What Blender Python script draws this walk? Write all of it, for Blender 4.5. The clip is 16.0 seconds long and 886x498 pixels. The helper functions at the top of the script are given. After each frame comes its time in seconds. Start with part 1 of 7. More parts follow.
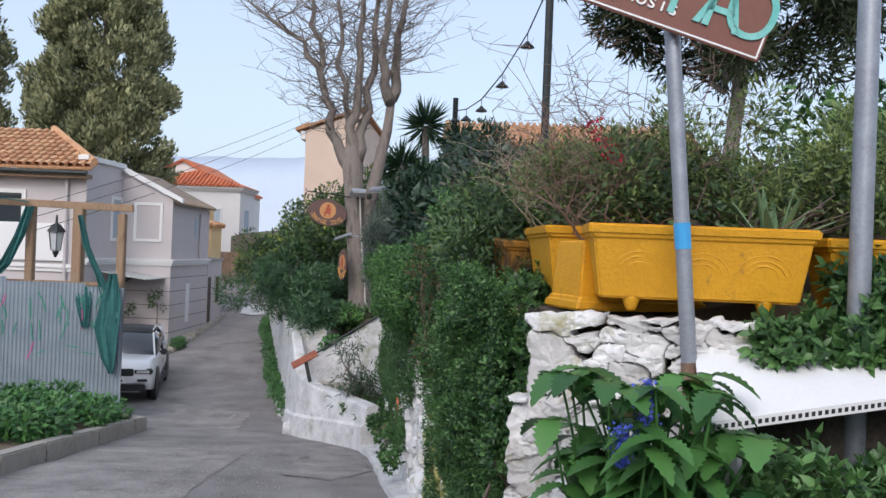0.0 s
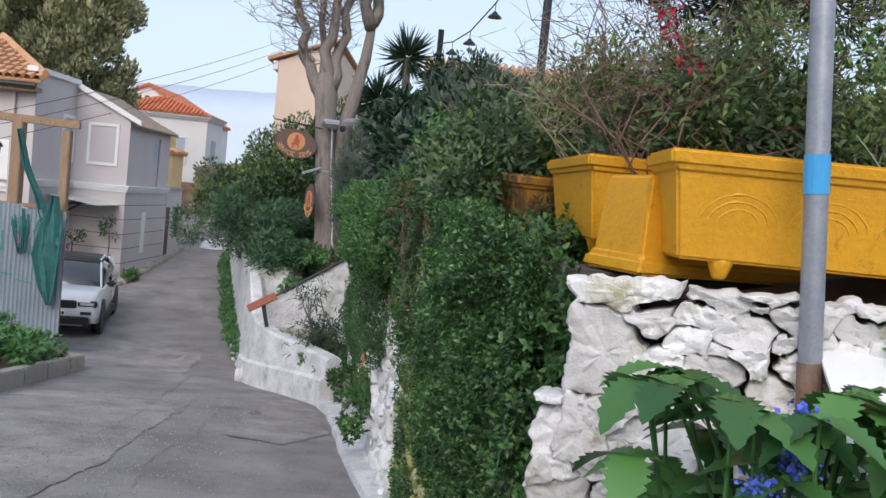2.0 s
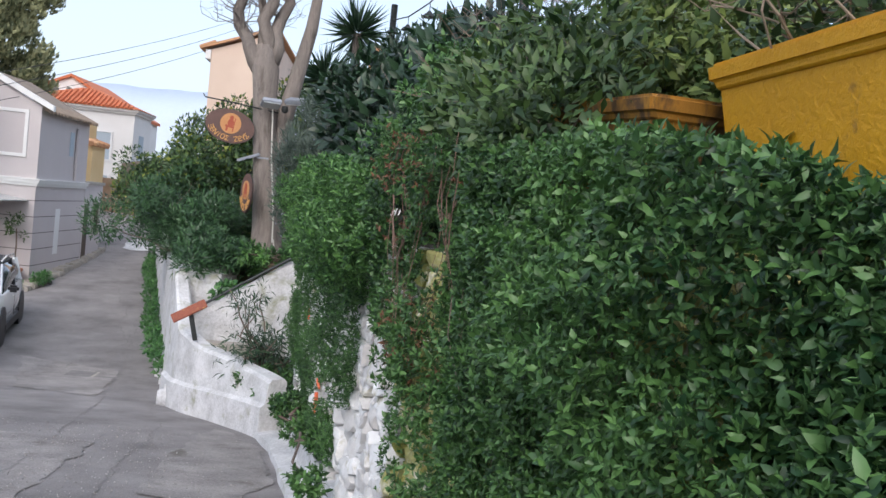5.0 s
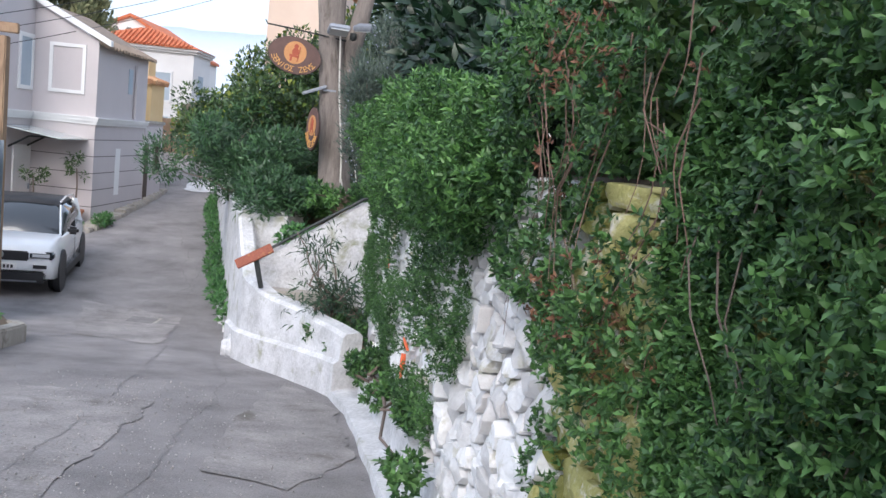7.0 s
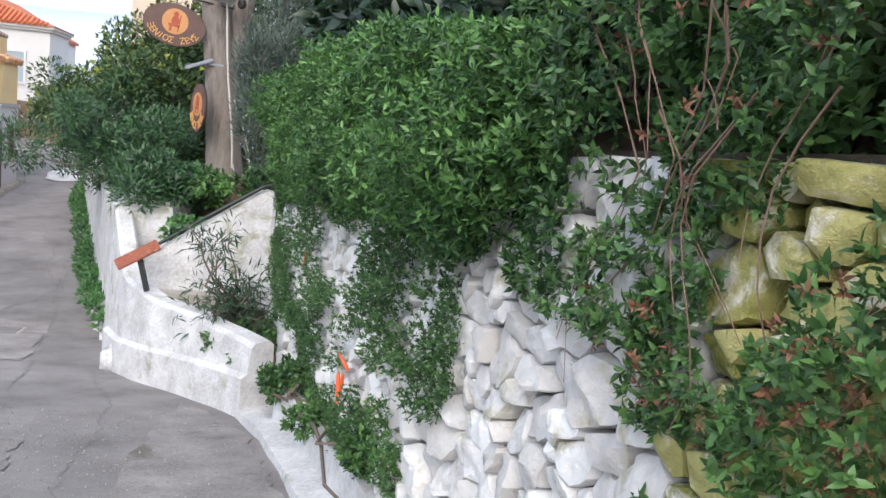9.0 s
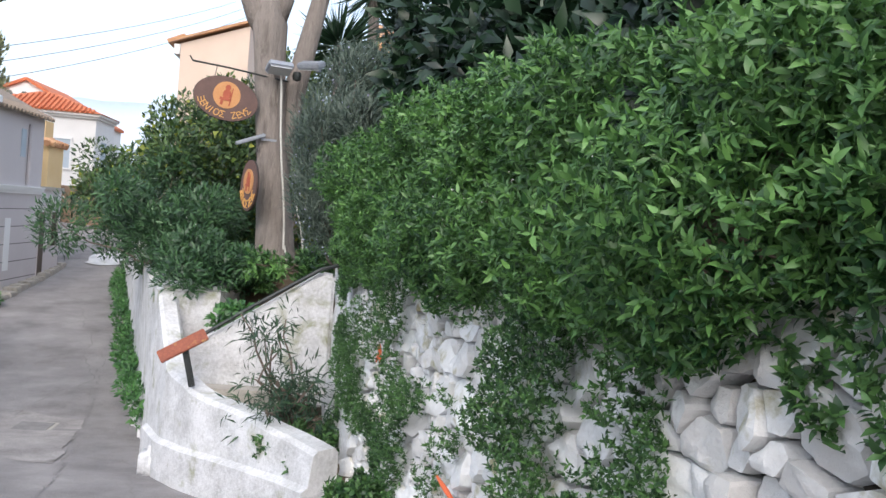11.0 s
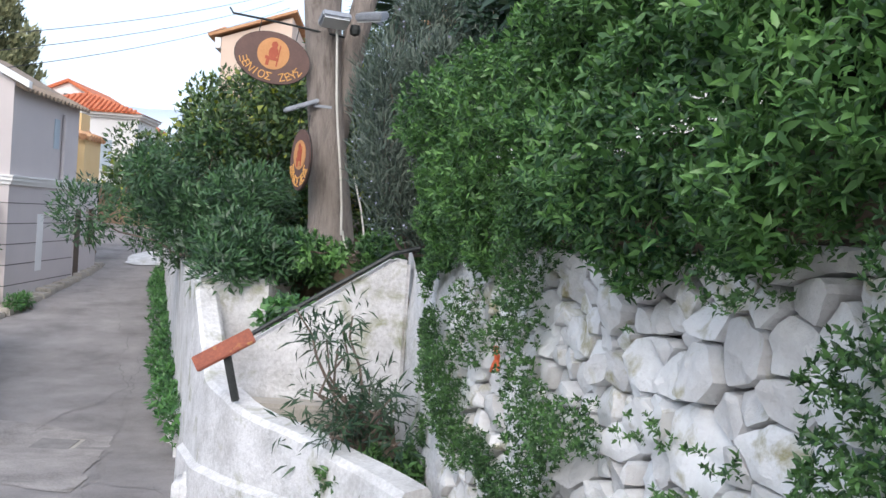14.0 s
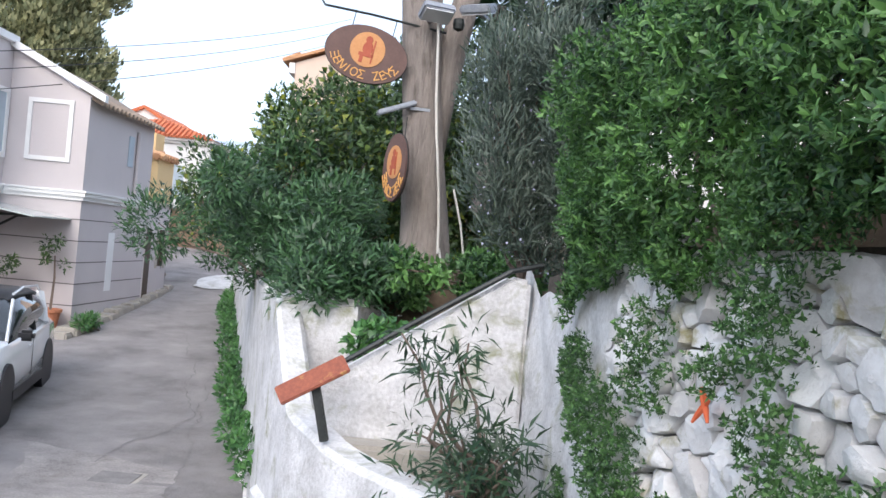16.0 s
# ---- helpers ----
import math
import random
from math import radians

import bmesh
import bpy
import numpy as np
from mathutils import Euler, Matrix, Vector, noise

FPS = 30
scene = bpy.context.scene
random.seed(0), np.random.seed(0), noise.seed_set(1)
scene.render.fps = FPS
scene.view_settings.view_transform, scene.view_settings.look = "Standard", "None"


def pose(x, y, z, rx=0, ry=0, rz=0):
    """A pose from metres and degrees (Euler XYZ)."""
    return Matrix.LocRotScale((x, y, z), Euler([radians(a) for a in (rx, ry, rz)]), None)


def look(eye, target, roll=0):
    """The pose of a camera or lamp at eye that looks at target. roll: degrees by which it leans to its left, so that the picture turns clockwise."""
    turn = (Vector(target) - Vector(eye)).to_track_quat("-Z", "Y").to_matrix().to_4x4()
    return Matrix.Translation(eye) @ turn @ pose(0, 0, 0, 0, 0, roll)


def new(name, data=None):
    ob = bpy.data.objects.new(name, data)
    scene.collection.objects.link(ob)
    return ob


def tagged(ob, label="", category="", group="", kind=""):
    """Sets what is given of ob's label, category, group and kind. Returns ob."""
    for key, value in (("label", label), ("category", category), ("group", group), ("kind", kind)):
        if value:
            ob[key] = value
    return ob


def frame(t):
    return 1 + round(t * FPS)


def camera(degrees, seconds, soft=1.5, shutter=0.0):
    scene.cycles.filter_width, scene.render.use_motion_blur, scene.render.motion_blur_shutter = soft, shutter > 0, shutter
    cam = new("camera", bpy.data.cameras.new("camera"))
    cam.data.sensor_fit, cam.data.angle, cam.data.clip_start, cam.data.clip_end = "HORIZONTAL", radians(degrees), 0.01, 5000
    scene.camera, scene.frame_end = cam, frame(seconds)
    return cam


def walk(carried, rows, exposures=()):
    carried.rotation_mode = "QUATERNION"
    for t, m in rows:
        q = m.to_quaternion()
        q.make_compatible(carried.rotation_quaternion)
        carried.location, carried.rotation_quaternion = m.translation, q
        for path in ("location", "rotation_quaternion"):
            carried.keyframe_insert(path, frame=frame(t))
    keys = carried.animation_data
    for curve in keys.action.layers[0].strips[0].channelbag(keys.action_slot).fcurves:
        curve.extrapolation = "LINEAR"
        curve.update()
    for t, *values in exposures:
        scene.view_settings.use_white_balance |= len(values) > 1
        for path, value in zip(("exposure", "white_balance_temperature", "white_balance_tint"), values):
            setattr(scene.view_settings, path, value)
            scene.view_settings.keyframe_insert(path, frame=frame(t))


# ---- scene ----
cam = camera(55.1, 16.0)
PATH = [
    (0, (0.199, 0.49, 1.576), (0.137, 2.489, 1.585), 2.2),
    (0.5, (0.172, 0.789, 1.561), (0.22, 2.787, 1.505), 4.0),
    (1, (0.06, 1.104, 1.571), (0.138, 3.101, 1.486), 5.6),
    (1.5, (0.039, 1.459, 1.523), (0.059, 3.456, 1.426), 5.6),
    (2, (0.03, 1.819, 1.5), (0.052, 3.816, 1.389), 5.7),
    (2.5, (-0.093, 2.183, 1.496), (-0.017, 4.178, 1.38), 6.0),
    (3, (-0.155, 2.522, 1.457), (-0.078, 4.517, 1.346), 6.1),
    (3.2, (-0.171, 2.673, 1.459), (-0.116, 4.668, 1.341), 6.0),
    (5.3, (-0.338, 4.038, 1.282), (-0.126, 6.025, 1.199), 5.1),
    (5.5, (-0.365, 4.144, 1.295), (-0.131, 6.128, 1.215), 4.6),
    (6, (-0.417, 4.441, 1.239), (-0.238, 6.429, 1.111), 4.4),
    (6.5, (-0.457, 4.765, 1.207), (-0.396, 6.753, 0.994), 5.3),
    (7, (-0.601, 5.041, 1.163), (-0.55, 7.026, 0.927), 5.9),
    (7.5, (-0.685, 5.335, 1.122), (-0.578, 7.314, 0.852), 6.3),
    (8, (-0.726, 5.63, 1.105), (-0.538, 7.594, 0.776), 7.9),
    (8.5, (-0.87, 5.89, 1.087), (-0.561, 7.84, 0.765), 6.9),
    (9, (-0.978, 6.14, 1.076), (-0.642, 8.096, 0.829), 5.3),
    (9.2, (-1.02, 6.264, 1.047), (-0.685, 8.223, 0.821), 5.1),
    (11.3, (-1.342, 7.404, 0.942), (-1.113, 9.391, 0.899), 4.6),
    (11.5, (-1.406, 7.535, 0.907), (-1.185, 9.523, 0.874), 4.4),
    (12, (-1.46, 7.833, 0.867), (-1.264, 9.823, 0.844), 3.1),
    (12.5, (-1.463, 8.149, 0.807), (-1.304, 10.142, 0.762), 3.4),
    (13, (-1.533, 8.44, 0.747), (-1.371, 10.432, 0.679), 4.0),
    (13.5, (-1.553, 8.727, 0.71), (-1.387, 10.719, 0.641), 4.0),
    (14, (-1.542, 9.044, 0.676), (-1.394, 11.037, 0.613), 4.1),
    (14.5, (-1.67, 9.318, 0.617), (-1.589, 11.316, 0.546), 4.0),
    (15, (-1.739, 9.561, 0.589), (-1.727, 11.561, 0.564), 4.0),
    (15.5, (-1.802, 9.87, 0.553), (-1.805, 11.869, 0.579), 5.1),
    (16, (-1.926, 10.175, 0.478), (-1.927, 12.175, 0.483), 5.3),
]
walk(cam, [(t, look(eye, target, roll)) for t, eye, target, roll in PATH], exposures=[(0, 0.55, 6100, 12), (1, 0.7, 6200, 12), (3, 0.55, 6150, 12), (5.5, 0.94, 6150, 12), (7, 1.1, 6000, 12), (9, 1.22, 6250, 11), (13, 1.1, 6200, 11), (16, 1.28, 6100, 12)])

# ---- world and sun ----
SUN_EL, SUN_AZ = radians(38.0), math.atan2(-0.16, -0.90)
world = bpy.data.worlds.new("world")
scene.world = world
world.use_nodes = True
wn = world.node_tree
sky = wn.nodes.new("ShaderNodeTexSky")
sky.sky_type, sky.sun_disc = "NISHITA", False
sky.sun_elevation, sky.sun_rotation = SUN_EL, SUN_AZ
sky.air_density, sky.dust_density, sky.ozone_density = 1.0, 4.0, 1.6
# a thin even veil of high cloud over the clear sky
veil = wn.nodes.new("ShaderNodeMix")
veil.data_type = "RGBA"
veil.inputs[0].default_value = 0.5
veil.inputs[7].default_value = (4.2, 4.55, 4.9, 1)
wn.links.new(sky.outputs[0], veil.inputs[6])
wn.links.new(veil.outputs[2], wn.nodes["Background"].inputs[0])
wn.nodes["Background"].inputs[1].default_value = 0.15
sun_data = bpy.data.lights.new("sun", "SUN")
sun_data.energy, sun_data.angle, sun_data.color = 0.6, radians(40), (1.0, 0.95, 0.88)
sun = new("sun", sun_data)
sun.matrix_world = look((-16 * math.cos(SUN_EL), -90 * math.cos(SUN_EL), 91.4 * math.sin(SUN_EL)), (0, 0, 0))


# ---- materials ----
def nodes_of(name):
    m = bpy.data.materials.new(name)
    m.use_nodes = True
    t = m.node_tree
    return m, t, t.nodes["Principled BSDF"]


def add(t, kind, **values):
    n = t.nodes.new(kind)
    for key, value in values.items():
        n.inputs[key].default_value = value
    return n


def surface(name, dark, light, rough=0.8, scale=4.0, grain=60.0, bump=0.3, metal=0.0, stain=None, stain_scale=1.5, stain_at=0.6,
            per_object=0.0, per_island=0.0, span=(0.28, 0.72), coords="Object", stretch=(1, 1, 1), coat=0.0, depth=0.01):
    """A worn surface: two scales of noise between two colours, an optional stain, fine relief."""
    m, t, b = nodes_of(name)
    co = t.nodes.new("ShaderNodeTexCoord")
    mp = add(t, "ShaderNodeMapping", Scale=stretch)
    t.links.new(co.outputs[coords], mp.inputs[0])
    big = add(t, "ShaderNodeTexNoise", Scale=scale, Detail=5.0, Roughness=0.6)
    fine = add(t, "ShaderNodeTexNoise", Scale=grain, Detail=4.0, Roughness=0.7)
    for n in (big, fine):
        t.links.new(mp.outputs[0], n.inputs["Vector"])
    mixv = t.nodes.new("ShaderNodeMath")
    mixv.operation = "MULTIPLY_ADD"
    mixv.inputs[1].default_value = 0.45
    t.links.new(fine.outputs[0], mixv.inputs[0])
    half = t.nodes.new("ShaderNodeMath")
    half.operation = "MULTIPLY"
    half.inputs[1].default_value = 0.55
    t.links.new(big.outputs[0], half.inputs[0])
    t.links.new(half.outputs[0], mixv.inputs[2])
    value = mixv
    if per_object or per_island:
        src = t.nodes.new("ShaderNodeObjectInfo" if per_object else "ShaderNodeNewGeometry")
        shift = t.nodes.new("ShaderNodeMath")
        shift.operation = "MULTIPLY_ADD"
        shift.inputs[1].default_value = per_object or per_island
        t.links.new(src.outputs["Random" if per_object else "Random Per Island"], shift.inputs[0])
        t.links.new(mixv.outputs[0], shift.inputs[2])
        back = t.nodes.new("ShaderNodeMath")
        back.operation = "SUBTRACT"
        back.inputs[1].default_value = (per_object or per_island) / 2
        t.links.new(shift.outputs[0], back.inputs[0])
        value = back
    ramp = t.nodes.new("ShaderNodeValToRGB")
    ramp.color_ramp.elements[0].position, ramp.color_ramp.elements[1].position = span
    ramp.color_ramp.elements[0].color, ramp.color_ramp.elements[1].color = (*dark, 1), (*light, 1)
    t.links.new(value.outputs[0], ramp.inputs[0])
    colour = ramp.outputs[0]
    if stain:
        sn = add(t, "ShaderNodeTexNoise", Scale=stain_scale, Detail=6.0, Roughness=0.65, Distortion=0.4)
        t.links.new(mp.outputs[0], sn.inputs["Vector"])
        sr = t.nodes.new("ShaderNodeValToRGB")
        sr.color_ramp.elements[0].position, sr.color_ramp.elements[1].position = stain_at, stain_at + 0.14
        t.links.new(sn.outputs[0], sr.inputs[0])
        mx = t.nodes.new("ShaderNodeMix")
        mx.data_type = "RGBA"
        mx.inputs[7].default_value = (*stain, 1)
        t.links.new(sr.outputs[0], mx.inputs[0])
        t.links.new(colour, mx.inputs[6])
        colour = mx.outputs[2]
    t.links.new(colour, b.inputs["Base Color"])
    b.inputs["Roughness"].default_value, b.inputs["Metallic"].default_value = rough, metal
    b.inputs["Coat Weight"].default_value = coat
    if bump:
        bp = add(t, "ShaderNodeBump", Strength=bump, Distance=depth)
        t.links.new(mixv.outputs[0], bp.inputs["Height"])
        t.links.new(bp.outputs[0], b.inputs["Normal"])
    return m


def leaf_material(name, dark, light, rough=0.45, through_light=0.16):
    m, t, b = nodes_of(name)
    g = t.nodes.new("ShaderNodeNewGeometry")
    co = t.nodes.new("ShaderNodeTexCoord")
    big = add(t, "ShaderNodeTexNoise", Scale=1.6, Detail=3.0)
    t.links.new(co.outputs["Object"], big.inputs["Vector"])
    s = t.nodes.new("ShaderNodeMath")
    s.operation = "MULTIPLY_ADD"
    s.inputs[1].default_value = 0.6
    t.links.new(g.outputs["Random Per Island"], s.inputs[0])
    h = t.nodes.new("ShaderNodeMath")
    h.operation = "MULTIPLY_ADD"
    h.inputs[1].default_value, h.inputs[2].default_value = 0.7, -0.15
    t.links.new(big.outputs[0], h.inputs[0])
    t.links.new(h.outputs[0], s.inputs[2])
    r = t.nodes.new("ShaderNodeValToRGB")
    r.color_ramp.elements[0].position, r.color_ramp.elements[1].position = 0.15, 0.85
    r.color_ramp.elements[0].color, r.color_ramp.elements[1].color = (*dark, 1), (*light, 1)
    t.links.new(s.outputs[0], r.inputs[0])
    t.links.new(r.outputs[0], b.inputs["Base Color"])
    b.inputs["Roughness"].default_value = rough
    tr = t.nodes.new("ShaderNodeBsdfTranslucent")
    t.links.new(r.outputs[0], tr.inputs[0])
    mx = t.nodes.new("ShaderNodeMixShader")
    mx.inputs[0].default_value = through_light
    out = t.nodes["Material Output"]
    t.links.new(b.outputs[0], mx.inputs[1])
    t.links.new(tr.outputs[0], mx.inputs[2])
    t.links.new(mx.outputs[0], out.inputs[0])
    return m


def glass_material(name, tint, rough=0.03):
    m, t, b = nodes_of(name)
    b.inputs["Base Color"].default_value = (*tint, 1)
    b.inputs["Roughness"].default_value = rough
    b.inputs["Specular IOR Level"].default_value = 0.8
    b.inputs["Coat Weight"].default_value = 0.6
    return m


ASPHALT = surface("asphalt", (0.13, 0.122, 0.122), (0.36, 0.338, 0.334), 0.92, 1.1, 80, 1.0, stain=(0.25, 0.235, 0.23), stain_scale=0.9, stain_at=0.6, span=(0.34, 0.66), depth=0.016)
TAR = surface("tar", (0.13, 0.125, 0.125), (0.28, 0.265, 0.26), 0.9, 6, 60, 0.5)
PATCH = surface("concrete_patch", (0.14, 0.132, 0.13), (0.41, 0.382, 0.37), 0.95, 1.6, 46, 1.0, stain=(0.16, 0.145, 0.13), stain_scale=2.2, stain_at=0.58, depth=0.015, span=(0.34, 0.66))
GRAVEL = surface("gravel", (0.26, 0.245, 0.24), (0.46, 0.435, 0.42), 0.95, 6, 40, 0.3, per_island=0.5)
RUST = surface("rust", (0.13, 0.07, 0.045), (0.3, 0.2, 0.15), 0.85, 12, 50, 0.3)
EARTH = surface("earth", (0.09, 0.065, 0.045), (0.2, 0.15, 0.1), 0.95, 2, 40, 0.6)
CONCRETE = surface("concrete", (0.28, 0.26, 0.23), (0.48, 0.45, 0.4), 0.9, 3, 50, 0.5, stain=(0.17, 0.15, 0.12), stain_scale=3, stain_at=0.58)
WHITEWASH = surface("whitewash", (0.46, 0.46, 0.46), (0.74, 0.74, 0.75), 0.85, 3.5, 30, 0.9, stain=(0.3, 0.31, 0.2), stain_scale=2.6, stain_at=0.57, span=(0.36, 0.6), depth=0.03)
WHITE_STONE = surface("whitewashed_stone", (0.6, 0.585, 0.57), (0.85, 0.85, 0.845), 0.85, 5, 30, 0.7, stain=(0.4, 0.37, 0.22), stain_scale=5, stain_at=0.56, per_object=0.5, depth=0.03)
MOSS_STONE = surface("mossy_stone", (0.2, 0.21, 0.04), (0.52, 0.48, 0.2), 0.9, 6, 30, 0.8, stain=(0.72, 0.69, 0.6), stain_scale=11, stain_at=0.52, per_object=0.4, depth=0.04)
JOINT = surface("joint", (0.025, 0.02, 0.016), (0.13, 0.11, 0.09), 0.95, 5, 40, 0.8)
YELLOW = surface("yellow_paint", (0.6, 0.28, 0.006), (0.78, 0.4, 0.01), 0.55, 3.5, 45, 0.9, stain=(0.36, 0.18, 0.03), stain_scale=9, stain_at=0.6, depth=0.012)
# Browner than the dirt alone: shade of overhanging twigs is mixed in.
SHADED_DIRTY_YELLOW = surface("shaded_dirty_yellow_paint", (0.3, 0.14, 0.02), (0.52, 0.25, 0.03), 0.8, 5, 30, 0.6, stain=(0.1, 0.055, 0.025), stain_scale=9, stain_at=0.45, stretch=(1, 1, 0.4))
STEEL = surface("galvanised_steel", (0.24, 0.26, 0.3), (0.42, 0.45, 0.5), 0.5, 12, 60, 0.15, metal=0.5, stain=(0.2, 0.13, 0.09), stain_scale=5, stain_at=0.66)
BLUE_TAPE = surface("blue_tape", (0.05, 0.34, 0.7), (0.09, 0.42, 0.8), 0.4, 8, 60, 0.05)
BARK = surface("bark", (0.17, 0.145, 0.13), (0.35, 0.305, 0.275), 0.95, 6, 40, 1.0, stretch=(1, 1, 0.2), stain=(0.12, 0.1, 0.085), stain_scale=7, stain_at=0.56, depth=0.07)
DRY_TWIG = surface("dry_twig", (0.25, 0.19, 0.14), (0.45, 0.36, 0.27), 0.9, 8, 40, 0.3)
TWIG = surface("twig", (0.11, 0.085, 0.07), (0.22, 0.17, 0.14), 0.9, 8, 40, 0.4)
RED_STEM = surface("red_stem", (0.14, 0.085, 0.065), (0.27, 0.175, 0.135), 0.8, 8, 40, 0.4)
GREY_RENDER = surface("grey_render", (0.5, 0.465, 0.47), (0.6, 0.555, 0.56), 0.9, 0.7, 60, 0.25)
# Dark grey that paints the shade inside the wall grooves.
GROOVE_SHADE = surface("groove_shadow_line", (0.13, 0.12, 0.12), (0.2, 0.18, 0.18), 0.9, 2, 40, 0.2)
WHITE_TRIM = surface("white_trim", (0.72, 0.72, 0.72), (0.82, 0.82, 0.82), 0.7, 2, 50, 0.15)
PLASTER = surface("white_plaster", (0.7, 0.69, 0.68), (0.82, 0.81, 0.8), 0.85, 0.6, 40, 0.25)
PEACH = surface("peach_plaster", (0.62, 0.48, 0.39), (0.74, 0.6, 0.5), 0.85, 0.6, 40, 0.25)
OCHRE = surface("ochre_plaster", (0.66, 0.46, 0.22), (0.78, 0.6, 0.34), 0.85, 1.0, 40, 0.3)
TILE = surface("roof_tile", (0.42, 0.2, 0.1), (0.66, 0.4, 0.22), 0.85, 3, 30, 0.5, stain=(0.3, 0.2, 0.13), stain_scale=2.5, stain_at=0.6, per_island=0.3)
TILE_OLD = surface("weathered_tile", (0.17, 0.13, 0.1), (0.34, 0.27, 0.21), 0.9, 6, 30, 0.4)
TILE_RED = surface("red_roof_tile", (0.46, 0.12, 0.05), (0.64, 0.22, 0.1), 0.85, 2, 30, 0.5, per_island=0.25)
ZINC = surface("corrugated_zinc", (0.19, 0.24, 0.29), (0.34, 0.39, 0.44), 0.55, 1.5, 40, 0.1, metal=0.25, stain=(0.3, 0.23, 0.18), stain_scale=2, stain_at=0.66)
GREEN_PAINT = surface("green_spray", (0.02, 0.22, 0.13), (0.04, 0.36, 0.22), 0.6, 4, 30, 0)
PINK_PAINT = surface("pink_spray", (0.6, 0.08, 0.25), (0.75, 0.12, 0.33), 0.6, 4, 30, 0)
RED_PAINT = surface("red_spray", (0.85, 0.13, 0.04), (0.95, 0.22, 0.08), 0.6, 4, 30, 0)
OLD_WOOD = surface("old_timber", (0.21, 0.135, 0.085), (0.4, 0.28, 0.18), 0.85, 4, 40, 0.5, stretch=(1, 1, 0.2), stain=(0.16, 0.1, 0.07), stain_scale=4, stain_at=0.6)
NET = surface("green_net", (0.02, 0.09, 0.09), (0.05, 0.19, 0.18), 0.9, 6, 50, 0.5)
DARK_METAL = surface("dark_metal", (0.02, 0.025, 0.025), (0.06, 0.065, 0.065), 0.5, 8, 40, 0.1, metal=0.5)
CAR_PAINT = surface("white_car_paint", (0.74, 0.76, 0.78), (0.8, 0.82, 0.84), 0.25, 1, 20, 0, coat=1.0)
BLACK_PLASTIC = surface("black_plastic", (0.012, 0.012, 0.014), (0.03, 0.03, 0.033), 0.5, 6, 40, 0.1)
RUBBER = surface("rubber", (0.012, 0.012, 0.012), (0.035, 0.035, 0.035), 0.9, 6, 40, 0.2)
ALLOY = surface("alloy", (0.35, 0.36, 0.38), (0.5, 0.51, 0.53), 0.3, 6, 40, 0, metal=0.9)
DARK_GLASS = glass_material("dark_glass", (0.02, 0.025, 0.03))
LAMP_GLASS = glass_material("lamp_glass", (0.55, 0.58, 0.6))
CANOPY_GLASS = glass_material("frosted_glass", (0.5, 0.56, 0.55), 0.25)
SIGN_BROWN = surface("brown_sign_paint", (0.15, 0.05, 0.035), (0.21, 0.075, 0.05), 0.5, 3, 40, 0.05)
SIGN_WHITE = surface("white_sign_paint", (0.75, 0.75, 0.75), (0.85, 0.85, 0.85), 0.5, 3, 40, 0)
SPRAY_TEAL = surface("teal_spray", (0.05, 0.4, 0.36), (0.3, 0.62, 0.58), 0.6, 3, 30, 0)
BOARD_BROWN = surface("sign_wood", (0.085, 0.05, 0.045), (0.15, 0.085, 0.07), 0.7, 8, 50, 0.3)
BOARD_ORANGE = surface("sign_orange", (0.45, 0.2, 0.07), (0.6, 0.31, 0.13), 0.7, 8, 50, 0.2)
BOARD_YELLOW = surface("sign_letter", (0.6, 0.3, 0.08), (0.75, 0.42, 0.14), 0.7, 8, 50, 0.1)
FIGURE_RED = surface("sign_figure", (0.3, 0.06, 0.03), (0.42, 0.1, 0.05), 0.7, 8, 50, 0.1)
TERRACOTTA = surface("terracotta", (0.4, 0.14, 0.07), (0.55, 0.24, 0.13), 0.85, 5, 40, 0.3)
CABLE_WHITE = surface("white_cable", (0.5, 0.48, 0.44), (0.66, 0.64, 0.6), 0.6, 8, 40, 0)
CABLE_BLACK = surface("black_cable", (0.015, 0.015, 0.015), (0.04, 0.04, 0.04), 0.6, 8, 40, 0)
BLUE_FLOWER = surface("blue_petal", (0.04, 0.07, 0.5), (0.14, 0.2, 0.75), 0.7, 30, 80, 0.1)
RED_FLOWER = surface("red_petal", (0.5, 0.015, 0.05), (0.75, 0.04, 0.11), 0.7, 30, 80, 0.1)
LILAC_FLOWER = surface("lilac_petal", (0.33, 0.34, 0.5), (0.5, 0.52, 0.68), 0.7, 30, 80, 0.1)
WHITE_FLOWER = surface("white_petal", (0.75, 0.75, 0.72), (0.85, 0.85, 0.82), 0.7, 30, 80, 0.1)
FRUIT = surface("dry_orange_leaf", (0.5, 0.13, 0.03), (0.7, 0.25, 0.06), 0.7, 8, 50, 0.1)
RUBBLE = surface("brown_rubble", (0.2, 0.13, 0.09), (0.4, 0.29, 0.21), 0.95, 3, 25, 1.0, per_island=0.4)
# Aerial haze over the far ridge is put into this pale blue.
HAZE_MOUNTAIN = surface("painted_haze_mountain", (0.47, 0.54, 0.64), (0.54, 0.61, 0.7), 1.0, 0.01, 0.2, 0)
SHUTTER = surface("blue_grey_shutter", (0.36, 0.43, 0.5), (0.45, 0.52, 0.58), 0.7, 3, 40, 0.1)

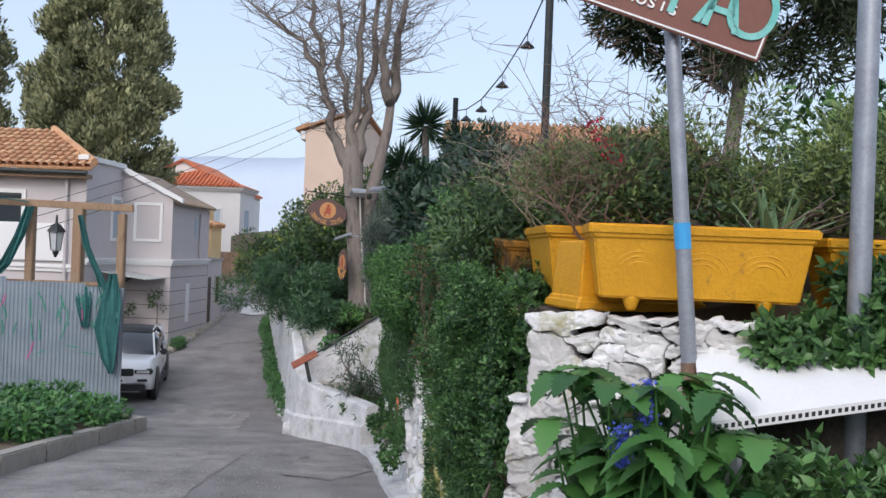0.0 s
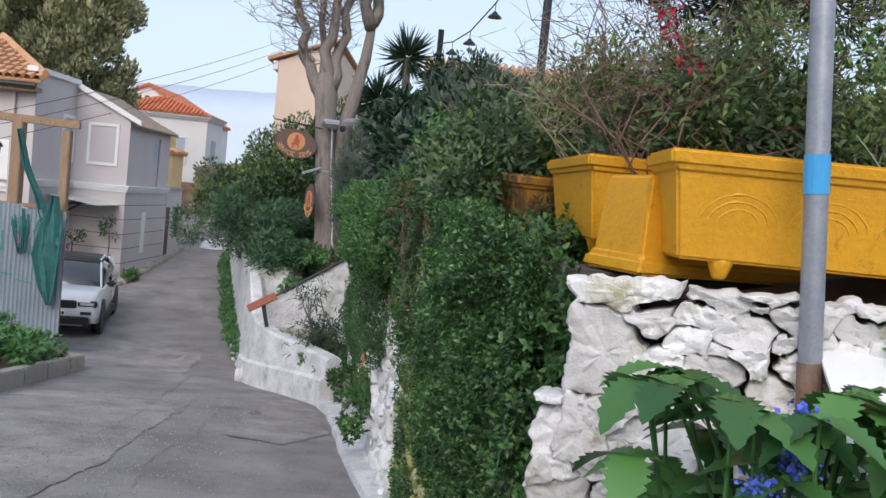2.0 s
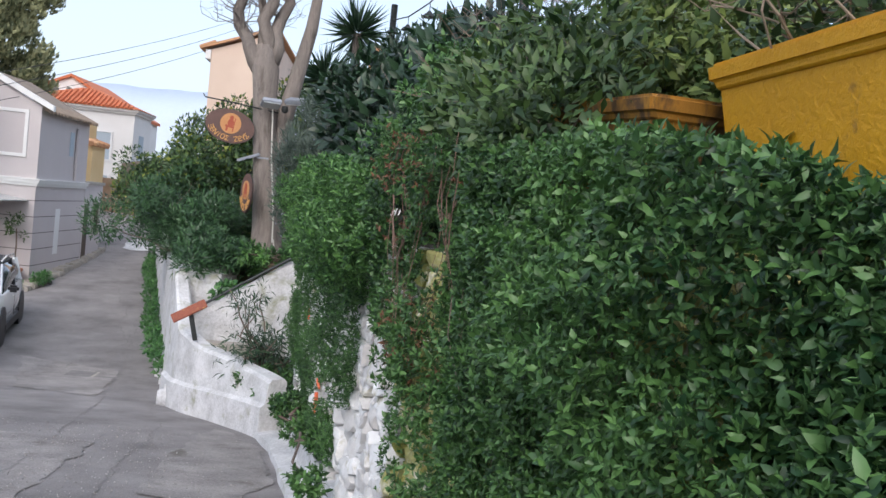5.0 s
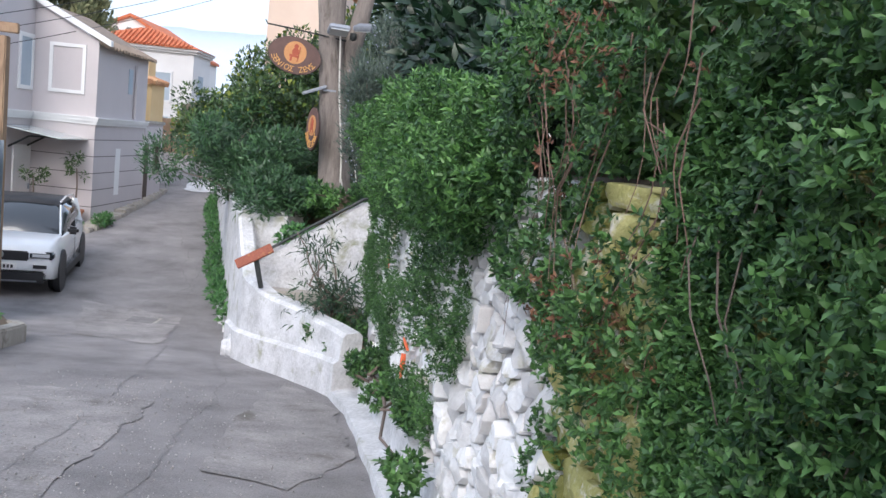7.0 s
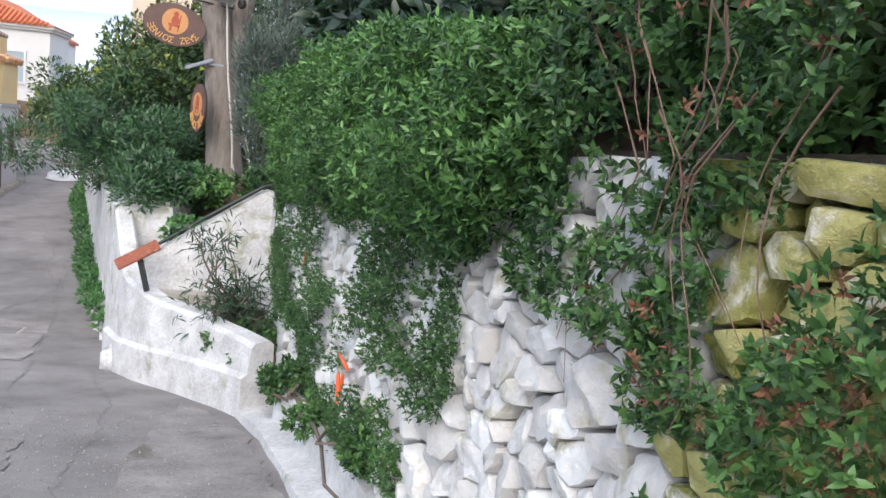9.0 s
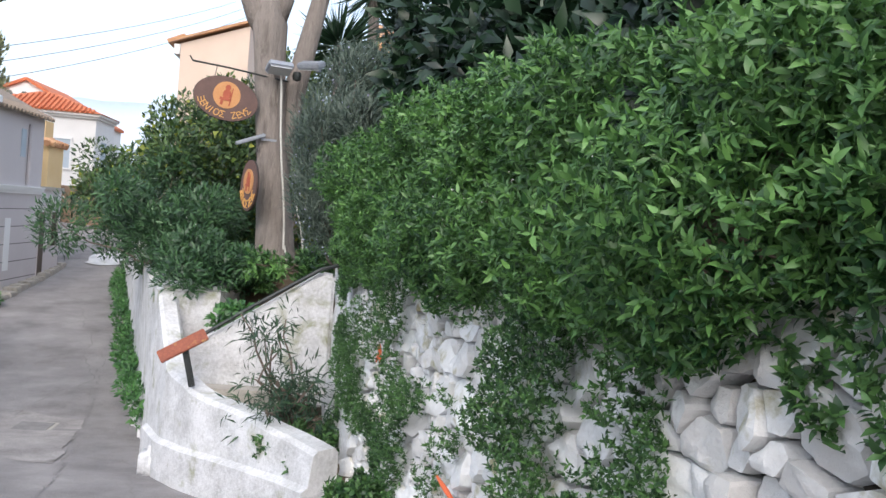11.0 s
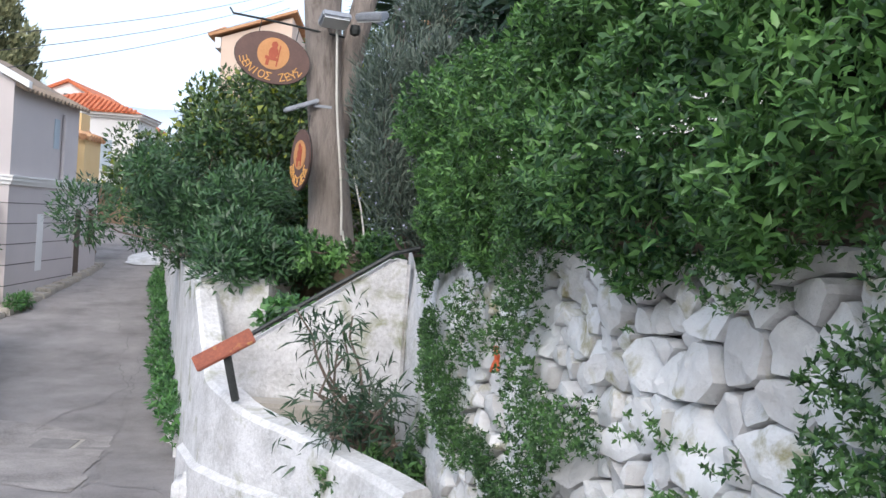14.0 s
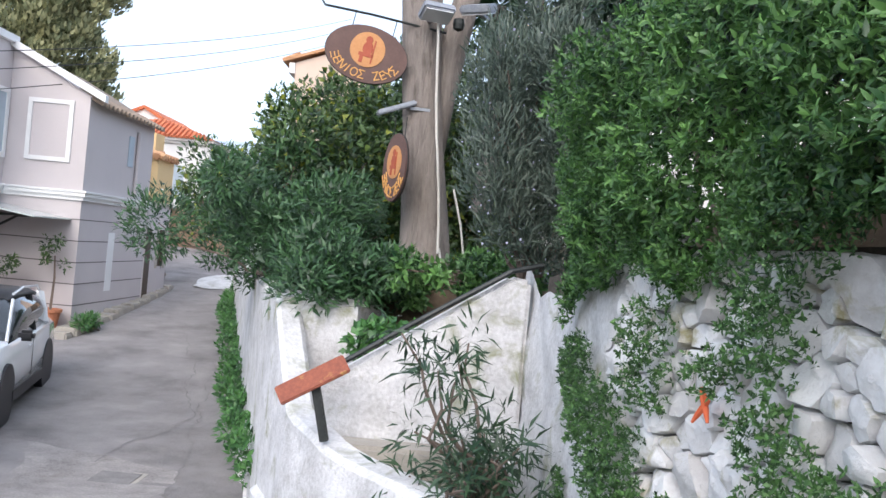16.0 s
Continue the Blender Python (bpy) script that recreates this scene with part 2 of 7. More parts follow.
IVY = leaf_material("ivy_leaf", (0.011, 0.045, 0.015), (0.13, 0.27, 0.075))
HEDGE = leaf_material("hedge_leaf", (0.013, 0.055, 0.019), (0.165, 0.34, 0.09))
DARK_LEAF = leaf_material("dark_glossy_leaf", (0.007, 0.022, 0.014), (0.03, 0.07, 0.03), 0.35, 0.15)
SHRUB_LEAF = leaf_material("shrub_leaf", (0.011, 0.036, 0.014), (0.1, 0.175, 0.045))
OLEANDER_LEAF = leaf_material("narrow_leaf", (0.014, 0.04, 0.02), (0.07, 0.165, 0.055))
ROSEMARY_LEAF = leaf_material("needle_leaf", (0.035, 0.065, 0.05), (0.14, 0.18, 0.14))
# Cypress colours are raised so that sunlit tips are part of the colour.
SUNLIT_CYPRESS_LEAF = leaf_material("sunlit_cypress_leaf", (0.08, 0.11, 0.055), (0.5, 0.5, 0.28), 0.7, 0.3)
PINE_LEAF = leaf_material("pine_needle", (0.02, 0.04, 0.018), (0.075, 0.1, 0.04), 0.7)
# Leaf colour with sunlight painted in, for the evergreen bush.
SUNLIT_LEAF = leaf_material("sunlit_yellow_green_leaf", (0.08, 0.13, 0.015), (0.3, 0.33, 0.04))
DRY_LEAF = leaf_material("dry_leaf", (0.11, 0.045, 0.025), (0.3, 0.15, 0.085), 0.7)
WISP_LEAF = leaf_material("wispy_leaf", (0.05, 0.1, 0.025), (0.26, 0.33, 0.09))
NETTLE_LEAF = leaf_material("nettle_leaf", (0.02, 0.08, 0.022), (0.1, 0.25, 0.06))
PALM_LEAF = leaf_material("palm_leaf", (0.012, 0.04, 0.02), (0.05, 0.1, 0.045))
AGAVE_LEAF = leaf_material("agave_leaf", (0.12, 0.22, 0.1), (0.26, 0.38, 0.2))


# ---- mesh helpers ----
def mesh_ob(name, bm, material, smooth=False):
    me = bpy.data.meshes.new(name)
    bm.to_mesh(me)
    bm.free()
    if smooth:
        me.polygons.foreach_set("use_smooth", [True] * len(me.polygons))
    me.materials.append(material)
    return new(name, me)


def part(name, bm, material, parent, label="", smooth=False):
    ob = mesh_ob(name, bm, material, smooth)
    ob.parent = parent
    if label:
        ob["label"] = label
    return ob


def thing(name, label, category, at=(0, 0, 0), group="", rz=0.0, kind=""):
    ob = new(name)
    ob.empty_display_size = 0.1
    ob.matrix_world = pose(*at, 0, 0, rz)
    return tagged(ob, label, category, group, kind)


def box(bm, x0, x1, y0, y1, z0, z1, bevel=0.0, m=None):
    r = bmesh.ops.create_cube(bm, size=1)
    mt = Matrix.Translation(((x0 + x1) / 2, (y0 + y1) / 2, (z0 + z1) / 2)) @ Matrix.Diagonal((x1 - x0, y1 - y0, z1 - z0, 1))
    bmesh.ops.transform(bm, matrix=mt, verts=r["verts"])
    vs = r["verts"]
    if bevel:
        es = list({e for v in vs for e in v.link_edges})
        o = bmesh.ops.bevel(bm, geom=es, offset=bevel, segments=2, affect="EDGES")
        vs = list({v for f in o["faces"] for v in f.verts} | {v for v in vs if v.is_valid})
    if m is not None:
        bmesh.ops.transform(bm, matrix=m, verts=vs)
    return bm


def new_box(*a, **k):
    return box(bmesh.new(), *a, **k)


def prism(bm, outline, z0, z1):
    """A straight-sided solid over an outline in x, y; z0 and z1 may be functions of x, y."""
    f0 = z0 if callable(z0) else (lambda x, y: z0)
    f1 = z1 if callable(z1) else (lambda x, y: z1)
    lo = [bm.verts.new((x, y, f0(x, y))) for x, y in outline]
    hi = [bm.verts.new((x, y, f1(x, y))) for x, y in outline]
    n = len(outline)
    bm.faces.new(lo[::-1])
    bm.faces.new(hi)
    for i in range(n):
        bm.faces.new((lo[i], lo[(i + 1) % n], hi[(i + 1) % n], hi[i]))
    bmesh.ops.recalc_face_normals(bm, faces=bm.faces)
    return bm


def slab(bm, outline, axis_point, u, v, w, thick):
    """An outline in the plane of u and v from axis_point, made thick along w."""
    p, u, v, w = Vector(axis_point), Vector(u), Vector(v), Vector(w)
    lo = [bm.verts.new(p + a * u + b * v) for a, b in outline]
    hi = [bm.verts.new(p + a * u + b * v + thick * w) for a, b in outline]
    n = len(outline)
    bm.faces.new(lo[::-1])
    bm.faces.new(hi)
    for i in range(n):
        bm.faces.new((lo[i], lo[(i + 1) % n], hi[(i + 1) % n], hi[i]))
    bmesh.ops.recalc_face_normals(bm, faces=bm.faces)
    return bm


def tube(bm, pts, radii, sides=8, cap=True):
    """A tube along points with a radius at each."""
    pts = [Vector(p) for p in pts]
    if not hasattr(radii, "__len__"):
        radii = [radii] * len(pts)
    rings, ref = [], None
    for i, p in enumerate(pts):
        d = (pts[min(i + 1, len(pts) - 1)] - pts[max(i - 1, 0)]).normalized()
        if ref is None:
            ref = d.orthogonal().normalized()
        ref = (ref - d * ref.dot(d)).normalized()
        side = d.cross(ref)
        rings.append([bm.verts.new(p + radii[i] * (math.cos(2 * math.pi * k / sides) * ref + math.sin(2 * math.pi * k / sides) * side)) for k in range(sides)])
    for a, b in zip(rings, rings[1:]):
        for k in range(sides):
            bm.faces.new((a[k], a[(k + 1) % sides], b[(k + 1) % sides], b[k]))
    if cap:
        bm.faces.new(rings[0][::-1])
        bm.faces.new(rings[-1])
    return bm


def lathe(bm, profile, sides=16, m=None):
    """A body of revolution about z from (radius, z) pairs."""
    rings = [[bm.verts.new((max(r, 1e-4) * math.cos(2 * math.pi * k / sides), max(r, 1e-4) * math.sin(2 * math.pi * k / sides), z)) for k in range(sides)] for r, z in profile]
    for a, b in zip(rings, rings[1:]):
        for k in range(sides):
            bm.faces.new((a[k], a[(k + 1) % sides], b[(k + 1) % sides], b[k]))
    bm.faces.new(rings[0][::-1])
    bm.faces.new(rings[-1])
    if m is not None:
        bmesh.ops.transform(bm, matrix=m, verts=[v for ring in rings for v in ring])
    return bm


def arrays_ob(name, verts, faces, material, parent=None, label=""):
    me = bpy.data.meshes.new(name)
    me.vertices.add(len(verts))
    me.vertices.foreach_set("co", np.asarray(verts, dtype=np.float32).ravel())
    n, k = faces.shape
    me.loops.add(n * k)
    me.loops.foreach_set("vertex_index", faces.astype(np.int32).ravel())
    me.polygons.add(n)
    me.polygons.foreach_set("loop_start", np.arange(0, n * k, k, dtype=np.int32))
    me.update(calc_edges=True)
    me.validate()
    me.materials.append(material)
    ob = new(name, me)
    if parent is not None:
        ob.parent = parent
    if label:
        ob["label"] = label
    return ob


def unit(a):
    return a / np.maximum(np.linalg.norm(a, axis=1, keepdims=True), 1e-9)


def leaves(name, p, d, n, size, wide, material, parent=None, fold=0.25, droop=0.25, label="", fine=False):
    """Folded leaves with their stalks at p, pointing along d, faces towards n. size: (least, most) length; wide: width to length."""
    c = len(p)
    d = unit(d)
    side = unit(np.cross(d, n))
    n = np.cross(side, d)
    l = np.random.uniform(size[0], size[1], (c, 1))
    w = l * wide * np.random.uniform(0.8, 1.2, (c, 1)) / 2
    base = p
    if fine:
        def at(f, s, drop):
            return p + d * l * f + side * w * s + n * (w * fold * abs(s) - l * droop * drop)
        v = np.stack([p, at(0.25, -0.82, 0.0), at(0.3, 0, 0.02), at(0.25, 0.82, 0.0), at(0.6, -0.7, 0.18), at(0.65, 0, 0.2), at(0.6, 0.7, 0.18), at(1.0, 0, 0.75)], 1).reshape(-1, 3)
        k = (np.arange(c) * 8)[:, None, None]
        f = np.array([[0, 2, 1], [0, 3, 2], [1, 2, 5], [1, 5, 4], [2, 3, 6], [2, 6, 5], [4, 5, 7], [5, 6, 7]])[None] + k
        return arrays_ob(name, v, f.reshape(-1, 3), material, parent, label)
    mid = p + d * l * 0.45
    left = mid - side * w + n * w * fold - d * l * 0.05
    right = mid + side * w + n * w * fold - d * l * 0.05
    tip = p + d * l - n * l * droop * np.random.uniform(0.3, 1.3, (c, 1))
    v = np.stack([base, left, mid, right, tip], 1).reshape(-1, 3)
    k = (np.arange(c) * 5)[:, None, None]
    f = np.array([[0, 2, 1], [0, 3, 2], [1, 2, 4], [2, 3, 4]])[None] + k
    return arrays_ob(name, v, f.reshape(-1, 3), material, parent, label)


def sprays(p, axis, size, wide, material, parent, per=7):
    """Leafy shoot tips at p: leaves in whorls round each axis, the upper ones closed, the lower ones spread wide."""
    c = len(p)
    axis = unit(axis)
    r1 = unit(np.cross(axis, np.random.normal(size=(c, 3))))
    r2 = np.cross(axis, r1)
    stem = (size[0] + size[1]) * 0.5
    base, way, face = [], [], []
    for j in range(per):
        f = j / (per - 1)
        turn = 2.4 * j + np.random.normal(0, 0.25, (c, 1))
        spread = 0.35 + 1.0 * f + np.random.normal(0, 0.18, (c, 1))
        radial = r1 * np.cos(turn) + r2 * np.sin(turn)
        base.append(p - axis * stem * f * np.random.uniform(0.6, 1.3, (c, 1)))
        way.append(axis * np.cos(spread) + radial * np.sin(spread))
        face.append(axis * np.sin(spread) - radial * np.cos(spread) + np.random.normal(0, 0.15, (c, 3)))
    return leaves("leaves", np.concatenate(base), np.concatenate(way), unit(np.concatenate(face)), size, wide, material, parent, fine=True, droop=0.3)


def blob_points(centres, radii, count, shell=0.55):
    """Random places in the outer part of many clumps, with the way out of each clump."""
    centres, radii = np.asarray(centres, float), np.asarray(radii, float)
    weight = radii ** 2
    pick = np.random.choice(len(centres), count, p=weight / weight.sum())
    out = unit(np.random.normal(size=(count, 3)))
    rr = radii[pick, None] * np.random.uniform(shell, 1.0, (count, 1))
    return centres[pick] + out * rr, out


# ---- the lie of the land ----
LEVEL_Y = [-40, -5, 0.5, 10.2, 17, 19, 21, 23.3, 28, 31, 35, 48, 70]
LEVEL_Z = [4.4, 0.64, 0.02, -1.09, -2.04, -2.22, -2.2, -2.13, -1.75, -1.5, -1.1, 0.2, 0.9]


def level(y):
    return float(np.interp(y, LEVEL_Y, LEVEL_Z))


EDGE_R = [(-40, 3.2), (0, 1.6), (4, 0.75), (6.5, 0.05), (9.5, -0.6), (11, -0.86), (13, -1.2), (14.6, -1.65), (15.7, -2.2), (17, -2.95), (19, -3.85), (23.6, -5.1), (30.4, -6.95), (34, -7.8), (40, -9.2), (48, -12.5), (70, -22)]
EDGE_L = [(-40, -4.5), (0, -4.7), (9.4, -4.7), (10.7, -4.85), (16.1, -5.65), (17.5, -6.6), (19.5, -8.9), (24, -9.5), (26.5, -8.95), (32.8, -9.2), (36, -10.0), (41, -12.2), (48, -16.0), (70, -27)]


def edge(table, y):
    return float(np.interp(y, [a for a, b in table], [b for a, b in table]))


def road_bump(x, y):
    return 0.01 * noise.noise((x * 0.8, y * 0.8, 3)) + 0.004 * noise.noise((x * 3, y * 3, 7))


def build_ground():
    xs = np.concatenate([[-3000, -1200, -500, -200, -100], np.arange(-60, 61, 4), [100, 200, 500, 1200, 3000]])
    ys = np.concatenate([[-3000, -800, -200, -80, -40], np.arange(-30, 71, 2), [80, 95, 120, 160, 250, 500, 1200, 3000]])
    bm = bmesh.new()
    grid = []
    for y in ys:
        row = []
        for x in xs:
            z = level(y) - 0.15
            if y > 70:
                z = 0.75 - min(6, (y - 70) * 0.06)
            row.append(bm.verts.new((x, y, z)))
        grid.append(row)
    for a, b in zip(grid, grid[1:]):
        for i in range(len(xs) - 1):
            bm.faces.new((a[i], a[i + 1], b[i + 1], b[i]))
    tagged(mesh_ob("ground", bm, EARTH, True), "bare brown earth ground under the village", "ground", kind="structure")
    bm = bmesh.new()
    rows = []
    for y in np.arange(-30, 66, 0.4):
        a, b = edge(EDGE_L, y) - 0.25, edge(EDGE_R, y) + 0.3
        row = []
        for k in range(17):
            x = a + (b - a) * k / 16
            bumpy = road_bump(x, y)
            row.append(bm.verts.new((x, y, level(y) + bumpy)))
        rows.append(row)
    for a, b in zip(rows, rows[1:]):
        for i in range(16):
            bm.faces.new((a[i], a[i + 1], b[i + 1], b[i]))
    tagged(mesh_ob("road", bm, ASPHALT, True), "worn grey patched asphalt village lane sloping down", "road", kind="structure")


build_ground()

# ---- right hand wall along the lane ----
WALL = [(4.0, 0.6), (4.75, 0.45), (6.5, 0.2), (8.0, -0.1), (11.5, -0.58), (13.3, -0.82), (14.75, -1.12), (16.3, -1.3)]
TOP = [(4.0, 1.3), (5.2, 1.3), (6.6, 1.25), (7, 1.15), (8.6, 1.1), (9.5, 0.85), (12, 0.62), (14, 0.6), (15, 0.5), (16.3, 0.35)]


def wall_x(y):
    return edge(WALL, y)


def wall_top(y):
    return edge(TOP, y)


def wall_foot(y):
    return level(y) if y < 13 else max(level(y), -1.45)


def build_lane_wall():
    bm = bmesh.new()
    ys = np.arange(5.0, 16.31, 0.2)
    prof = []
    for y in ys:
        x = wall_x(y) + 0.07
        f = level(y) - 0.2
        t = wall_top(y)
        prof.append([bm.verts.new(q) for q in ((x - 0.06, y, f), (x, y, f + 0.4), (x + 0.06, y, t), (x + 0.7, y, t), (x + 0.7, y, f))])
    for a, b in zip(prof, prof[1:]):
        for i in range(5):
            bm.faces.new((a[i], b[i], b[(i + 1) % 5], a[(i + 1) % 5]))
    bm.faces.new(prof[0])
    bm.faces.new(prof[-1][::-1])
    bmesh.ops.recalc_face_normals(bm, faces=bm.faces)
    return tagged(mesh_ob("wall_lane", bm, JOINT), "whitewashed dry rubble stone wall beside the lane", "wall", kind="structure")


lane_wall = build_lane_wall()


def build_terrace():
    """The garden bank behind the wall."""
    bm = bmesh.new()
    rows = []
    for y in np.concatenate([np.arange(-6, 5, 1.0), [4.9, 4.95], np.arange(5, 60, 0.5)]):
        if y < 16.3:
            x0, z0 = (wall_x(max(y, 4.0)) + 0.4), wall_top(max(y, 4)) - 0.1
        elif y < 18.2:
            x0, z0 = -1.0, 0.2
        else:
            x0, z0 = edge(EDGE_R, y) + 0.95, max(0.0, level(y) + 1.6)
        if y < 4.93:
            x0, z0 = 1.4 + max(0, 4 - y) * 0.15, level(y) + 0.05
        row = []
        for k, dx in enumerate((0, 0.8, 2, 4, 7, 12, 20, 40, 120)):
            bank = 1.0 * (1 - math.exp(-dx / 0.6)) if 8.2 < y < 16 else 0.55 * (1 - math.exp(-dx / 3))
            up = bank * (y > 4.93) + (0.05 * dx if dx < 40 else 2.5)
            row.append(bm.verts.new((x0 + dx, y, z0 + up + 0.15 * noise.noise((dx, y * 0.3, 5)) * (dx > 0))))
        low = bm.verts.new((x0, y, level(y) - 0.5))
        rows.append([low] + row)
    for a, b in zip(rows, rows[1:]):
        for i in range(len(a) - 1):
            bm.faces.new((a[i], a[i + 1], b[i + 1], b[i]))
    bmesh.ops.recalc_face_normals(bm, faces=bm.faces)
    tagged(mesh_ob("ground_terrace", bm, EARTH, True), "overgrown brown earth garden bank above the wall", "ground", kind="structure")


build_terrace()


# Unseen wall, added to hold back light from behind the start.
def build_light_block():
    tagged(mesh_ob("wall_light_block", new_box(-45, 12, -9, -8, -1, 4.5), PLASTER), "unseen plain plastered wall added to block light behind the lane", "wall", kind="structure")


build_light_block()

# distant mountain; its haze is only in the pale blue colour
def build_mountain():
    bm = bmesh.new()
    rows = []
    for i in range(81):
        x = -900 + 1800 * i / 80
        top = 112 + 14 * noise.noise((x * 0.004, 1, 2)) + 5 * noise.noise((x * 0.02, 4, 2))
        rows.append([bm.verts.new((x, 900 + 0.2 * abs(x), -20)), bm.verts.new((x, 930 + 0.2 * abs(x), top * 0.6)), bm.verts.new((x, 1000 + 0.2 * abs(x), top)), bm.verts.new((x, 1200, -20))])
    for a, b in zip(rows, rows[1:]):
        for k in range(3):
            bm.faces.new((a[k], b[k], b[k + 1], a[k + 1]))
    bmesh.ops.recalc_face_normals(bm, faces=bm.faces)
    tagged(mesh_ob("backdrop", bm, HAZE_MOUNTAIN, True), "mountain ridge far behind the village, haze painted pale blue", "mountain", kind="structure")


build_mountain()


# ---- white kerb, parapet and entrance of the terrace ----
def strip(bm, ys, cross):
    """A swept strip: cross(y) gives the profile points (x, z) at y."""
    rows = [[bm.verts.new((x, y, z)) for x, z in cross(y)] for y in ys]
    n = len(rows[0])
    for a, b in zip(rows, rows[1:]):
        for i in range(n):
            bm.faces.new((a[i], b[i], b[(i + 1) % n], a[(i + 1) % n]))
    bm.faces.new(rows[0])
    bm.faces.new(rows[-1][::-1])
    bmesh.ops.recalc_face_normals(bm, faces=bm.faces)
    return bm


def wob(y, k):
    return 0.02 * noise.noise((y * 1.7, k, 0.3))


def build_kerb():
    def low(y):
        e = edge(EDGE_R, y) + wob(y, 1)
        return [(e, level(y) - 0.1), (e + 0.02, level(y) + 0.07 + wob(y, 2)), (e + 0.2, level(y) + 0.1 + wob(y, 3)), (e + 0.7, level(y) + 0.1), (e + 0.7, level(y) - 0.1)]
    tagged(mesh_ob("kerb_white", strip(bmesh.new(), np.arange(4.6, 17.01, 0.2), low), WHITEWASH), "low whitewashed kerb along the lane edge", "kerb", kind="structure")

    def high(y):
        e = edge(EDGE_R, y) + 0.22 + wob(y, 4)
        h = level(y) + float(np.interp(y, [8, 10, 12, 13.4], [0.22, 0.3, 0.36, 0.42])) + wob(y, 5)
        return [(e - 0.02, level(y) - 0.1), (e + 0.02, h), (wall_x(y) + 0.2, h + 0.04), (wall_x(y) + 0.2, level(y) - 0.1)]
    tagged(mesh_ob("ledge_white", strip(bmesh.new(), np.arange(8.0, 13.5, 0.2), high), WHITEWASH), "whitewashed ledge at the foot of the wall", "ledge", kind="structure")


build_kerb()

PARAPET = [(13.9, -1.34, -0.92), (14.4, -1.6, -0.91), (15.0, -2.0, -0.9), (15.8, -2.6, -0.9), (16.4, -2.95, -0.82), (17.0, -3.14, -0.5), (17.5, -3.31, -0.1)]


def build_parapet():
    bm = bmesh.new()
    rows = []
    for y in np.arange(13.9, 17.51, 0.15):
        x = float(np.interp(y, [p[0] for p in PARAPET], [p[1] for p in PARAPET])) + wob(y, 8)
        z = float(np.interp(y, [p[0] for p in PARAPET], [p[2] for p in PARAPET])) + wob(y, 9)
        nx, ny = 0.82, 0.57
        f = level(y) - 0.15
        prof = [(-0.1, f), (-0.09, level(y) + 0.38), (-0.03, level(y) + 0.42), (0.0, z - 0.04), (0.04, z), (0.2, z + 0.01), (0.24, z - 0.03), (0.25, f)]
        rows.append([bm.verts.new((x + nx * a, y + ny * a, q)) for a, q in prof])
    for a, b in zip(rows, rows[1:]):
        for i in range(8):
            bm.faces.new((a[i], b[i], b[(i + 1) % 8], a[(i + 1) % 8]))
    bm.faces.new(rows[0])
    bm.faces.new(rows[-1][::-1])
    bmesh.ops.recalc_face_normals(bm, faces=bm.faces)
    tagged(mesh_ob("wall_parapet", bm, WHITEWASH), "low whitewashed parapet wall curving beside the lane", "wall", kind="structure")
    # taller garden wall along the lane, with its front end
    bm = bmesh.new()
    out = [(-3.31, 17.5), (-2.62, 17.62), (-2.45, 18.2), (-3.0, 18.9), (-4.55, 23.8), (-6.4, 30.6), (-7.3, 34), (-7.75, 34), (-6.85, 30.5), (-5.0, 23.7), (-3.75, 19.0)]
    prism(bm, out, lambda x, y: level(y) - 0.2, lambda x, y: -0.02 + 0.05 * noise.noise((x * 3, y * 3, 1)) + max(0, y - 24) * 0.06)
    bmesh.ops.bevel(bm, geom=[e for e in bm.edges if all(v.co.z > -0.3 for v in e.verts) or (abs(e.verts[0].co.x + 3.31) < 0.01 and abs(e.verts[1].co.x + 3.31) < 0.01)], offset=0.06, segments=3, affect="EDGES")
    tagged(mesh_ob("wall_garden", bm, WHITEWASH), "tall whitewashed garden wall with mossy stains", "wall", kind="structure")
    # footing of that wall along the lane
    bm = bmesh.new()
    for k in range(9):
        y = 16.5 + 0.55 * k + 0.1 * (k % 2)
        x = edge(EDGE_R, y) + 0.02
        h = (0.42, 0.3, 0.34, 0.26, 0.3, 0.22, 0.25, 0.2, 0.2)[k]
        box(bm, x - 0.02, x + 0.45, y, y + 0.53, level(y) - 0.1, level(y) + h, 0.06)
    tagged(mesh_ob("wall_footing", bm, WHITEWASH), "uneven whitewashed footing blocks under the garden wall", "wall", kind="structure")
    # sloping side wall of the stair
    bm = bmesh.new()
    slab(bm, [(0, -1.1), (1.45, -1.1), (1.45, 0.32), (1.3, 0.34), (0.05, -0.5), (0, -0.62)], (-2.72, 16.25, 0), (1, 0.02, 0), (0, 0, 1), (0, 1, 0), 0.22)
    bmesh.ops.bevel(bm, geom=list(bm.edges), offset=0.03, segments=2, affect="EDGES")
    tagged(mesh_ob("wall_stair", bm, WHITEWASH), "whitewashed sloping side wall of the garden stair", "wall", kind="structure")
    tagged(mesh_ob("ledge_stair", new_box(-2.66, -1.6, 15.98, 16.26, -1.4, -0.9, 0.03), CONCRETE), "grey stone ledge under the stair wall", "ledge", kind="structure")
    bm = new_box(-2.62, -2.0, 17.0, 17.5, -1.2, -0.3, 0.04)
    tagged(mesh_ob("step_white", bm, WHITEWASH), "whitewashed step beside the garden wall", "step", kind="structure")
    # soil behind the parapet
    bm = bmesh.new()
    prism(bm, [(-2.6, 16.5), (-1.2, 14.3), (-1.0, 14.0), (-0.8, 14.0), (-0.8, 17.6), (-2.6, 17.6)], -2.3, lambda x, y: -1.22 + 0.05 * noise.noise((x * 2, y * 2, 0)))
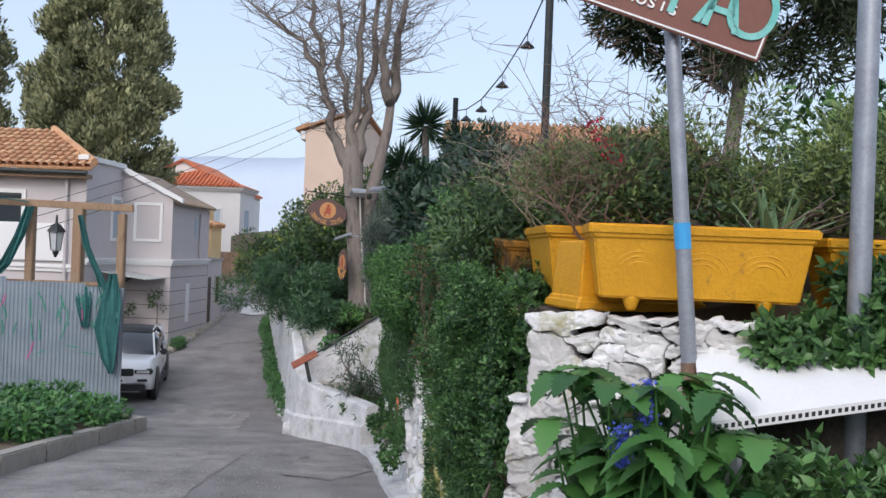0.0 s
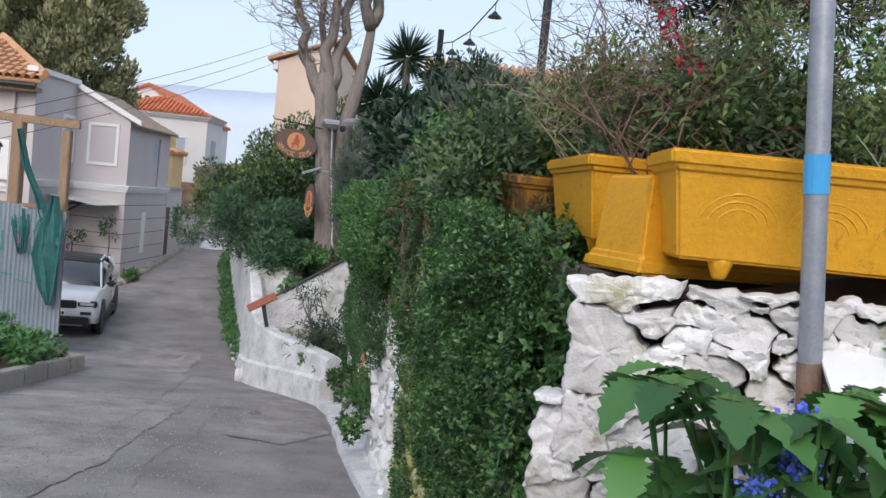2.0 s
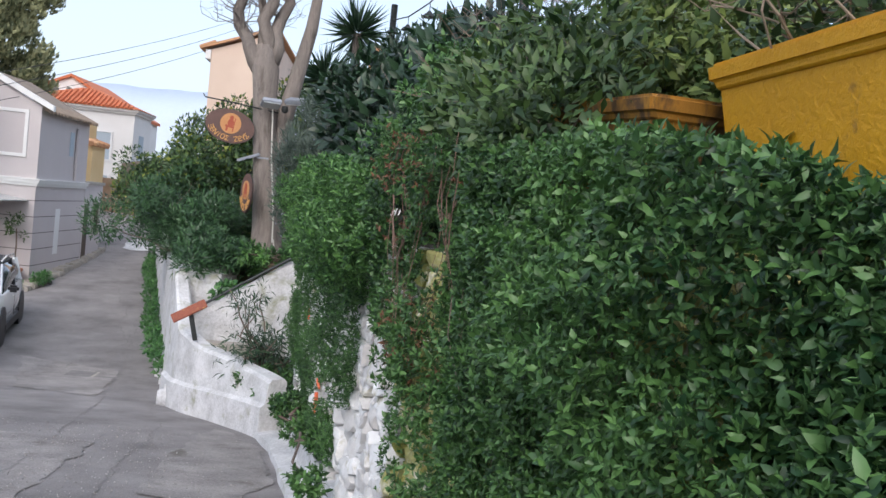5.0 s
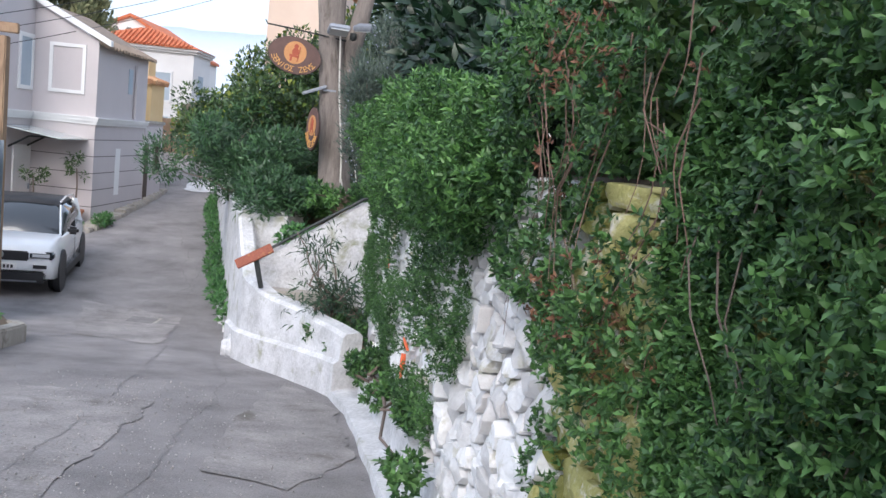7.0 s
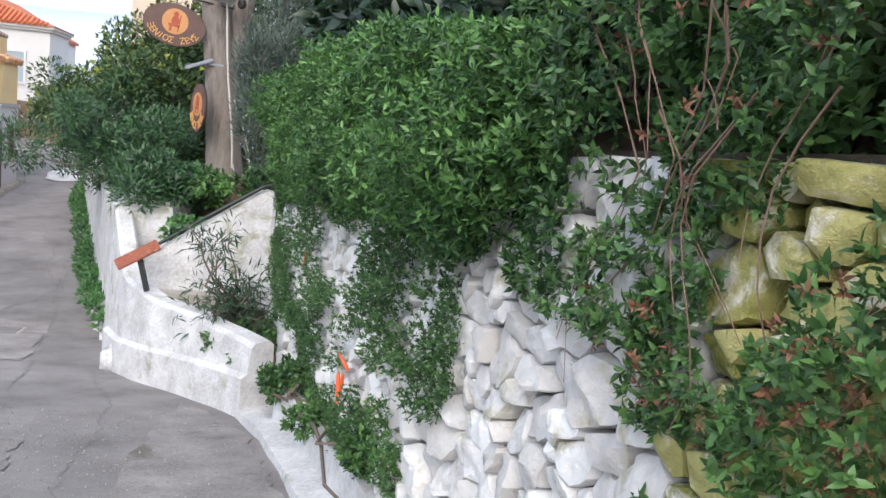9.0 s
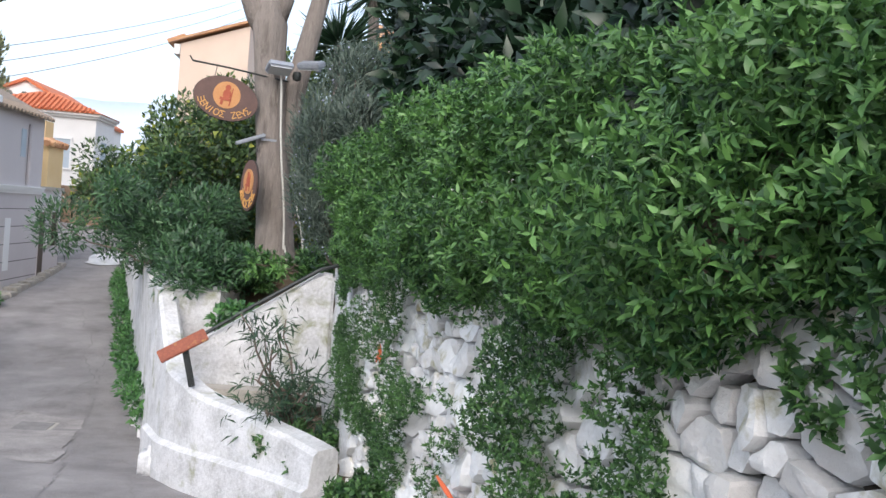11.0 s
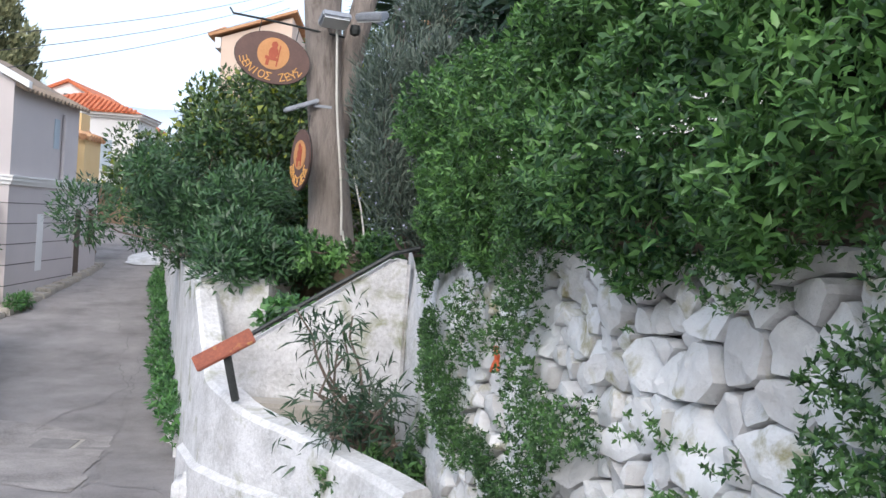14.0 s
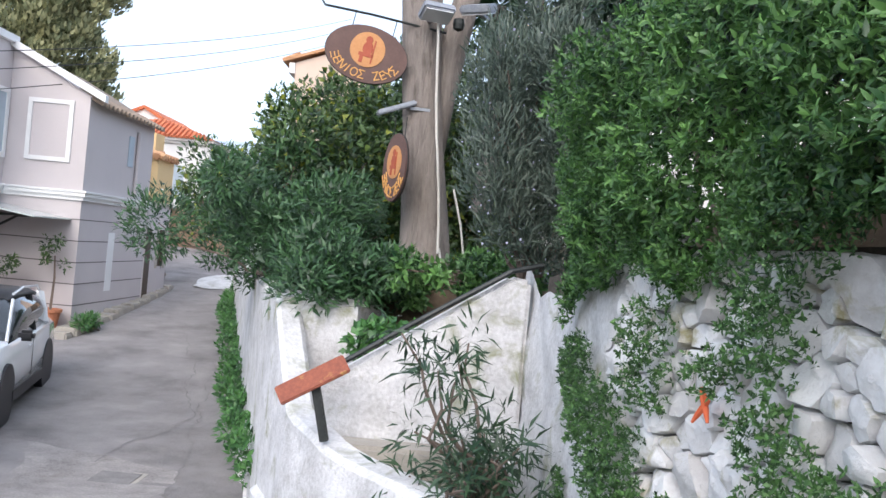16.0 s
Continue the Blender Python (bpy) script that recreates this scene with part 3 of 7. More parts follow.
    tagged(mesh_ob("ground_bed", bm, EARTH), "dark soil of the planted bed behind the parapet", "soil", kind="structure")


build_parapet()


# ---- leaves on the lane wall ----
def wall_leaves(name, y0, y1, zlo, zhi, per_m2, material, size, wide, bulge, parent, lump=1.3, holes=-2.0):
    area = (y1 - y0) * max(0.3, np.mean([zhi((y0 + y1) / 2) - zlo((y0 + y1) / 2)]))
    n = int(per_m2 * area / 7)
    y = np.random.uniform(y0, y1, n)
    lo, hi = np.array([zlo(a) for a in y]), np.array([zhi(a) for a in y])
    z = lo + (hi - lo) * np.random.uniform(0, 1, n)
    keep, off = [], []
    for a, b in zip(y, z):
        h = noise.noise((a * lump, b * lump, 2.0)) + 0.5 * noise.noise((a * lump * 2.7, b * lump * 2.7, 6.0))
        keep.append(h > holes)
        off.append(bulge * (0.55 + 0.6 * h))
    keep = np.array(keep)
    off = np.clip(np.array(off), 0.02, None) * np.random.uniform(0.2, 1.05, n)
    t = (z - lo) / np.maximum(hi - lo, 0.01)
    off = off * (0.5 + 0.9 * np.sin(np.clip(t, 0, 1) * math.pi * 0.75))
    off = off * np.clip((y1 - y) / 0.6, 0.4, 1.0) * np.clip((y - y0) / 0.3, 0.5, 1.0)
    x = np.array([wall_x(a) for a in y]) - off
    p = np.stack([x, y, z], 1)[keep]
    c = len(p)
    axis = np.array([-0.7, -0.2, 0.45])[None] + np.random.normal(0, 0.42, (c, 3))
    return sprays(p, axis, size, wide, material, parent)


def hanging_stems(y0, y1, zlo, zhi, count, parent, material, bulge=0.15):
    bm = bmesh.new()
    for _ in range(count):
        y = random.uniform(y0, y1)
        z1, z0 = zhi(y) - random.uniform(0, 0.5), random.uniform(zlo(y), zhi(y) - 0.3)
        pts = []
        for k in range(7):
            z = z1 + (z0 - z1) * k / 6
            yy = y + 0.3 * noise.noise((y * 9, z * 2.4, 1)) + 0.02 * k
            pts.append((wall_x(yy) - bulge * (0.6 + 0.5 * noise.noise((y * 5, z * 3, 8))), yy, z))
        tube(bm, pts, [0.0028 - 0.00025 * k for k in range(7)], 4)
    return tagged(part("stem_tangle", bm, material, parent, "thin trailing stems"), kind="stuff")


ivy_near = thing("ivy", "dark green ivy curtain hanging over the white stone wall", "climbing plant")
NEAR_LO = lambda y: float(np.interp(y, [4.85, 5.6, 6.4, 6.8, 7.15], [level(4.9) + 0.1, level(5.6), level(6.4) + 0.05, -0.2, 0.35]))
NEAR_HI = lambda y: float(np.interp(y, [4.85, 5.2, 5.8, 6.6, 7.5], [1.36, 1.46, 1.52, 1.5, 1.35]))
wall_leaves("leaves", 4.85, 7.15, NEAR_LO, NEAR_HI, 26000, IVY, (0.015, 0.033), 0.56, 0.25, ivy_near, 2.3, -0.6)
hanging_stems(5.2, 7.1, NEAR_LO, NEAR_HI, 7, ivy_near, TWIG)

hedge = thing("climbing_hedge", "dense bright green climbing hedge over the stone wall", "climbing plant")
HEDGE_LO = lambda y: float(np.interp(y, [8.6, 9.5, 11, 12.5, 14.2, 14.8, 15.6], [0.78, 0.72, 0.64, 0.6, 0.5, 0.2, -0.05])) + 0.08 * math.sin(3.1 * y) + 0.06 * math.sin(7.3 * y)
HEDGE_HI = lambda y: float(np.interp(y, [8.6, 10, 11, 12, 13, 14, 15, 15.6], [1.45, 1.6, 1.65, 1.65, 1.62, 1.55, 1.5, 1.3]))
wall_leaves("leaves", 8.6, 15.1, HEDGE_LO, HEDGE_HI, 12000, HEDGE, (0.023, 0.052), 0.42, 0.44, hedge, 1.9)
hanging_stems(8.8, 15.4, HEDGE_LO, HEDGE_HI, 24, hedge, TWIG, 0.2)

wall_leaves("leaves", 7.9, 9.0, lambda y: 0.6, lambda y: 1.75, 5200, IVY, (0.022, 0.045), 0.52, 0.25, hedge, 2.2, -0.25)
sprigs = thing("wall_weeds", "green creeping weeds growing from the stone joints", "weeds")
wall_leaves("leaves", 9.4, 15.0, lambda y: level(y) + 0.25 if y < 13 else -0.9, lambda y: 0.9 if y > 9 else 1.2, 15000, IVY, (0.013, 0.03), 0.5, 0.22, sprigs, 1.6, 0.06)

creeper = thing("dry_creeper", "reddish brown dry creeper hanging over the wall", "climbing plant")
CR_LO, CR_HI = (lambda y: 0.45), (lambda y: 1.65)
hanging_stems(7.0, 8.2, CR_LO, CR_HI, 26, creeper, RED_STEM, 0.16)
wall_leaves("leaves", 7.0, 8.3, CR_LO, CR_HI, 4200, DRY_LEAF, (0.012, 0.026), 0.5, 0.26, creeper, 2.4, 0.22)
wall_leaves("leaves", 6.9, 8.1, lambda y: level(y) + 0.2, lambda y: 1.6, 8000, IVY, (0.018, 0.04), 0.52, 0.2, creeper, 2.4, -0.08)


# ---- shrubs ----
def limb_path(a, b, wobble, steps=6, seed=0.0):
    a, b = Vector(a), Vector(b)
    pts = []
    for k in range(steps + 1):
        f = k / steps
        p = a.lerp(b, f)
        w = wobble * math.sin(f * math.pi)
        pts.append(p + Vector((w * noise.noise((f * 3, seed, 1.5)), w * noise.noise((f * 3, seed, 4.5)), 0.5 * w * noise.noise((f * 3, seed, 7.5)))) * 2)
    return pts


def shrub(name, label, foot, clumps, count, material, size, wide, stems=8, stem_material=None, up=0.3, spread=0.7, radius=0.02, category="shrub", extra=None, shell=0.5):
    """clumps: (x, y, z, radius). Leaves grow out of each clump; stems run from the foot to the clumps."""
    ob = thing(name, label, category)
    c = np.array(clumps, float)
    p, out = blob_points(c[:, :3], c[:, 3], count, shell)
    d = out * spread + np.array([0, 0, up]) + np.random.normal(0, 0.45, (count, 3))
    nn = unit(out * 0.5 + np.array([-0.3, -0.4, 0.8]) + np.random.normal(0, 0.4, (count, 3)))
    if material in (IVY, HEDGE):
        sprays(p[::7], (out * 0.8 + np.array([-0.1, -0.2, 0.5]) + np.random.normal(0, 0.3, (count, 3)))[::7], size, wide, material, ob)
    else:
        leaves("leaves", p, d, nn, size, wide, material, ob)
    bm = bmesh.new()
    order = sorted(clumps, key=lambda q: -q[3])[:stems]
    for i, q in enumerate(order):
        tube(bm, limb_path(foot, q[:3], 0.15, 6, i * 1.7), [radius * (1 - 0.11 * k) for k in range(7)], 5)
    tagged(part("stem_tangle", bm, stem_material or TWIG, ob), kind="stuff")
    if extra:
        n, mat, sz, lab = extra
        p, out = blob_points(c[:, :3], c[:, 3], n, 0.85)
        leaves("blossom", p, out + np.random.normal(0, 0.3, (n, 3)), unit(np.random.normal(0, 1, (n, 3)) + np.array([-0.5, -0.7, 0.5])), sz, 0.9, mat, ob, label=lab)
    return ob


def cloud(x0, x1, y0, y1, z0, z1, n, r0, r1, seed):
    rnd = random.Random(seed)
    res = []
    while len(res) < n:
        u = [rnd.uniform(-1, 1) for _ in range(3)]
        if sum(a * a for a in u) > 1:
            continue
        res.append(((x0 + x1) / 2 + u[0] * (x1 - x0) / 2, (y0 + y1) / 2 + u[1] * (y1 - y0) / 2, (z0 + z1) / 2 + u[2] * (z1 - z0) / 2, rnd.uniform(r0, r1)))
    return res


# overhanging evergreen by the lane, behind the trunk
lean_cloud = [(x, random.uniform(23.5, 28.5), random.uniform(0.4, 1.0) * float(np.interp(x, [-6.4, -5, -3.6, -2], [1.5, 2.3, 3.4, 3.9])), random.uniform(0.35, 0.6)) for x in np.linspace(-6.2, -2.0, 46)]
slope_cloud = cloud(-4.9, -0.6, 20.3, 26, 0.3, 2.6, 45, 0.35, 0.65, 1) + cloud(-3.2, 0.2, 20.5, 26, 1.4, 3.9, 40, 0.35, 0.7, 41)
# The extra yellow-green leaves imitate sun falling on the bush.
shrub("evergreen_bush", "large dark evergreen bush, sunlight painted by yellow-green leaves", (-3.6, 23, 0), slope_cloud + lean_cloud, 64000, SHRUB_LEAF, (0.08, 0.15), 0.42, 14, extra=(5000, SUNLIT_LEAF, (0.06, 0.12), "yellow-green leaves painted as sunlit"))
shrub("oleander_bush", "grey-green oleander bush leaning over the lane", (-4.0, 20.2, 0), cloud(-5.4, -2.5, 18.4, 23.5, -0.1, 1.5, 45, 0.25, 0.45, 2) + cloud(-3.6, -2.3, 17.5, 18.8, -0.1, 0.45, 22, 0.15, 0.3, 42), 34000, OLEANDER_LEAF, (0.07, 0.14), 0.24, 12, extra=(60, WHITE_FLOWER, (0.03, 0.05), "small white blossoms"))
shrub("far_bush", "dark green bush spilling over the far garden wall", (-6.2, 30, 0.3), cloud(-6.6, -3.6, 25.5, 31, 0.2, 2.0, 40, 0.35, 0.6, 3), 14000, SHRUB_LEAF, (0.08, 0.15), 0.42, 8)
# garden behind the hedge
shrub("citrus_shrub", "dark glossy broad-leaved shrub above the hedge", (0.6, 11.5, 1.2), cloud(-0.5, 1.6, 9.4, 13.8, 1.4, 2.6, 60, 0.25, 0.45, 4) + cloud(-0.8, 0.7, 12.6, 15.6, 1.6, 2.9, 36, 0.25, 0.45, 73), 36000, DARK_LEAF, (0.1, 0.19), 0.42, 12)
shrub("laurel_shrub", "dark broad-leaved shrub deep in the garden", (1.9, 12.5, 1.2), cloud(1.2, 2.6, 8.8, 16.0, 1.2, 2.7, 80, 0.35, 0.5, 69), 16000, DARK_LEAF, (0.14, 0.24), 0.5, 12)
shrub("evergreen_shrub", "dark green evergreen shrub on the garden bank", (-0.2, 15.3, 0.6), cloud(-0.9, 1.6, 15.4, 19.5, 1.6, 3.9, 60, 0.3, 0.55, 5), 30000, DARK_LEAF, (0.07, 0.13), 0.42, 12, extra=(26, FRUIT, (0.08, 0.14), "dry orange leaves"))
shrub("leafy_shrub", "yellow-green leafy shrub on top of the bank", (1.6, 8.5, 1.6), cloud(0.5, 3.6, 6.6, 10.5, 1.6, 2.4, 60, 0.22, 0.42, 6), 36000, WISP_LEAF, (0.04, 0.085), 0.42, 12)
shrub("ivy", "dark ivy spreading over the wall top", (0.4, 9.2, 1.2), cloud(-0.25, 0.55, 8.0, 10.4, 1.3, 2.2, 44, 0.16, 0.3, 66) + cloud(-0.05, 0.5, 6.9, 8.7, 1.1, 1.6, 30, 0.13, 0.22, 72) + cloud(0.44, 0.66, 5.25, 6.6, 1.15, 1.5, 26, 0.12, 0.2, 67), 20000, IVY, (0.03, 0.06), 0.55, 14, category="climbing plant")
def render_coat(y0, y1):
    bm = bmesh.new()
    rows = []
    for y in np.arange(y0, y1 + 0.01, 0.08):
        lo, hi = -1.25, HEDGE_LO(y) + 0.35
        row = []
        for k in range(19):
            z = lo + (hi - lo) * k / 18
            f = max(0.0, min(1.0, (z - level(y)) / 2.0))
            out = 0.05 + 0.045 * noise.noise((y * 2.2, z * 2.2, 3)) + 0.02 * noise.noise((y * 7, z * 7, 9)) - 0.12 * max(0, (y0 + 0.3 - y) / 0.3)
            row.append(bm.verts.new((wall_x(y) + 0.04 + 0.06 * f - out, y, z)))
        rows.append(row)
    for a, b in zip(rows, rows[1:]):
        for k in range(18):
            bm.faces.new((a[k], a[k + 1], b[k + 1], b[k]))
    ob = mesh_ob("plaster_coat", bm, WHITEWASH, True)
    ob.parent = lane_wall


render_coat(14.0, 16.7)
# rounded footing block at the foot of the parapet
bm = bmesh.new()
box(bm, -3.22, -2.86, 16.45, 16.95, level(16.7) - 0.1, level(16.7) + 0.3, 0.09)
for v in bm.verts:
    v.co += Vector((noise.noise(v.co * 4), noise.noise(v.co * 4 + Vector((5, 0, 0))), noise.noise(v.co * 4 + Vector((0, 7, 0))))) * 0.03
tagged(mesh_ob("footing_block", bm, WHITEWASH, True), "rounded whitewashed stone block at the parapet foot", "stone block")
shrub("rosemary_bush", "tall grey-green rosemary bush with pale lilac flowers", (-1.25, 17.2, 0.3), cloud(-1.7, -0.55, 16.4, 17.8, 0.5, 2.75, 44, 0.2, 0.36, 7), 36000, ROSEMARY_LEAF, (0.06, 0.13), 0.12, 10, up=1.0, extra=(700, LILAC_FLOWER, (0.015, 0.03), "lilac flowers"))
shrub("oleander_plant", "thin dark oleander growing in the parapet bed", (-1.6, 15.4, -1.22), cloud(-2.1, -1.2, 14.6, 15.9, -1.1, -0.5, 24, 0.12, 0.25, 8) + cloud(-2.4, -1.3, 15.0, 16.0, -0.4, 0.05, 9, 0.1, 0.18, 88), 1200, PALM_LEAF, (0.09, 0.17), 0.15, 26, up=-0.2, shell=0.2)
shrub("geranium", "bright green geranium beside the stair wall", (-2.3, 16.9, -0.4), cloud(-2.55, -2.05, 16.7, 17.1, -0.42, -0.12, 10, 0.1, 0.16, 81), 900, NETTLE_LEAF, (0.05, 0.09), 0.9, 6)
shrub("bed_weeds", "low green weeds in the parapet bed", (-1.4, 14.6, -1.2), cloud(-1.8, -1.0, 14.2, 15.6, -1.2, -1.0, 22, 0.1, 0.18, 82), 2500, IVY, (0.04, 0.08), 0.6, 6, category="weeds")
shrub("garden_greens", "low green plants around the tree trunk", (-1.7, 18, 0.3), cloud(-2.6, -0.9, 17.2, 20, 0.0, 0.4, 40, 0.12, 0.25, 83), 9000, HEDGE, (0.05, 0.1), 0.5, 10)
shrub("ledge_weeds", "green weeds spilling over the white ledge", (-0.9, 12.8, level(12.8) + 0.4), [(float(np.interp(y, [9, 13.6], [-0.45, -1.15])) + 0.1 * math.sin(9 * y) + 0.07, y, level(y) + 0.46 + 0.12 * math.sin(5 * y), 0.15) for y in (12.0, 12.2, 12.9, 13.1, 13.3, 13.45, 13.6, 10.6, 9.6)], 4200, IVY, (0.035, 0.065), 0.6, 9, category="weeds")


# ---- bare tree with the taverna boards ----
def build_tree():
    tree = thing("bare_tree", "pale grey bare tree with a thick forked trunk", "tree", group="")
    cx, cy = -2.08, 18.85
    bm = bmesh.new()
    lean = ((0.0, 0.1, 0.34), (-0.03, 0.35, 0.27), (-0.08, 0.8, 0.235), (-0.15, 1.5, 0.215), (-0.22, 2.2, 0.205), (-0.29, 3.0, 0.215), (-0.33, 3.4, 0.23), (-0.35, 3.8, 0.16))
    tube(bm, [(cx + dx, cy, zz) for dx, zz, r in lean], [r for dx, zz, r in lean], 18)
    for v in bm.verts:
        v.co += Vector((v.co.x - cx, v.co.y - cy, 0)).normalized() * 0.035 * noise.noise((v.co.x * 5, v.co.y * 5, v.co.z * 1.4))
    part("trunk", bm, BARK, tree, smooth=True)
    bm = bmesh.new()
    tube(bm, [(cx - 0.06, cy + 0.1, 1.3), (cx - 0.02, cy + 0.12, 2.0), (cx + 0.08, cy + 0.15, 2.7), (cx + 0.22, cy + 0.15, 3.4), (cx + 0.38, cy + 0.2, 4.2), (cx + 0.46, cy + 0.2, 5.0)], [0.12, 0.15, 0.15, 0.13, 0.11, 0.08], 12)
    part("second_stem", bm, BARK, tree, smooth=True)
    ends = []
    rnd = random.Random(5)
    fx = cx - 0.33
    limbs = [((fx - 0.05, cy, 3.3), (fx - 0.5, cy, 4.1), (fx - 0.65, cy - 0.1, 5.0), (fx - 1.1, cy - 0.2, 6.0), (fx - 2.3, cy - 0.2, 6.8)),
             ((fx - 0.66, cy - 0.1, 5.0), (fx - 0.75, cy, 5.8), (fx - 1.0, cy, 7.0), (fx - 1.3, cy, 8.8)),
             ((fx - 0.05, cy, 3.6), (fx - 0.22, cy + 0.1, 4.8), (fx - 0.35, cy + 0.1, 6.4), (fx - 0.5, cy, 9.2)),
             ((fx, cy, 3.6), (fx + 0.06, cy, 4.8), (fx + 0.1, cy + 0.1, 6.6), (fx + 0.05, cy, 9.3)),
             ((fx + 0.1, cy, 3.5), (fx + 0.3, cy + 0.2, 4.6), (fx + 0.34, cy + 0.2, 6.4), (fx + 0.45, cy, 9.0)),
             ((fx + 0.78, cy + 0.2, 4.9), (fx + 0.85, cy + 0.2, 5.7), (fx + 1.0, cy, 6.8), (fx + 1.4, cy, 8.6)),
             ((fx + 0.76, cy + 0.2, 4.8), (fx + 0.6, cy, 5.6), (fx + 0.65, cy, 6.6), (fx + 0.7, cy + 0.2, 8.8))]
    for k, pts in enumerate(limbs):
        bm = bmesh.new()
        dense = []
        for a, b in zip(pts, pts[1:]):
            dense += limb_path(a, b, 0.12, 4, k + a[2])[:-1]
        dense.append(Vector(pts[-1]))
        tube(bm, dense, [(0.075 if k in (1, 2) else 0.12) * (1 - 0.85 * i / (len(dense) - 1)) + 0.01 for i in range(len(dense))], 10)
        part("limb", bm, BARK, tree, smooth=True)
        ends += dense[3:]
    bm = bmesh.new()
    for i in range(420):
        a = rnd.choice(ends)
        ang, up = rnd.uniform(0, 6.28), rnd.uniform(0.1, 1.0)
        ln = rnd.uniform(0.7, 2.3)
        b = a + Vector((math.cos(ang), math.sin(ang), up)).normalized() * ln
        pts = limb_path(a, b, 0.2, 5, i * 0.9)
        tube(bm, pts, [0.013 * (1 - 0.15 * j) for j in range(6)], 4)
        for _ in range(3):
            q = pts[rnd.randint(2, 5)]
            e = q + Vector((rnd.uniform(-1, 1), rnd.uniform(-1, 1), rnd.uniform(-0.2, 1))) * 0.45
            tube(bm, limb_path(q, e, 0.08, 3, i * 0.3), [0.006, 0.005, 0.004, 0.003], 3)
    tagged(part("twig_tangle", bm, BARK, tree), kind="stuff")
    # cable stapled to the trunk
    cable = thing("trunk_cable", "white cable running down the tree trunk", "cable")
    bm = bmesh.new()
    tube(bm, [(cx + 0.1 - 0.028 * k + 0.012 * math.sin(k), cy - 0.28 - 0.05 * (k == 0), 0.45 + 0.3 * k) for k in range(9)], 0.014, 6)
    tube(bm, [(cx + 0.11, cy - 0.3, 0.5), (cx + 0.15, cy - 0.34, 0.32), (cx + 0.28, cy - 0.34, 0.28), (cx + 0.36, cy - 0.33, 0.42), (cx + 0.3, cy - 0.3, 0.75), (cx + 0.2, cy - 0.27, 1.1)], 0.012, 6)
    part("cord", bm, CABLE_WHITE, cable)
    # floodlights
    for i, (dx, dy, zz, rz, tilt) in enumerate(((-0.12, -0.42, 2.78, 20, -25), (0.28, -0.38, 2.86, -25, 20))):
        f = thing("floodlight", "grey floodlight clamped to the tree trunk", "floodlight", (cx + dx, cy + dy, zz), "floodlights on the tree", rz)
        part("housing", new_box(-0.16, 0.16, -0.11, 0.11, -0.03, 0.05, 0.015, pose(0, 0, 0, tilt)), STEEL, f)
        part("lens", new_box(-0.14, 0.14, -0.09, 0.09, -0.045, -0.032, 0, pose(0, 0, 0, tilt)), LAMP_GLASS, f)
        part("bracket", new_box(-0.02, 0.02, 0.0, 0.25, -0.04, -0.01), STEEL, f)
    f = thing("sensor", "small dark dome sensor on the trunk", "sensor", (cx + 0.1, cy - 0.3, 2.72))
    part("dome", lathe(bmesh.new(), [(0.01, -0.07), (0.05, -0.05), (0.06, 0), (0.05, 0.05), (0.01, 0.06)], 12), DARK_METAL, f)
    # small lamp under the upper board
    f = thing("spot_lamp", "flat grey spot lamp on the tree trunk", "lamp", (cx - 0.4, cy - 0.25, 1.86), rz=15)
    part("housing", new_box(-0.24, 0.16, -0.06, 0.06, -0.02, 0.03, 0.012, pose(0, 0, 0, 0, -22)), STEEL, f)
    part("arm", new_box(0.1, 0.3, -0.02, 0.02, -0.01, 0.02), STEEL, f)


build_tree()


def glyph(ch, size, material, parent, m, name="letter"):
    cu = bpy.data.curves.new("letter", "FONT")
    cu.body, cu.size, cu.extrude, cu.align_x, cu.align_y = ch, size, 0.004, "CENTER", "CENTER"
    tmp = bpy.data.objects.new("letter", cu)
    scene.collection.objects.link(tmp)
    dg = bpy.context.evaluated_depsgraph_get()
    me = bpy.data.meshes.new_from_object(tmp.evaluated_get(dg))
    bpy.data.objects.remove(tmp)
    me.materials.clear()
    me.materials.append(material)
    ob = new(name, me)
    ob.parent = parent
    ob.matrix_local = m
    return ob


def oval(bm, rx, rz, y0, y1, cx=0.0, cz=0.0, n=32):
    lo = [bm.verts.new((cx + rx * math.cos(2 * math.pi * k / n), y0, cz + rz * math.sin(2 * math.pi * k / n))) for k in range(n)]
    hi = [bm.verts.new((v.co.x, y1, v.co.z)) for v in lo]
    bm.faces.new(lo)
    bm.faces.new(hi[::-1])
    for k in range(n):
        bm.faces.new((lo[k], hi[k], hi[(k + 1) % n], lo[(k + 1) % n]))
    bmesh.ops.recalc_face_normals(bm, faces=bm.faces)
    return bm


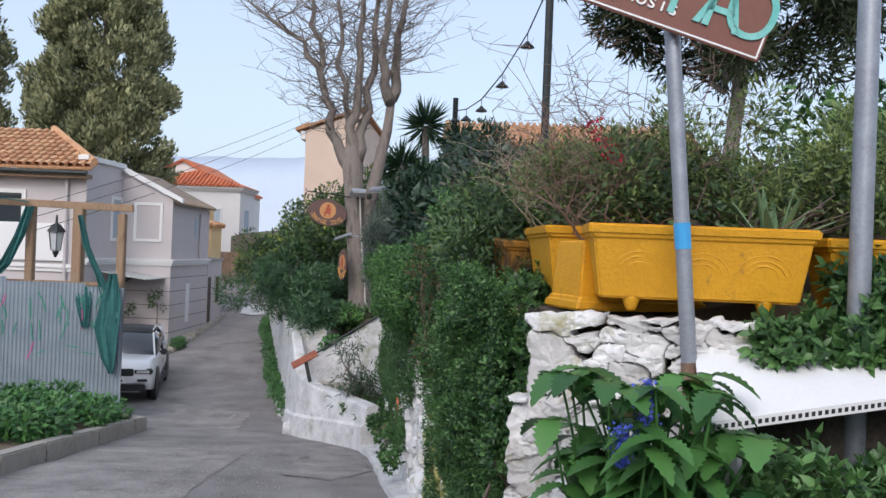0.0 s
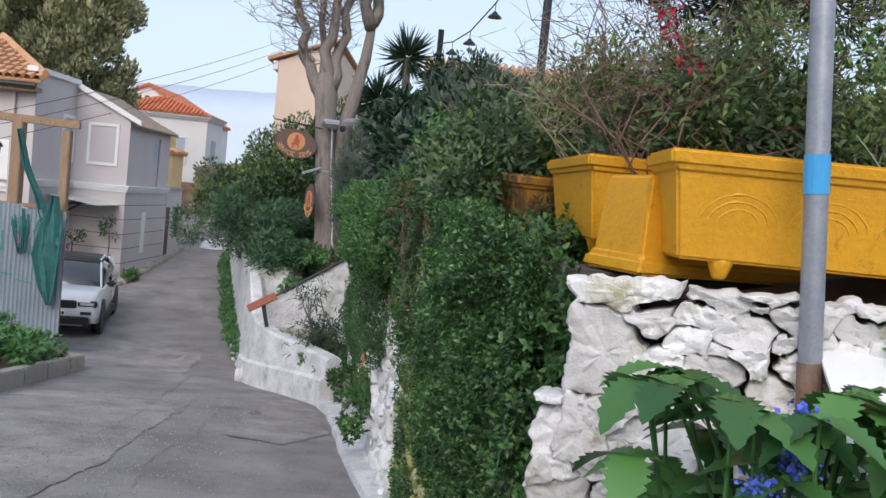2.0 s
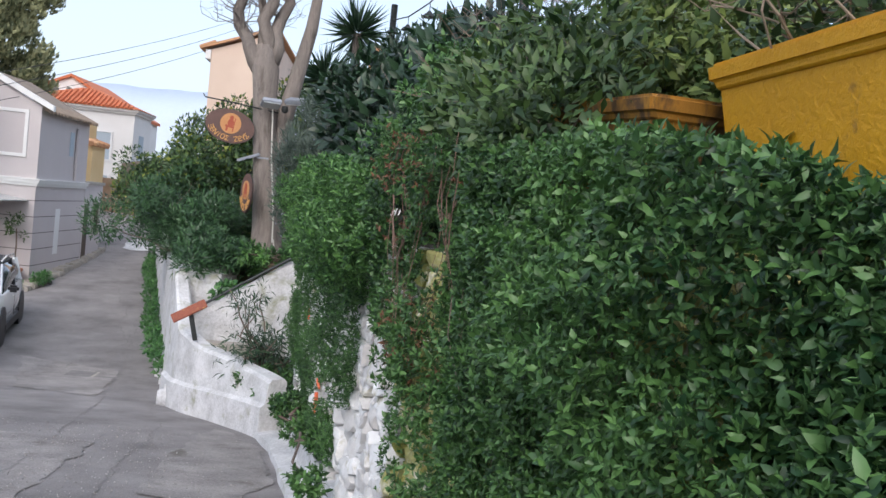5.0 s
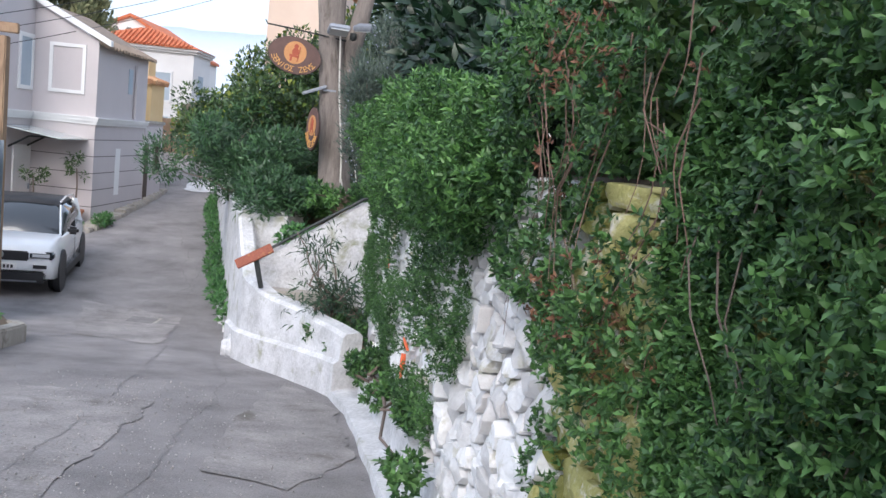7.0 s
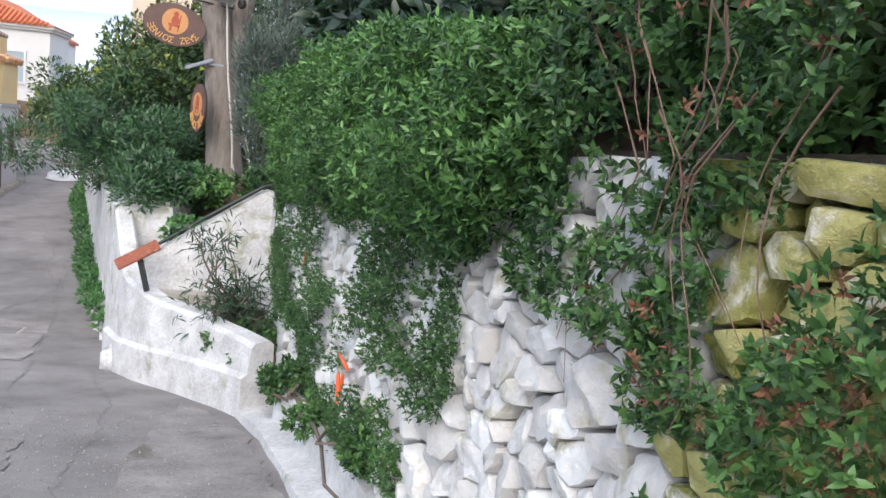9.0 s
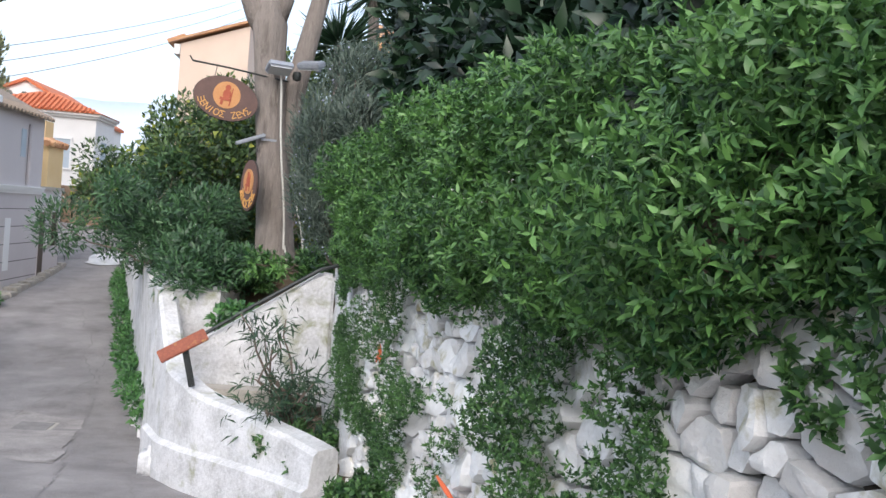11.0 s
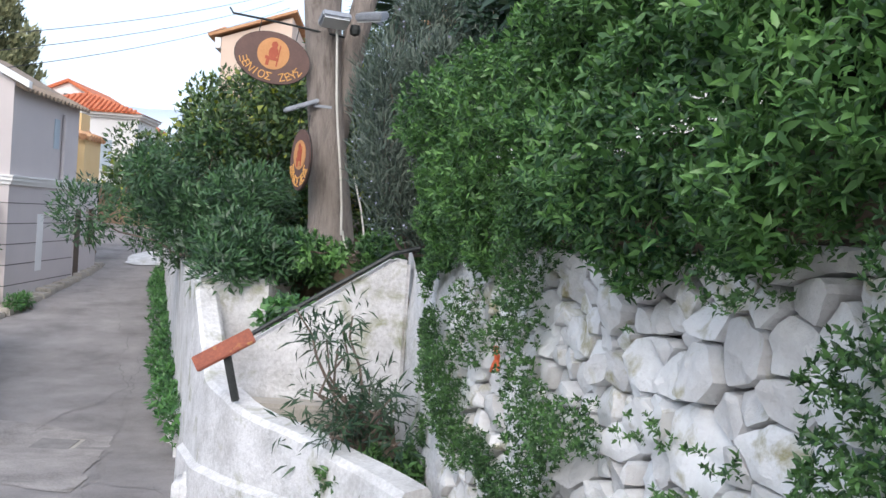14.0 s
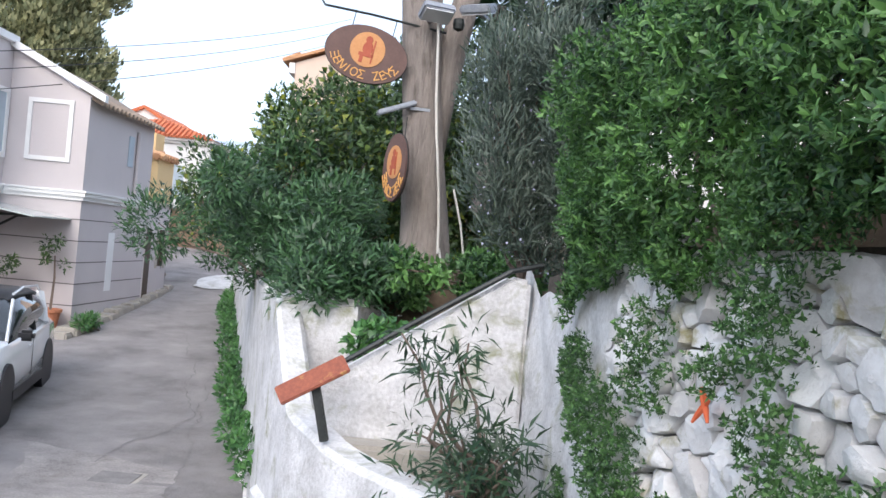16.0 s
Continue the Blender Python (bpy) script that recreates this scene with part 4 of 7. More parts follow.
def taverna_board(at, rx, rz, turn, roll, above):
    b = thing("hanging_sign", "oval painted wooden taverna board with a seated figure", "sign", at, "taverna boards")
    b.matrix_world = pose(*at, 0, roll, turn)
    part("board", oval(bmesh.new(), rx, rz, -0.02, 0.02), BOARD_BROWN, b)
    part("rim", oval(bmesh.new(), rx * 1.02, rz * 1.02, 0.0, 0.012), DARK_METAL, b)
    r = min(rx, rz) * 0.62
    part("medallion", oval(bmesh.new(), r, r, -0.026, -0.018, 0, rz * 0.16), BOARD_ORANGE, b)
    bm = bmesh.new()
    zc = rz * 0.16
    oval(bm, r * 0.2, r * 0.22, -0.032, -0.026, -r * 0.02, zc + r * 0.55, 12)
    oval(bm, r * 0.3, r * 0.4, -0.033, -0.026, 0, zc + r * 0.05, 14)
    box(bm, -r * 0.45, r * 0.4, -0.032, -0.026, zc - r * 0.42, zc - r * 0.22)
    box(bm, -r * 0.35, -r * 0.15, -0.032, -0.026, zc - r * 0.8, zc - r * 0.4)
    box(bm, r * 0.3, r * 0.38, -0.032, -0.026, zc - r * 0.75, zc + r * 0.6, 0, None)
    part("painted_figure", bm, FIGURE_RED, b)
    word = "\u039e\u0395\u039d\u0399\u039f\u03a3 \u0396\u0395\u03a5\u03a3"
    n = len(word)
    for k, ch in enumerate(word):
        if ch == " ":
            continue
        a = radians(205 + (335 - 205) * k / (n - 1))
        glyph(ch, rz * 0.42, BOARD_YELLOW, b, Matrix.Translation((rx * 0.82 * math.cos(a), -0.024, rz * 0.76 * math.sin(a))) @ pose(0, 0, 0, 90) @ pose(0, 0, 0, 0, 0, math.degrees(a) + 90))
    for sx in (-0.5, 0.5):
        part("hanger", tube(bmesh.new(), [(sx * rx, 0, rz * 0.86), (sx * rx, 0, rz + above)], 0.005, 5), DARK_METAL, b)
    return b


taverna_board((-2.86, 18.55, 2.34), 0.41, 0.28, 6, 10, 0.12)
taverna_board((-2.46, 18.4, 1.24), 0.26, 0.33, -62, 4, 0.16)
arm = thing("iron_bracket", "thin dark iron bracket arm holding a board", "bracket")
bm = bmesh.new()
tube(bm, [(-3.3, 18.5, 2.78), (-2.85, 18.55, 2.74), (-2.1, 18.7, 2.66)], 0.012, 6)
tube(bm, [(-3.3, 18.5, 2.78), (-3.34, 18.5, 2.84)], 0.01, 5)
part("rod", bm, DARK_METAL, arm)

# wooden arrow board on a post, with the hand rail
post = thing("board_post", "small red painted wooden board on a dark post", "sign", (-2.6, 15.85, -0.86))
part("post", new_box(-0.03, 0.03, -0.025, 0.025, 0, 0.42, 0.006, pose(0, 0, 0, 0, -14)), DARK_METAL, post)
bm = new_box(-0.27, 0.23, -0.05, -0.02, -0.07, 0.07, 0.008, pose(-0.09, 0, 0.4, -38, -30, 12))
part("panel", bm, surface("red_board", (0.17, 0.045, 0.03), (0.34, 0.1, 0.05), 0.7, 10, 40, 0.3, stain=(0.5, 0.3, 0.08), stain_scale=12, stain_at=0.6), post)
rail = thing("hand_rail", "dark iron hand rail on the stair wall", "rail")
part("bar", tube(bmesh.new(), [(-2.75, 16.2, -0.5), (-2.1, 16.22, -0.06), (-1.42, 16.25, 0.38), (-1.2, 16.3, 0.44)], 0.02, 8), DARK_METAL, rail)


# ---- yellow planters on the wall ----
def planter(at, length, rz, label, tiltx=0.0, paint=YELLOW, flip=False, swags=True):
    """A cast trough that widens to a thick rim. flip: it stands upside down on its rim."""
    p = thing("planter", label, "planter", at, "yellow planters on the wall")
    d, h = 0.36, 0.36
    p.matrix_world = pose(*at, 0, tiltx, rz) @ (pose(0, 0, h, 180) if flip else Matrix())
    bm = bmesh.new()

    def ring(e, z):
        return [bm.verts.new((sx * (length / 2 + e), sy * (d / 2 + e), z)) for sx, sy in ((-1, -1), (1, -1), (1, 1), (-1, 1))]
    rings = [ring(-0.03 if flip else -0.055, 0.0), ring(-0.01, h - 0.06), ring(0.012, h - 0.055), ring(0.02, h), ring(-0.02, h), ring(-0.03, h - 0.08)]
    for a, b in zip(rings, rings[1:]):
        for k in range(4):
            bm.faces.new((a[k], a[(k + 1) % 4], b[(k + 1) % 4], b[k]))
    bm.faces.new(rings[0][::-1])
    bm.faces.new(rings[-1])
    bmesh.ops.bevel(bm, geom=list(bm.edges), offset=0.011, segments=3, affect="EDGES")
    bmesh.ops.recalc_face_normals(bm, faces=bm.faces)
    part("body", bm, paint, p, smooth=False)
    if swags:
        # low worn swags and scrolls cast into the front
        bm = bmesh.new()
        lean = 0.05 / h

        def front(x, z):
            return (x, -d / 2 + 0.055 - lean * z + 0.002, z)
        for k in (-1, 0, 1):
            for r in (0.06, 0.085, 0.11):
                tube(bm, [front(k * length / 3.6 + 1.2 * r * math.cos(a) + 0.006 * noise.noise((a * 3, k, r * 40)), 0.12 + r * math.sin(a)) for a in np.linspace(0.2, math.pi - 0.2, 12)], [0.005 + 0.007 * abs(noise.noise((j * 0.9, k, r * 30))) for j in range(12)], 5)
        for k in range(26):
            x = (0.5 - random.random()) * length * 0.8
            z = 0.24 + 0.02 * math.sin(x * 9) + random.uniform(-0.012, 0.012)
            tube(bm, [front(x, z), front(x + random.uniform(0.01, 0.03), z + random.uniform(-0.012, 0.012))], [0.007, 0.004], 5)
        part("moulding", bm, paint, p)
    if not flip:
        part("soil", new_box(-length / 2 + 0.03, length / 2 - 0.03, -d / 2 + 0.03, d / 2 - 0.03, h - 0.1, h - 0.05), EARTH, p, "dark potting soil")
        for sx in (-1, 1):
            part("foot", lathe(bmesh.new(), [(0.016, -0.06), (0.026, -0.05), (0.045, 0.0), (0.045, 0.012)], 12, pose(sx * length * 0.3, -0.08, 0)), paint, p, smooth=True)
    return p


planter((1.32, 4.75, 1.39), 1.06, -2, "long yellow painted planter trough with moulded swags")
planter((2.5, 4.85, 1.36), 1.1, 0, "yellow painted planter trough behind the pole")
planter((1.05, 5.11, 1.31), 0.74, 20, "yellow painted trough turned upside down behind another", 0, YELLOW, True)
planter((0.79, 5.76, 1.4), 0.78, -85, "plain yellow painted trough along the wall top", 0, YELLOW, False, False)
planter((0.55, 6.66, 1.34), 0.8, -80, "dirty ochre trough, twig shade painted in, half hidden by creepers", 3, SHADED_DIRTY_YELLOW, False, False)


# ---- street furniture near the start ----
def pole(at, height, radius, label, name, lean=(0, 0)):
    p = thing(name, label, "pole", at)
    p.matrix_world = pose(*at, lean[0], lean[1], 0)
    part("shaft", tube(bmesh.new(), [(0, 0, z) for z in np.linspace(0, height, 6)], radius, 14), STEEL, p, smooth=True)
    part("cap", lathe(bmesh.new(), [(radius, height - 0.01), (radius * 1.15, height), (radius * 1.1, height + 0.02), (0.005, height + 0.03)], 14), STEEL, p)
    return p


sp = pole((1.36, 4.42, level(4.4)), 4.0, 0.036, "galvanised steel sign pole with a blue tape band", "sign_pole", (0, -5.0))
part("tape", lathe(bmesh.new(), [(0.0365, 2.07), (0.0385, 2.07), (0.0385, 2.19), (0.0365, 2.19)], 14), BLUE_TAPE, sp, "bright blue tape band")
part("rust_sleeve", lathe(bmesh.new(), [(0.0365, 0.6), (0.0385, 0.6), (0.0385, 1.55), (0.0365, 1.55)], 14), RUST, sp, "rusty lower sleeve")
pole((2.0, 4.46, level(4.4)), 5.0, 0.05, "thick grey steel pole beside the planters", "steel_pole")


def build_road_sign():
    s = thing("road_sign", "brown road sign with white lettering and teal graffiti", "sign")
    s.matrix_world = pose(1.09, 4.34, 2.6, 0, 19, -4)
    part("panel", new_box(-0.8, 0.38, -0.012, 0.0, 0.0, 0.36, 0.004), SIGN_BROWN, s)
    bm = bmesh.new()
    for x0, x1, z0, z1 in ((-0.79, 0.37, 0.01, 0.018), (-0.79, 0.37, 0.342, 0.35), (0.362, 0.37, 0.018, 0.342)):
        box(bm, x0, x1, -0.0155, -0.012, z0, z1)
    part("border", bm, SIGN_WHITE, s)
    for k, ch in enumerate("phosis"):
        glyph(ch, 0.1, SIGN_WHITE, s, pose(-0.3 + 0.05 * k, -0.016, 0.1, 90))
    for k, ch in enumerate("\u03a0\u0391\u039f"):
        glyph(ch, 0.34, SPRAY_TEAL, s, pose(0.02 + 0.13 * k, -0.018, 0.18, 90, 0, 0), "graffiti_letter")
    bm = bmesh.new()
    box(bm, 0.06, 0.16, 0.0, 0.03, 0.1, 0.15, 0.005)
    part("clamp", bm, STEEL, s)


build_road_sign()


def build_bench():
    b = thing("metal_panel_bench", "white perforated metal panel laid as a bench", "bench")
    fl, u, v = Vector((1.16, 3.95, 0.935)), Vector((1.15, 0.16, 0.17)), Vector((0.1, 0.5, 0.22))
    w = u.cross(v).normalized()
    part("seat", slab(bmesh.new(), [(0, 0), (1, 0), (1, 1), (0, 1)], fl, u, v, w, -0.012), WHITE_TRIM, b)
    for f in (0.0, 1.0):
        part("rim", slab(bmesh.new(), [(0, 0), (1, 0), (1, 0.045), (0, 0.045)], fl + v * f, u, Vector((0, 0, -1)), v.normalized(), -0.01), WHITE_TRIM, b)
        bm = bmesh.new()
        for k in range(40):
            slab(bm, [(0, 0.014), (0.016, 0.014), (0.016, 0.032), (0, 0.032)], fl + v * f + u * (0.01 + k * 0.0245) - v.normalized() * 0.0105, u.normalized(), Vector((0, 0, -1)), v.normalized(), -0.002)
        tagged(part("perforation", bm, DARK_METAL, b, "row of small square holes"), kind="stuff")
    for f, g in ((0.12, 0.15), (0.88, 0.15), (0.12, 0.85), (0.88, 0.85)):
        p = fl + u * f + v * g
        part("leg", tube(bmesh.new(), [(p.x, p.y, level(p.y) - 0.05), (p.x, p.y, p.z - 0.02)], 0.045, 12), WHITE_TRIM, b)


build_bench()


# nettle with blue spikes, and the greenery round the bench
def big_leaf_plant(name, label, foot, n, reach, size, material, category="plant"):
    ob = thing(name, label, category, foot)
    rnd = random.Random(n)
    bm = bmesh.new()
    pts, ds = [], []
    for k in range(n):
        a = rnd.uniform(0, 6.283)
        top = Vector((math.cos(a) * reach * rnd.uniform(0.2, 1), math.sin(a) * reach * rnd.uniform(0.2, 0.8), rnd.uniform(0.85, 1.5)))
        path = limb_path((0, 0, 0), top, 0.08, 5, k)
        tube(bm, path, [0.01, 0.009, 0.008, 0.007, 0.006, 0.005], 5)
        for j in range(2, 6):
            for s in (0, 1, 2):
                b = a + s * 2.1 + j
                pts.append(path[j])
                ds.append((math.cos(b), math.sin(b), rnd.uniform(-0.35, 0.15)))
    tagged(part("stem_tangle", bm, material, ob), kind="stuff")
    # toothed leaves
    V, F = [], []
    for p, d in zip(pts, ds):
        d = Vector(d).normalized()
        s = d.cross(Vector((0, 0, 1))).normalized()
        up = s.cross(d)
        l = rnd.uniform(*size)
        m = 15
        base = len(V)
        for i in range(m):
            f = i / (m - 1)
            wdt = l * 0.36 * math.sin(math.pi * min(1, 0.12 + f * 0.88)) ** 0.8 * (1 if i % 2 else 0.7)
            c = p + d * (l * f) - up * (l * 0.45 * f * f)
            V += [c - s * wdt + up * wdt * 0.25, c, c + s * wdt + up * wdt * 0.25]
        for i in range(m - 1):
            q = base + 3 * i
            F += [(q, q + 1, q + 4, q + 3), (q + 1, q + 2, q + 5, q + 4)]
    arrays_ob("leaves", np.array([tuple(v) for v in V]), np.array(F), material, ob)
    return ob


nettle = big_leaf_plant("nettle", "large green nettle with serrated leaves beside the pole", (0.94, 3.86, level(3.75)), 74, 0.46, (0.12, 0.2), NETTLE_LEAF)
spikes = thing("blue_flower", "spikes of small blue flowers among the nettles", "flower", (0.86, 3.7, level(3.7) + 0.16))
for dx, dy, z0, z1 in ((0.02, -0.02, 1.12, 1.32), (-0.07, -0.06, 1.0, 1.15)):
    c = np.stack([np.random.normal(dx, 0.02, 260), np.random.normal(dy, 0.02, 260), np.random.uniform(z0, z1, 260)], 1)
    leaves("flower_spike", c, np.random.normal(0, 1, (260, 3)), np.random.normal(0, 1, (260, 3)), (0.01, 0.02), 0.8, BLUE_FLOWER, spikes)["kind"] = "stuff"
part("stalk", tube(bmesh.new(), [(0, 0, -0.16), (0.01, 0, 0.7), (0.02, -0.02, 1.3)], [0.01, 0.008, 0.004], 5), NETTLE_LEAF, spikes)
c = cloud(1.0, 3.4, 3.55, 4.4, 0.0, 0.85, 60, 0.15, 0.26, 51) + cloud(1.3, 3.2, 3.7, 4.3, 0.2, 0.8, 40, 0.12, 0.22, 54)
shrub("weed_bank", "tangle of green weeds around the metal panel", (2.2, 4.3, level(4)), c, 24000, IVY, (0.04, 0.075), 0.6, 14, category="weeds")
c = cloud(1.7, 3.8, 4.25, 4.8, 1.05, 1.55, 36, 0.13, 0.26, 52) + cloud(1.45, 2.2, 4.3, 4.55, 1.05, 1.35, 12, 0.1, 0.18, 53)
shrub("trailing_ivy", "ivy trailing over the planter and the panel", (2.5, 4.7, 1.2), c, 16000, IVY, (0.04, 0.075), 0.6, 10, category="climbing plant")


# agave and bare branches in the troughs
ag = thing("agave", "pale green agave rosette in the yellow planter", "plant", (1.78, 4.98, 1.62))
for k in range(15):
    a, e = k * 2.4, 0.35 + 0.075 * k
    d = Vector((math.cos(a) * math.cos(e), math.sin(a) * math.cos(e), math.sin(e)))
    s = d.cross(Vector((0, 0, 1))).normalized()
    bm = bmesh.new()
    rows = []
    for i in range(7):
        f = i / 6
        c = d * (0.4 * f) + Vector((0, 0, -0.1 * f * f * math.cos(e)))
        w = 0.03 * (1 - f ** 2.2) + 0.001
        rows.append([bm.verts.new(c - s * w), bm.verts.new(c - d.cross(s) * w * -0.35), bm.verts.new(c + s * w)])
    for p, q in zip(rows, rows[1:]):
        bm.faces.new((p[0], p[1], q[1], q[0]))
        bm.faces.new((p[1], p[2], q[2], q[1]))
    part("blade", bm, AGAVE_LEAF, ag).modifiers.new("thick", "SOLIDIFY").thickness = 0.006


shrub("trough_plant", "yellow-green wispy plant growing in the yellow planters", (1.7, 5.0, 1.65), cloud(1.35, 3.3, 4.85, 5.9, 1.72, 2.5, 60, 0.12, 0.26, 68) + cloud(0.65, 1.7, 5.0, 6.4, 1.8, 2.5, 44, 0.12, 0.24, 70), 22000, WISP_LEAF, (0.025, 0.06), 0.3, 40, shell=0.1, radius=0.006)


def bare_shrub(name, label, foot, count, spread, height, seed, material):
    ob = thing(name, label, "shrub")
    rnd = random.Random(seed)
    for k in range(count):
        bm = bmesh.new()
        a = rnd.uniform(0, 6.283)
        b = Vector(foot) + Vector((math.cos(a) * spread * rnd.uniform(0.3, 1), math.sin(a) * spread * rnd.uniform(0.2, 0.7), height * rnd.uniform(0.55, 1)))
        main = limb_path(Vector(foot) + Vector((0.2 * math.cos(a), 0.1 * math.sin(a), 0)), b, 0.25, 7, seed + k)
        tube(bm, main, [0.0042 - 0.0004 * i for i in range(8)], 5)
        for j in range(5):
            q = main[rnd.randint(2, 7)]
            e = q + Vector((rnd.uniform(-1, 1), rnd.uniform(-0.7, 0.7), rnd.uniform(-0.1, 1))) * 0.3
            side = limb_path(q, e, 0.1, 4, k + j)
            tube(bm, side, [0.0026, 0.0023, 0.002, 0.0015, 0.001], 4)
            for _ in range(4):
                r = side[rnd.randint(1, 4)]
                tube(bm, [r, r + Vector((rnd.uniform(-1, 1), rnd.uniform(-1, 1), rnd.uniform(-0.2, 1))) * 0.12], [0.0016, 0.0009], 3)
        part("branch", bm, material, ob)
    return ob


bare_shrub("bare_bush", "leafless reddish brown bush behind the planters", (1.05, 5.35, 1.65), 26, 0.8, 1.2, 61, RED_STEM)
bare_shrub("dry_bush", "dense dry grey-brown twigs in the yellow troughs", (0.95, 5.85, 1.65), 24, 0.55, 0.75, 66, DRY_TWIG)
bare_shrub("dry_bush", "tangle of dry grey-brown branches over the wall top", (0.85, 7.6, 1.5), 30, 0.9, 0.9, 62, TWIG)
bare_shrub("dry_bush", "tangle of dry brown branches over the wall top", (0.4, 8.6, 1.5), 10, 0.6, 0.75, 63, RED_STEM)
shrub("trough_foliage", "dark trailing foliage hiding the dirty trough", (0.5, 7.0, 1.4), cloud(0.0, 0.9, 6.2, 8.9, 1.35, 2.1, 44, 0.14, 0.3, 64), 14000, SHRUB_LEAF, (0.035, 0.075), 0.4, 20, radius=0.008)
shrub("bank_foliage", "dark leafy growth on the bank behind the wall top", (0.9, 8.2, 1.4), cloud(0.35, 1.7, 6.6, 9.8, 1.4, 2.3, 60, 0.2, 0.34, 65), 26000, WISP_LEAF, (0.035, 0.08), 0.42, 12)

shrub("ivy", "dark ivy growing against the end of the stone wall", (0.55, 5.0, level(5)), cloud(0.36, 0.66, 4.76, 5.3, 0.05, 1.32, 70, 0.1, 0.18, 71), 22000, IVY, (0.022, 0.045), 0.66, 8, category="climbing plant")


# ---- grey house ----
def ring_frame(bm, x0, x1, z0, z1, w, y0, y1):
    box(bm, x0 - w, x0, y0, y1, z0 - w, z1 + w)
    box(bm, x1, x1 + w, y0, y1, z0 - w, z1 + w)
    box(bm, x0, x1, y0, y1, z0 - w, z0)
    box(bm, x0, x1, y0, y1, z1, z1 + w)
    return bm


def build_grey_house():
    h = thing("grey_house", "two-storey grey rendered house with white trim", "house")
    yg, xs, xl = 27.45, -9.35, -11.0
    bm = bmesh.new()
    # body: gable end over the lane, side wall along it
    slab(bm, [(0, -2.4), (1.65, -2.4), (1.65, 2.95), (0, 3.85)], (xl, yg, 0), (1, 0, 0), (0, 0, 1), (0, 1, 0), 0.3)
    part("wall", bm, GREY_RENDER, h)
    bm = new_box(xs - 0.3, xs, yg + 0.3, 31.3, -2.4, 2.9)
    part("side_wall", bm, GREY_RENDER, h)
    bm = new_box(xl - 0.3, xl, 24.88, yg, -2.4, 3.88)
    part("yard_wall", bm, GREY_RENDER, h)
    # roof falls towards the lane
    bm = bmesh.new()
    slab(bm, [(-0.25, 4.02), (1.85, 2.95), (1.85, 2.9), (-0.25, 3.96)], (xl, yg + 0.05, -0.1), (1, 0, 0), (0, 0, 1), (0, 1, 0), 3.95)
    part("roof", bm, TILE_OLD, h)
    bm = bmesh.new()
    slab(bm, [(-0.3, 4.12), (2.0, 2.98), (2.0, 2.84), (-0.3, 3.96)], (xl, yg - 0.14, 0), (1, 0, 0), (0, 0, 1), (0, 1, 0), 0.16)
    part("verge", bm, WHITE_TRIM, h, "white painted verge")
    bm = new_box(xl - 0.2, xl + 0.1, 24.7, yg, 3.88, 4.02)
    part("yard_coping", bm, WHITE_TRIM, h, "white coping")
    # eaves tiles along the lane
    for k in range(17):
        y = yg + 0.1 + 0.23 * k
        bm = bmesh.new()
        tube(bm, [(xs + 0.24, y, 2.83), (xs - 0.3, y, 3.08)], [0.055, 0.05], 8)
        part("eave_tile", bm, TILE_OLD, h)
    # string course
    for z0, z1, o in ((0.82, 0.9, 0.05), (0.9, 0.98, 0.1), (0.98, 1.02, 0.13)):
        part("string_course", new_box(xl + 0.002, xs + o, yg - o, yg, z0, z1), WHITE_TRIM, h, "white string course")
        part("string_course", new_box(xs, xs + o, yg, 31.3, z0, z1), WHITE_TRIM, h, "white string course")
        part("string_course", new_box(xl, xl + o, 24.95, yg - o, z0, z1), WHITE_TRIM, h, "white string course")
    # grooves of the lower storey, drawn as dark strips for the shade in them
    for z in (0.42, -0.02, -0.46, -0.9, -1.34):
        part("groove_shade_strip", new_box(xl + 0.003, xs + 0.004, yg - 0.004, yg, z, z + 0.022), GROOVE_SHADE, h)
        part("groove_shade_strip", new_box(xs, xs + 0.004, yg, 31.3, z, z + 0.022), GROOVE_SHADE, h)
    # blind window in the gable
    w = part("window", ring_frame(bmesh.new(), -10.5, -9.75, 1.66, 2.74, 0.09, yg - 0.04, yg - 0.002), WHITE_TRIM, h, "blind window with white surround")
    part("panel", new_box(-10.5, -9.75, yg - 0.012, yg - 0.002, 1.66, 2.74), GREY_RENDER, w)
    # tall window and door in the yard wall
    bm = bmesh.new()
    for y0, y1, z0, z1 in ((26.62, 26.72, 1.55, 2.95), (27.3, 27.4, 1.55, 2.95), (26.72, 27.3, 2.85, 2.95), (26.72, 27.3, 1.55, 1.65)):
        box(bm, xl, xl + 0.04, y0, y1, z0, z1)
    w = part("window", bm, WHITE_TRIM, h, "narrow window with white surround")
    part("pane", new_box(xl + 0.002, xl + 0.012, 26.72, 27.3, 1.65, 2.85), SHUTTER, w)
    d = part("door", new_box(xl + 0.002, xl + 0.05, 26.5, 27.4, -1.95, 0.15), WHITE_TRIM, h, "white house door")
    part("handle", new_box(xl + 0.05, xl + 0.09, 27.28, 27.32, -1.0, -0.85), STEEL, d)
    # glass canopy over the door
    c = part("canopy", slab(bmesh.new(), [(0, 0), (1.5, 0), (1.5, 2.0), (0, 2.0)], (xl + 0.02, 25.8, 0.62), (0.98, 0, -0.14), (0, 1, 0), (0.14, 0, 0.98), 0.025), CANOPY_GLASS, h, "frosted glass canopy")
    for y in (26.3, 27.2):
        part("bracket", tube(bmesh.new(), [(xl, y, 0.1), (xl + 0.5, y, 0.4), (xl + 1.1, y, 0.44)], 0.025, 6), DARK_METAL, c)
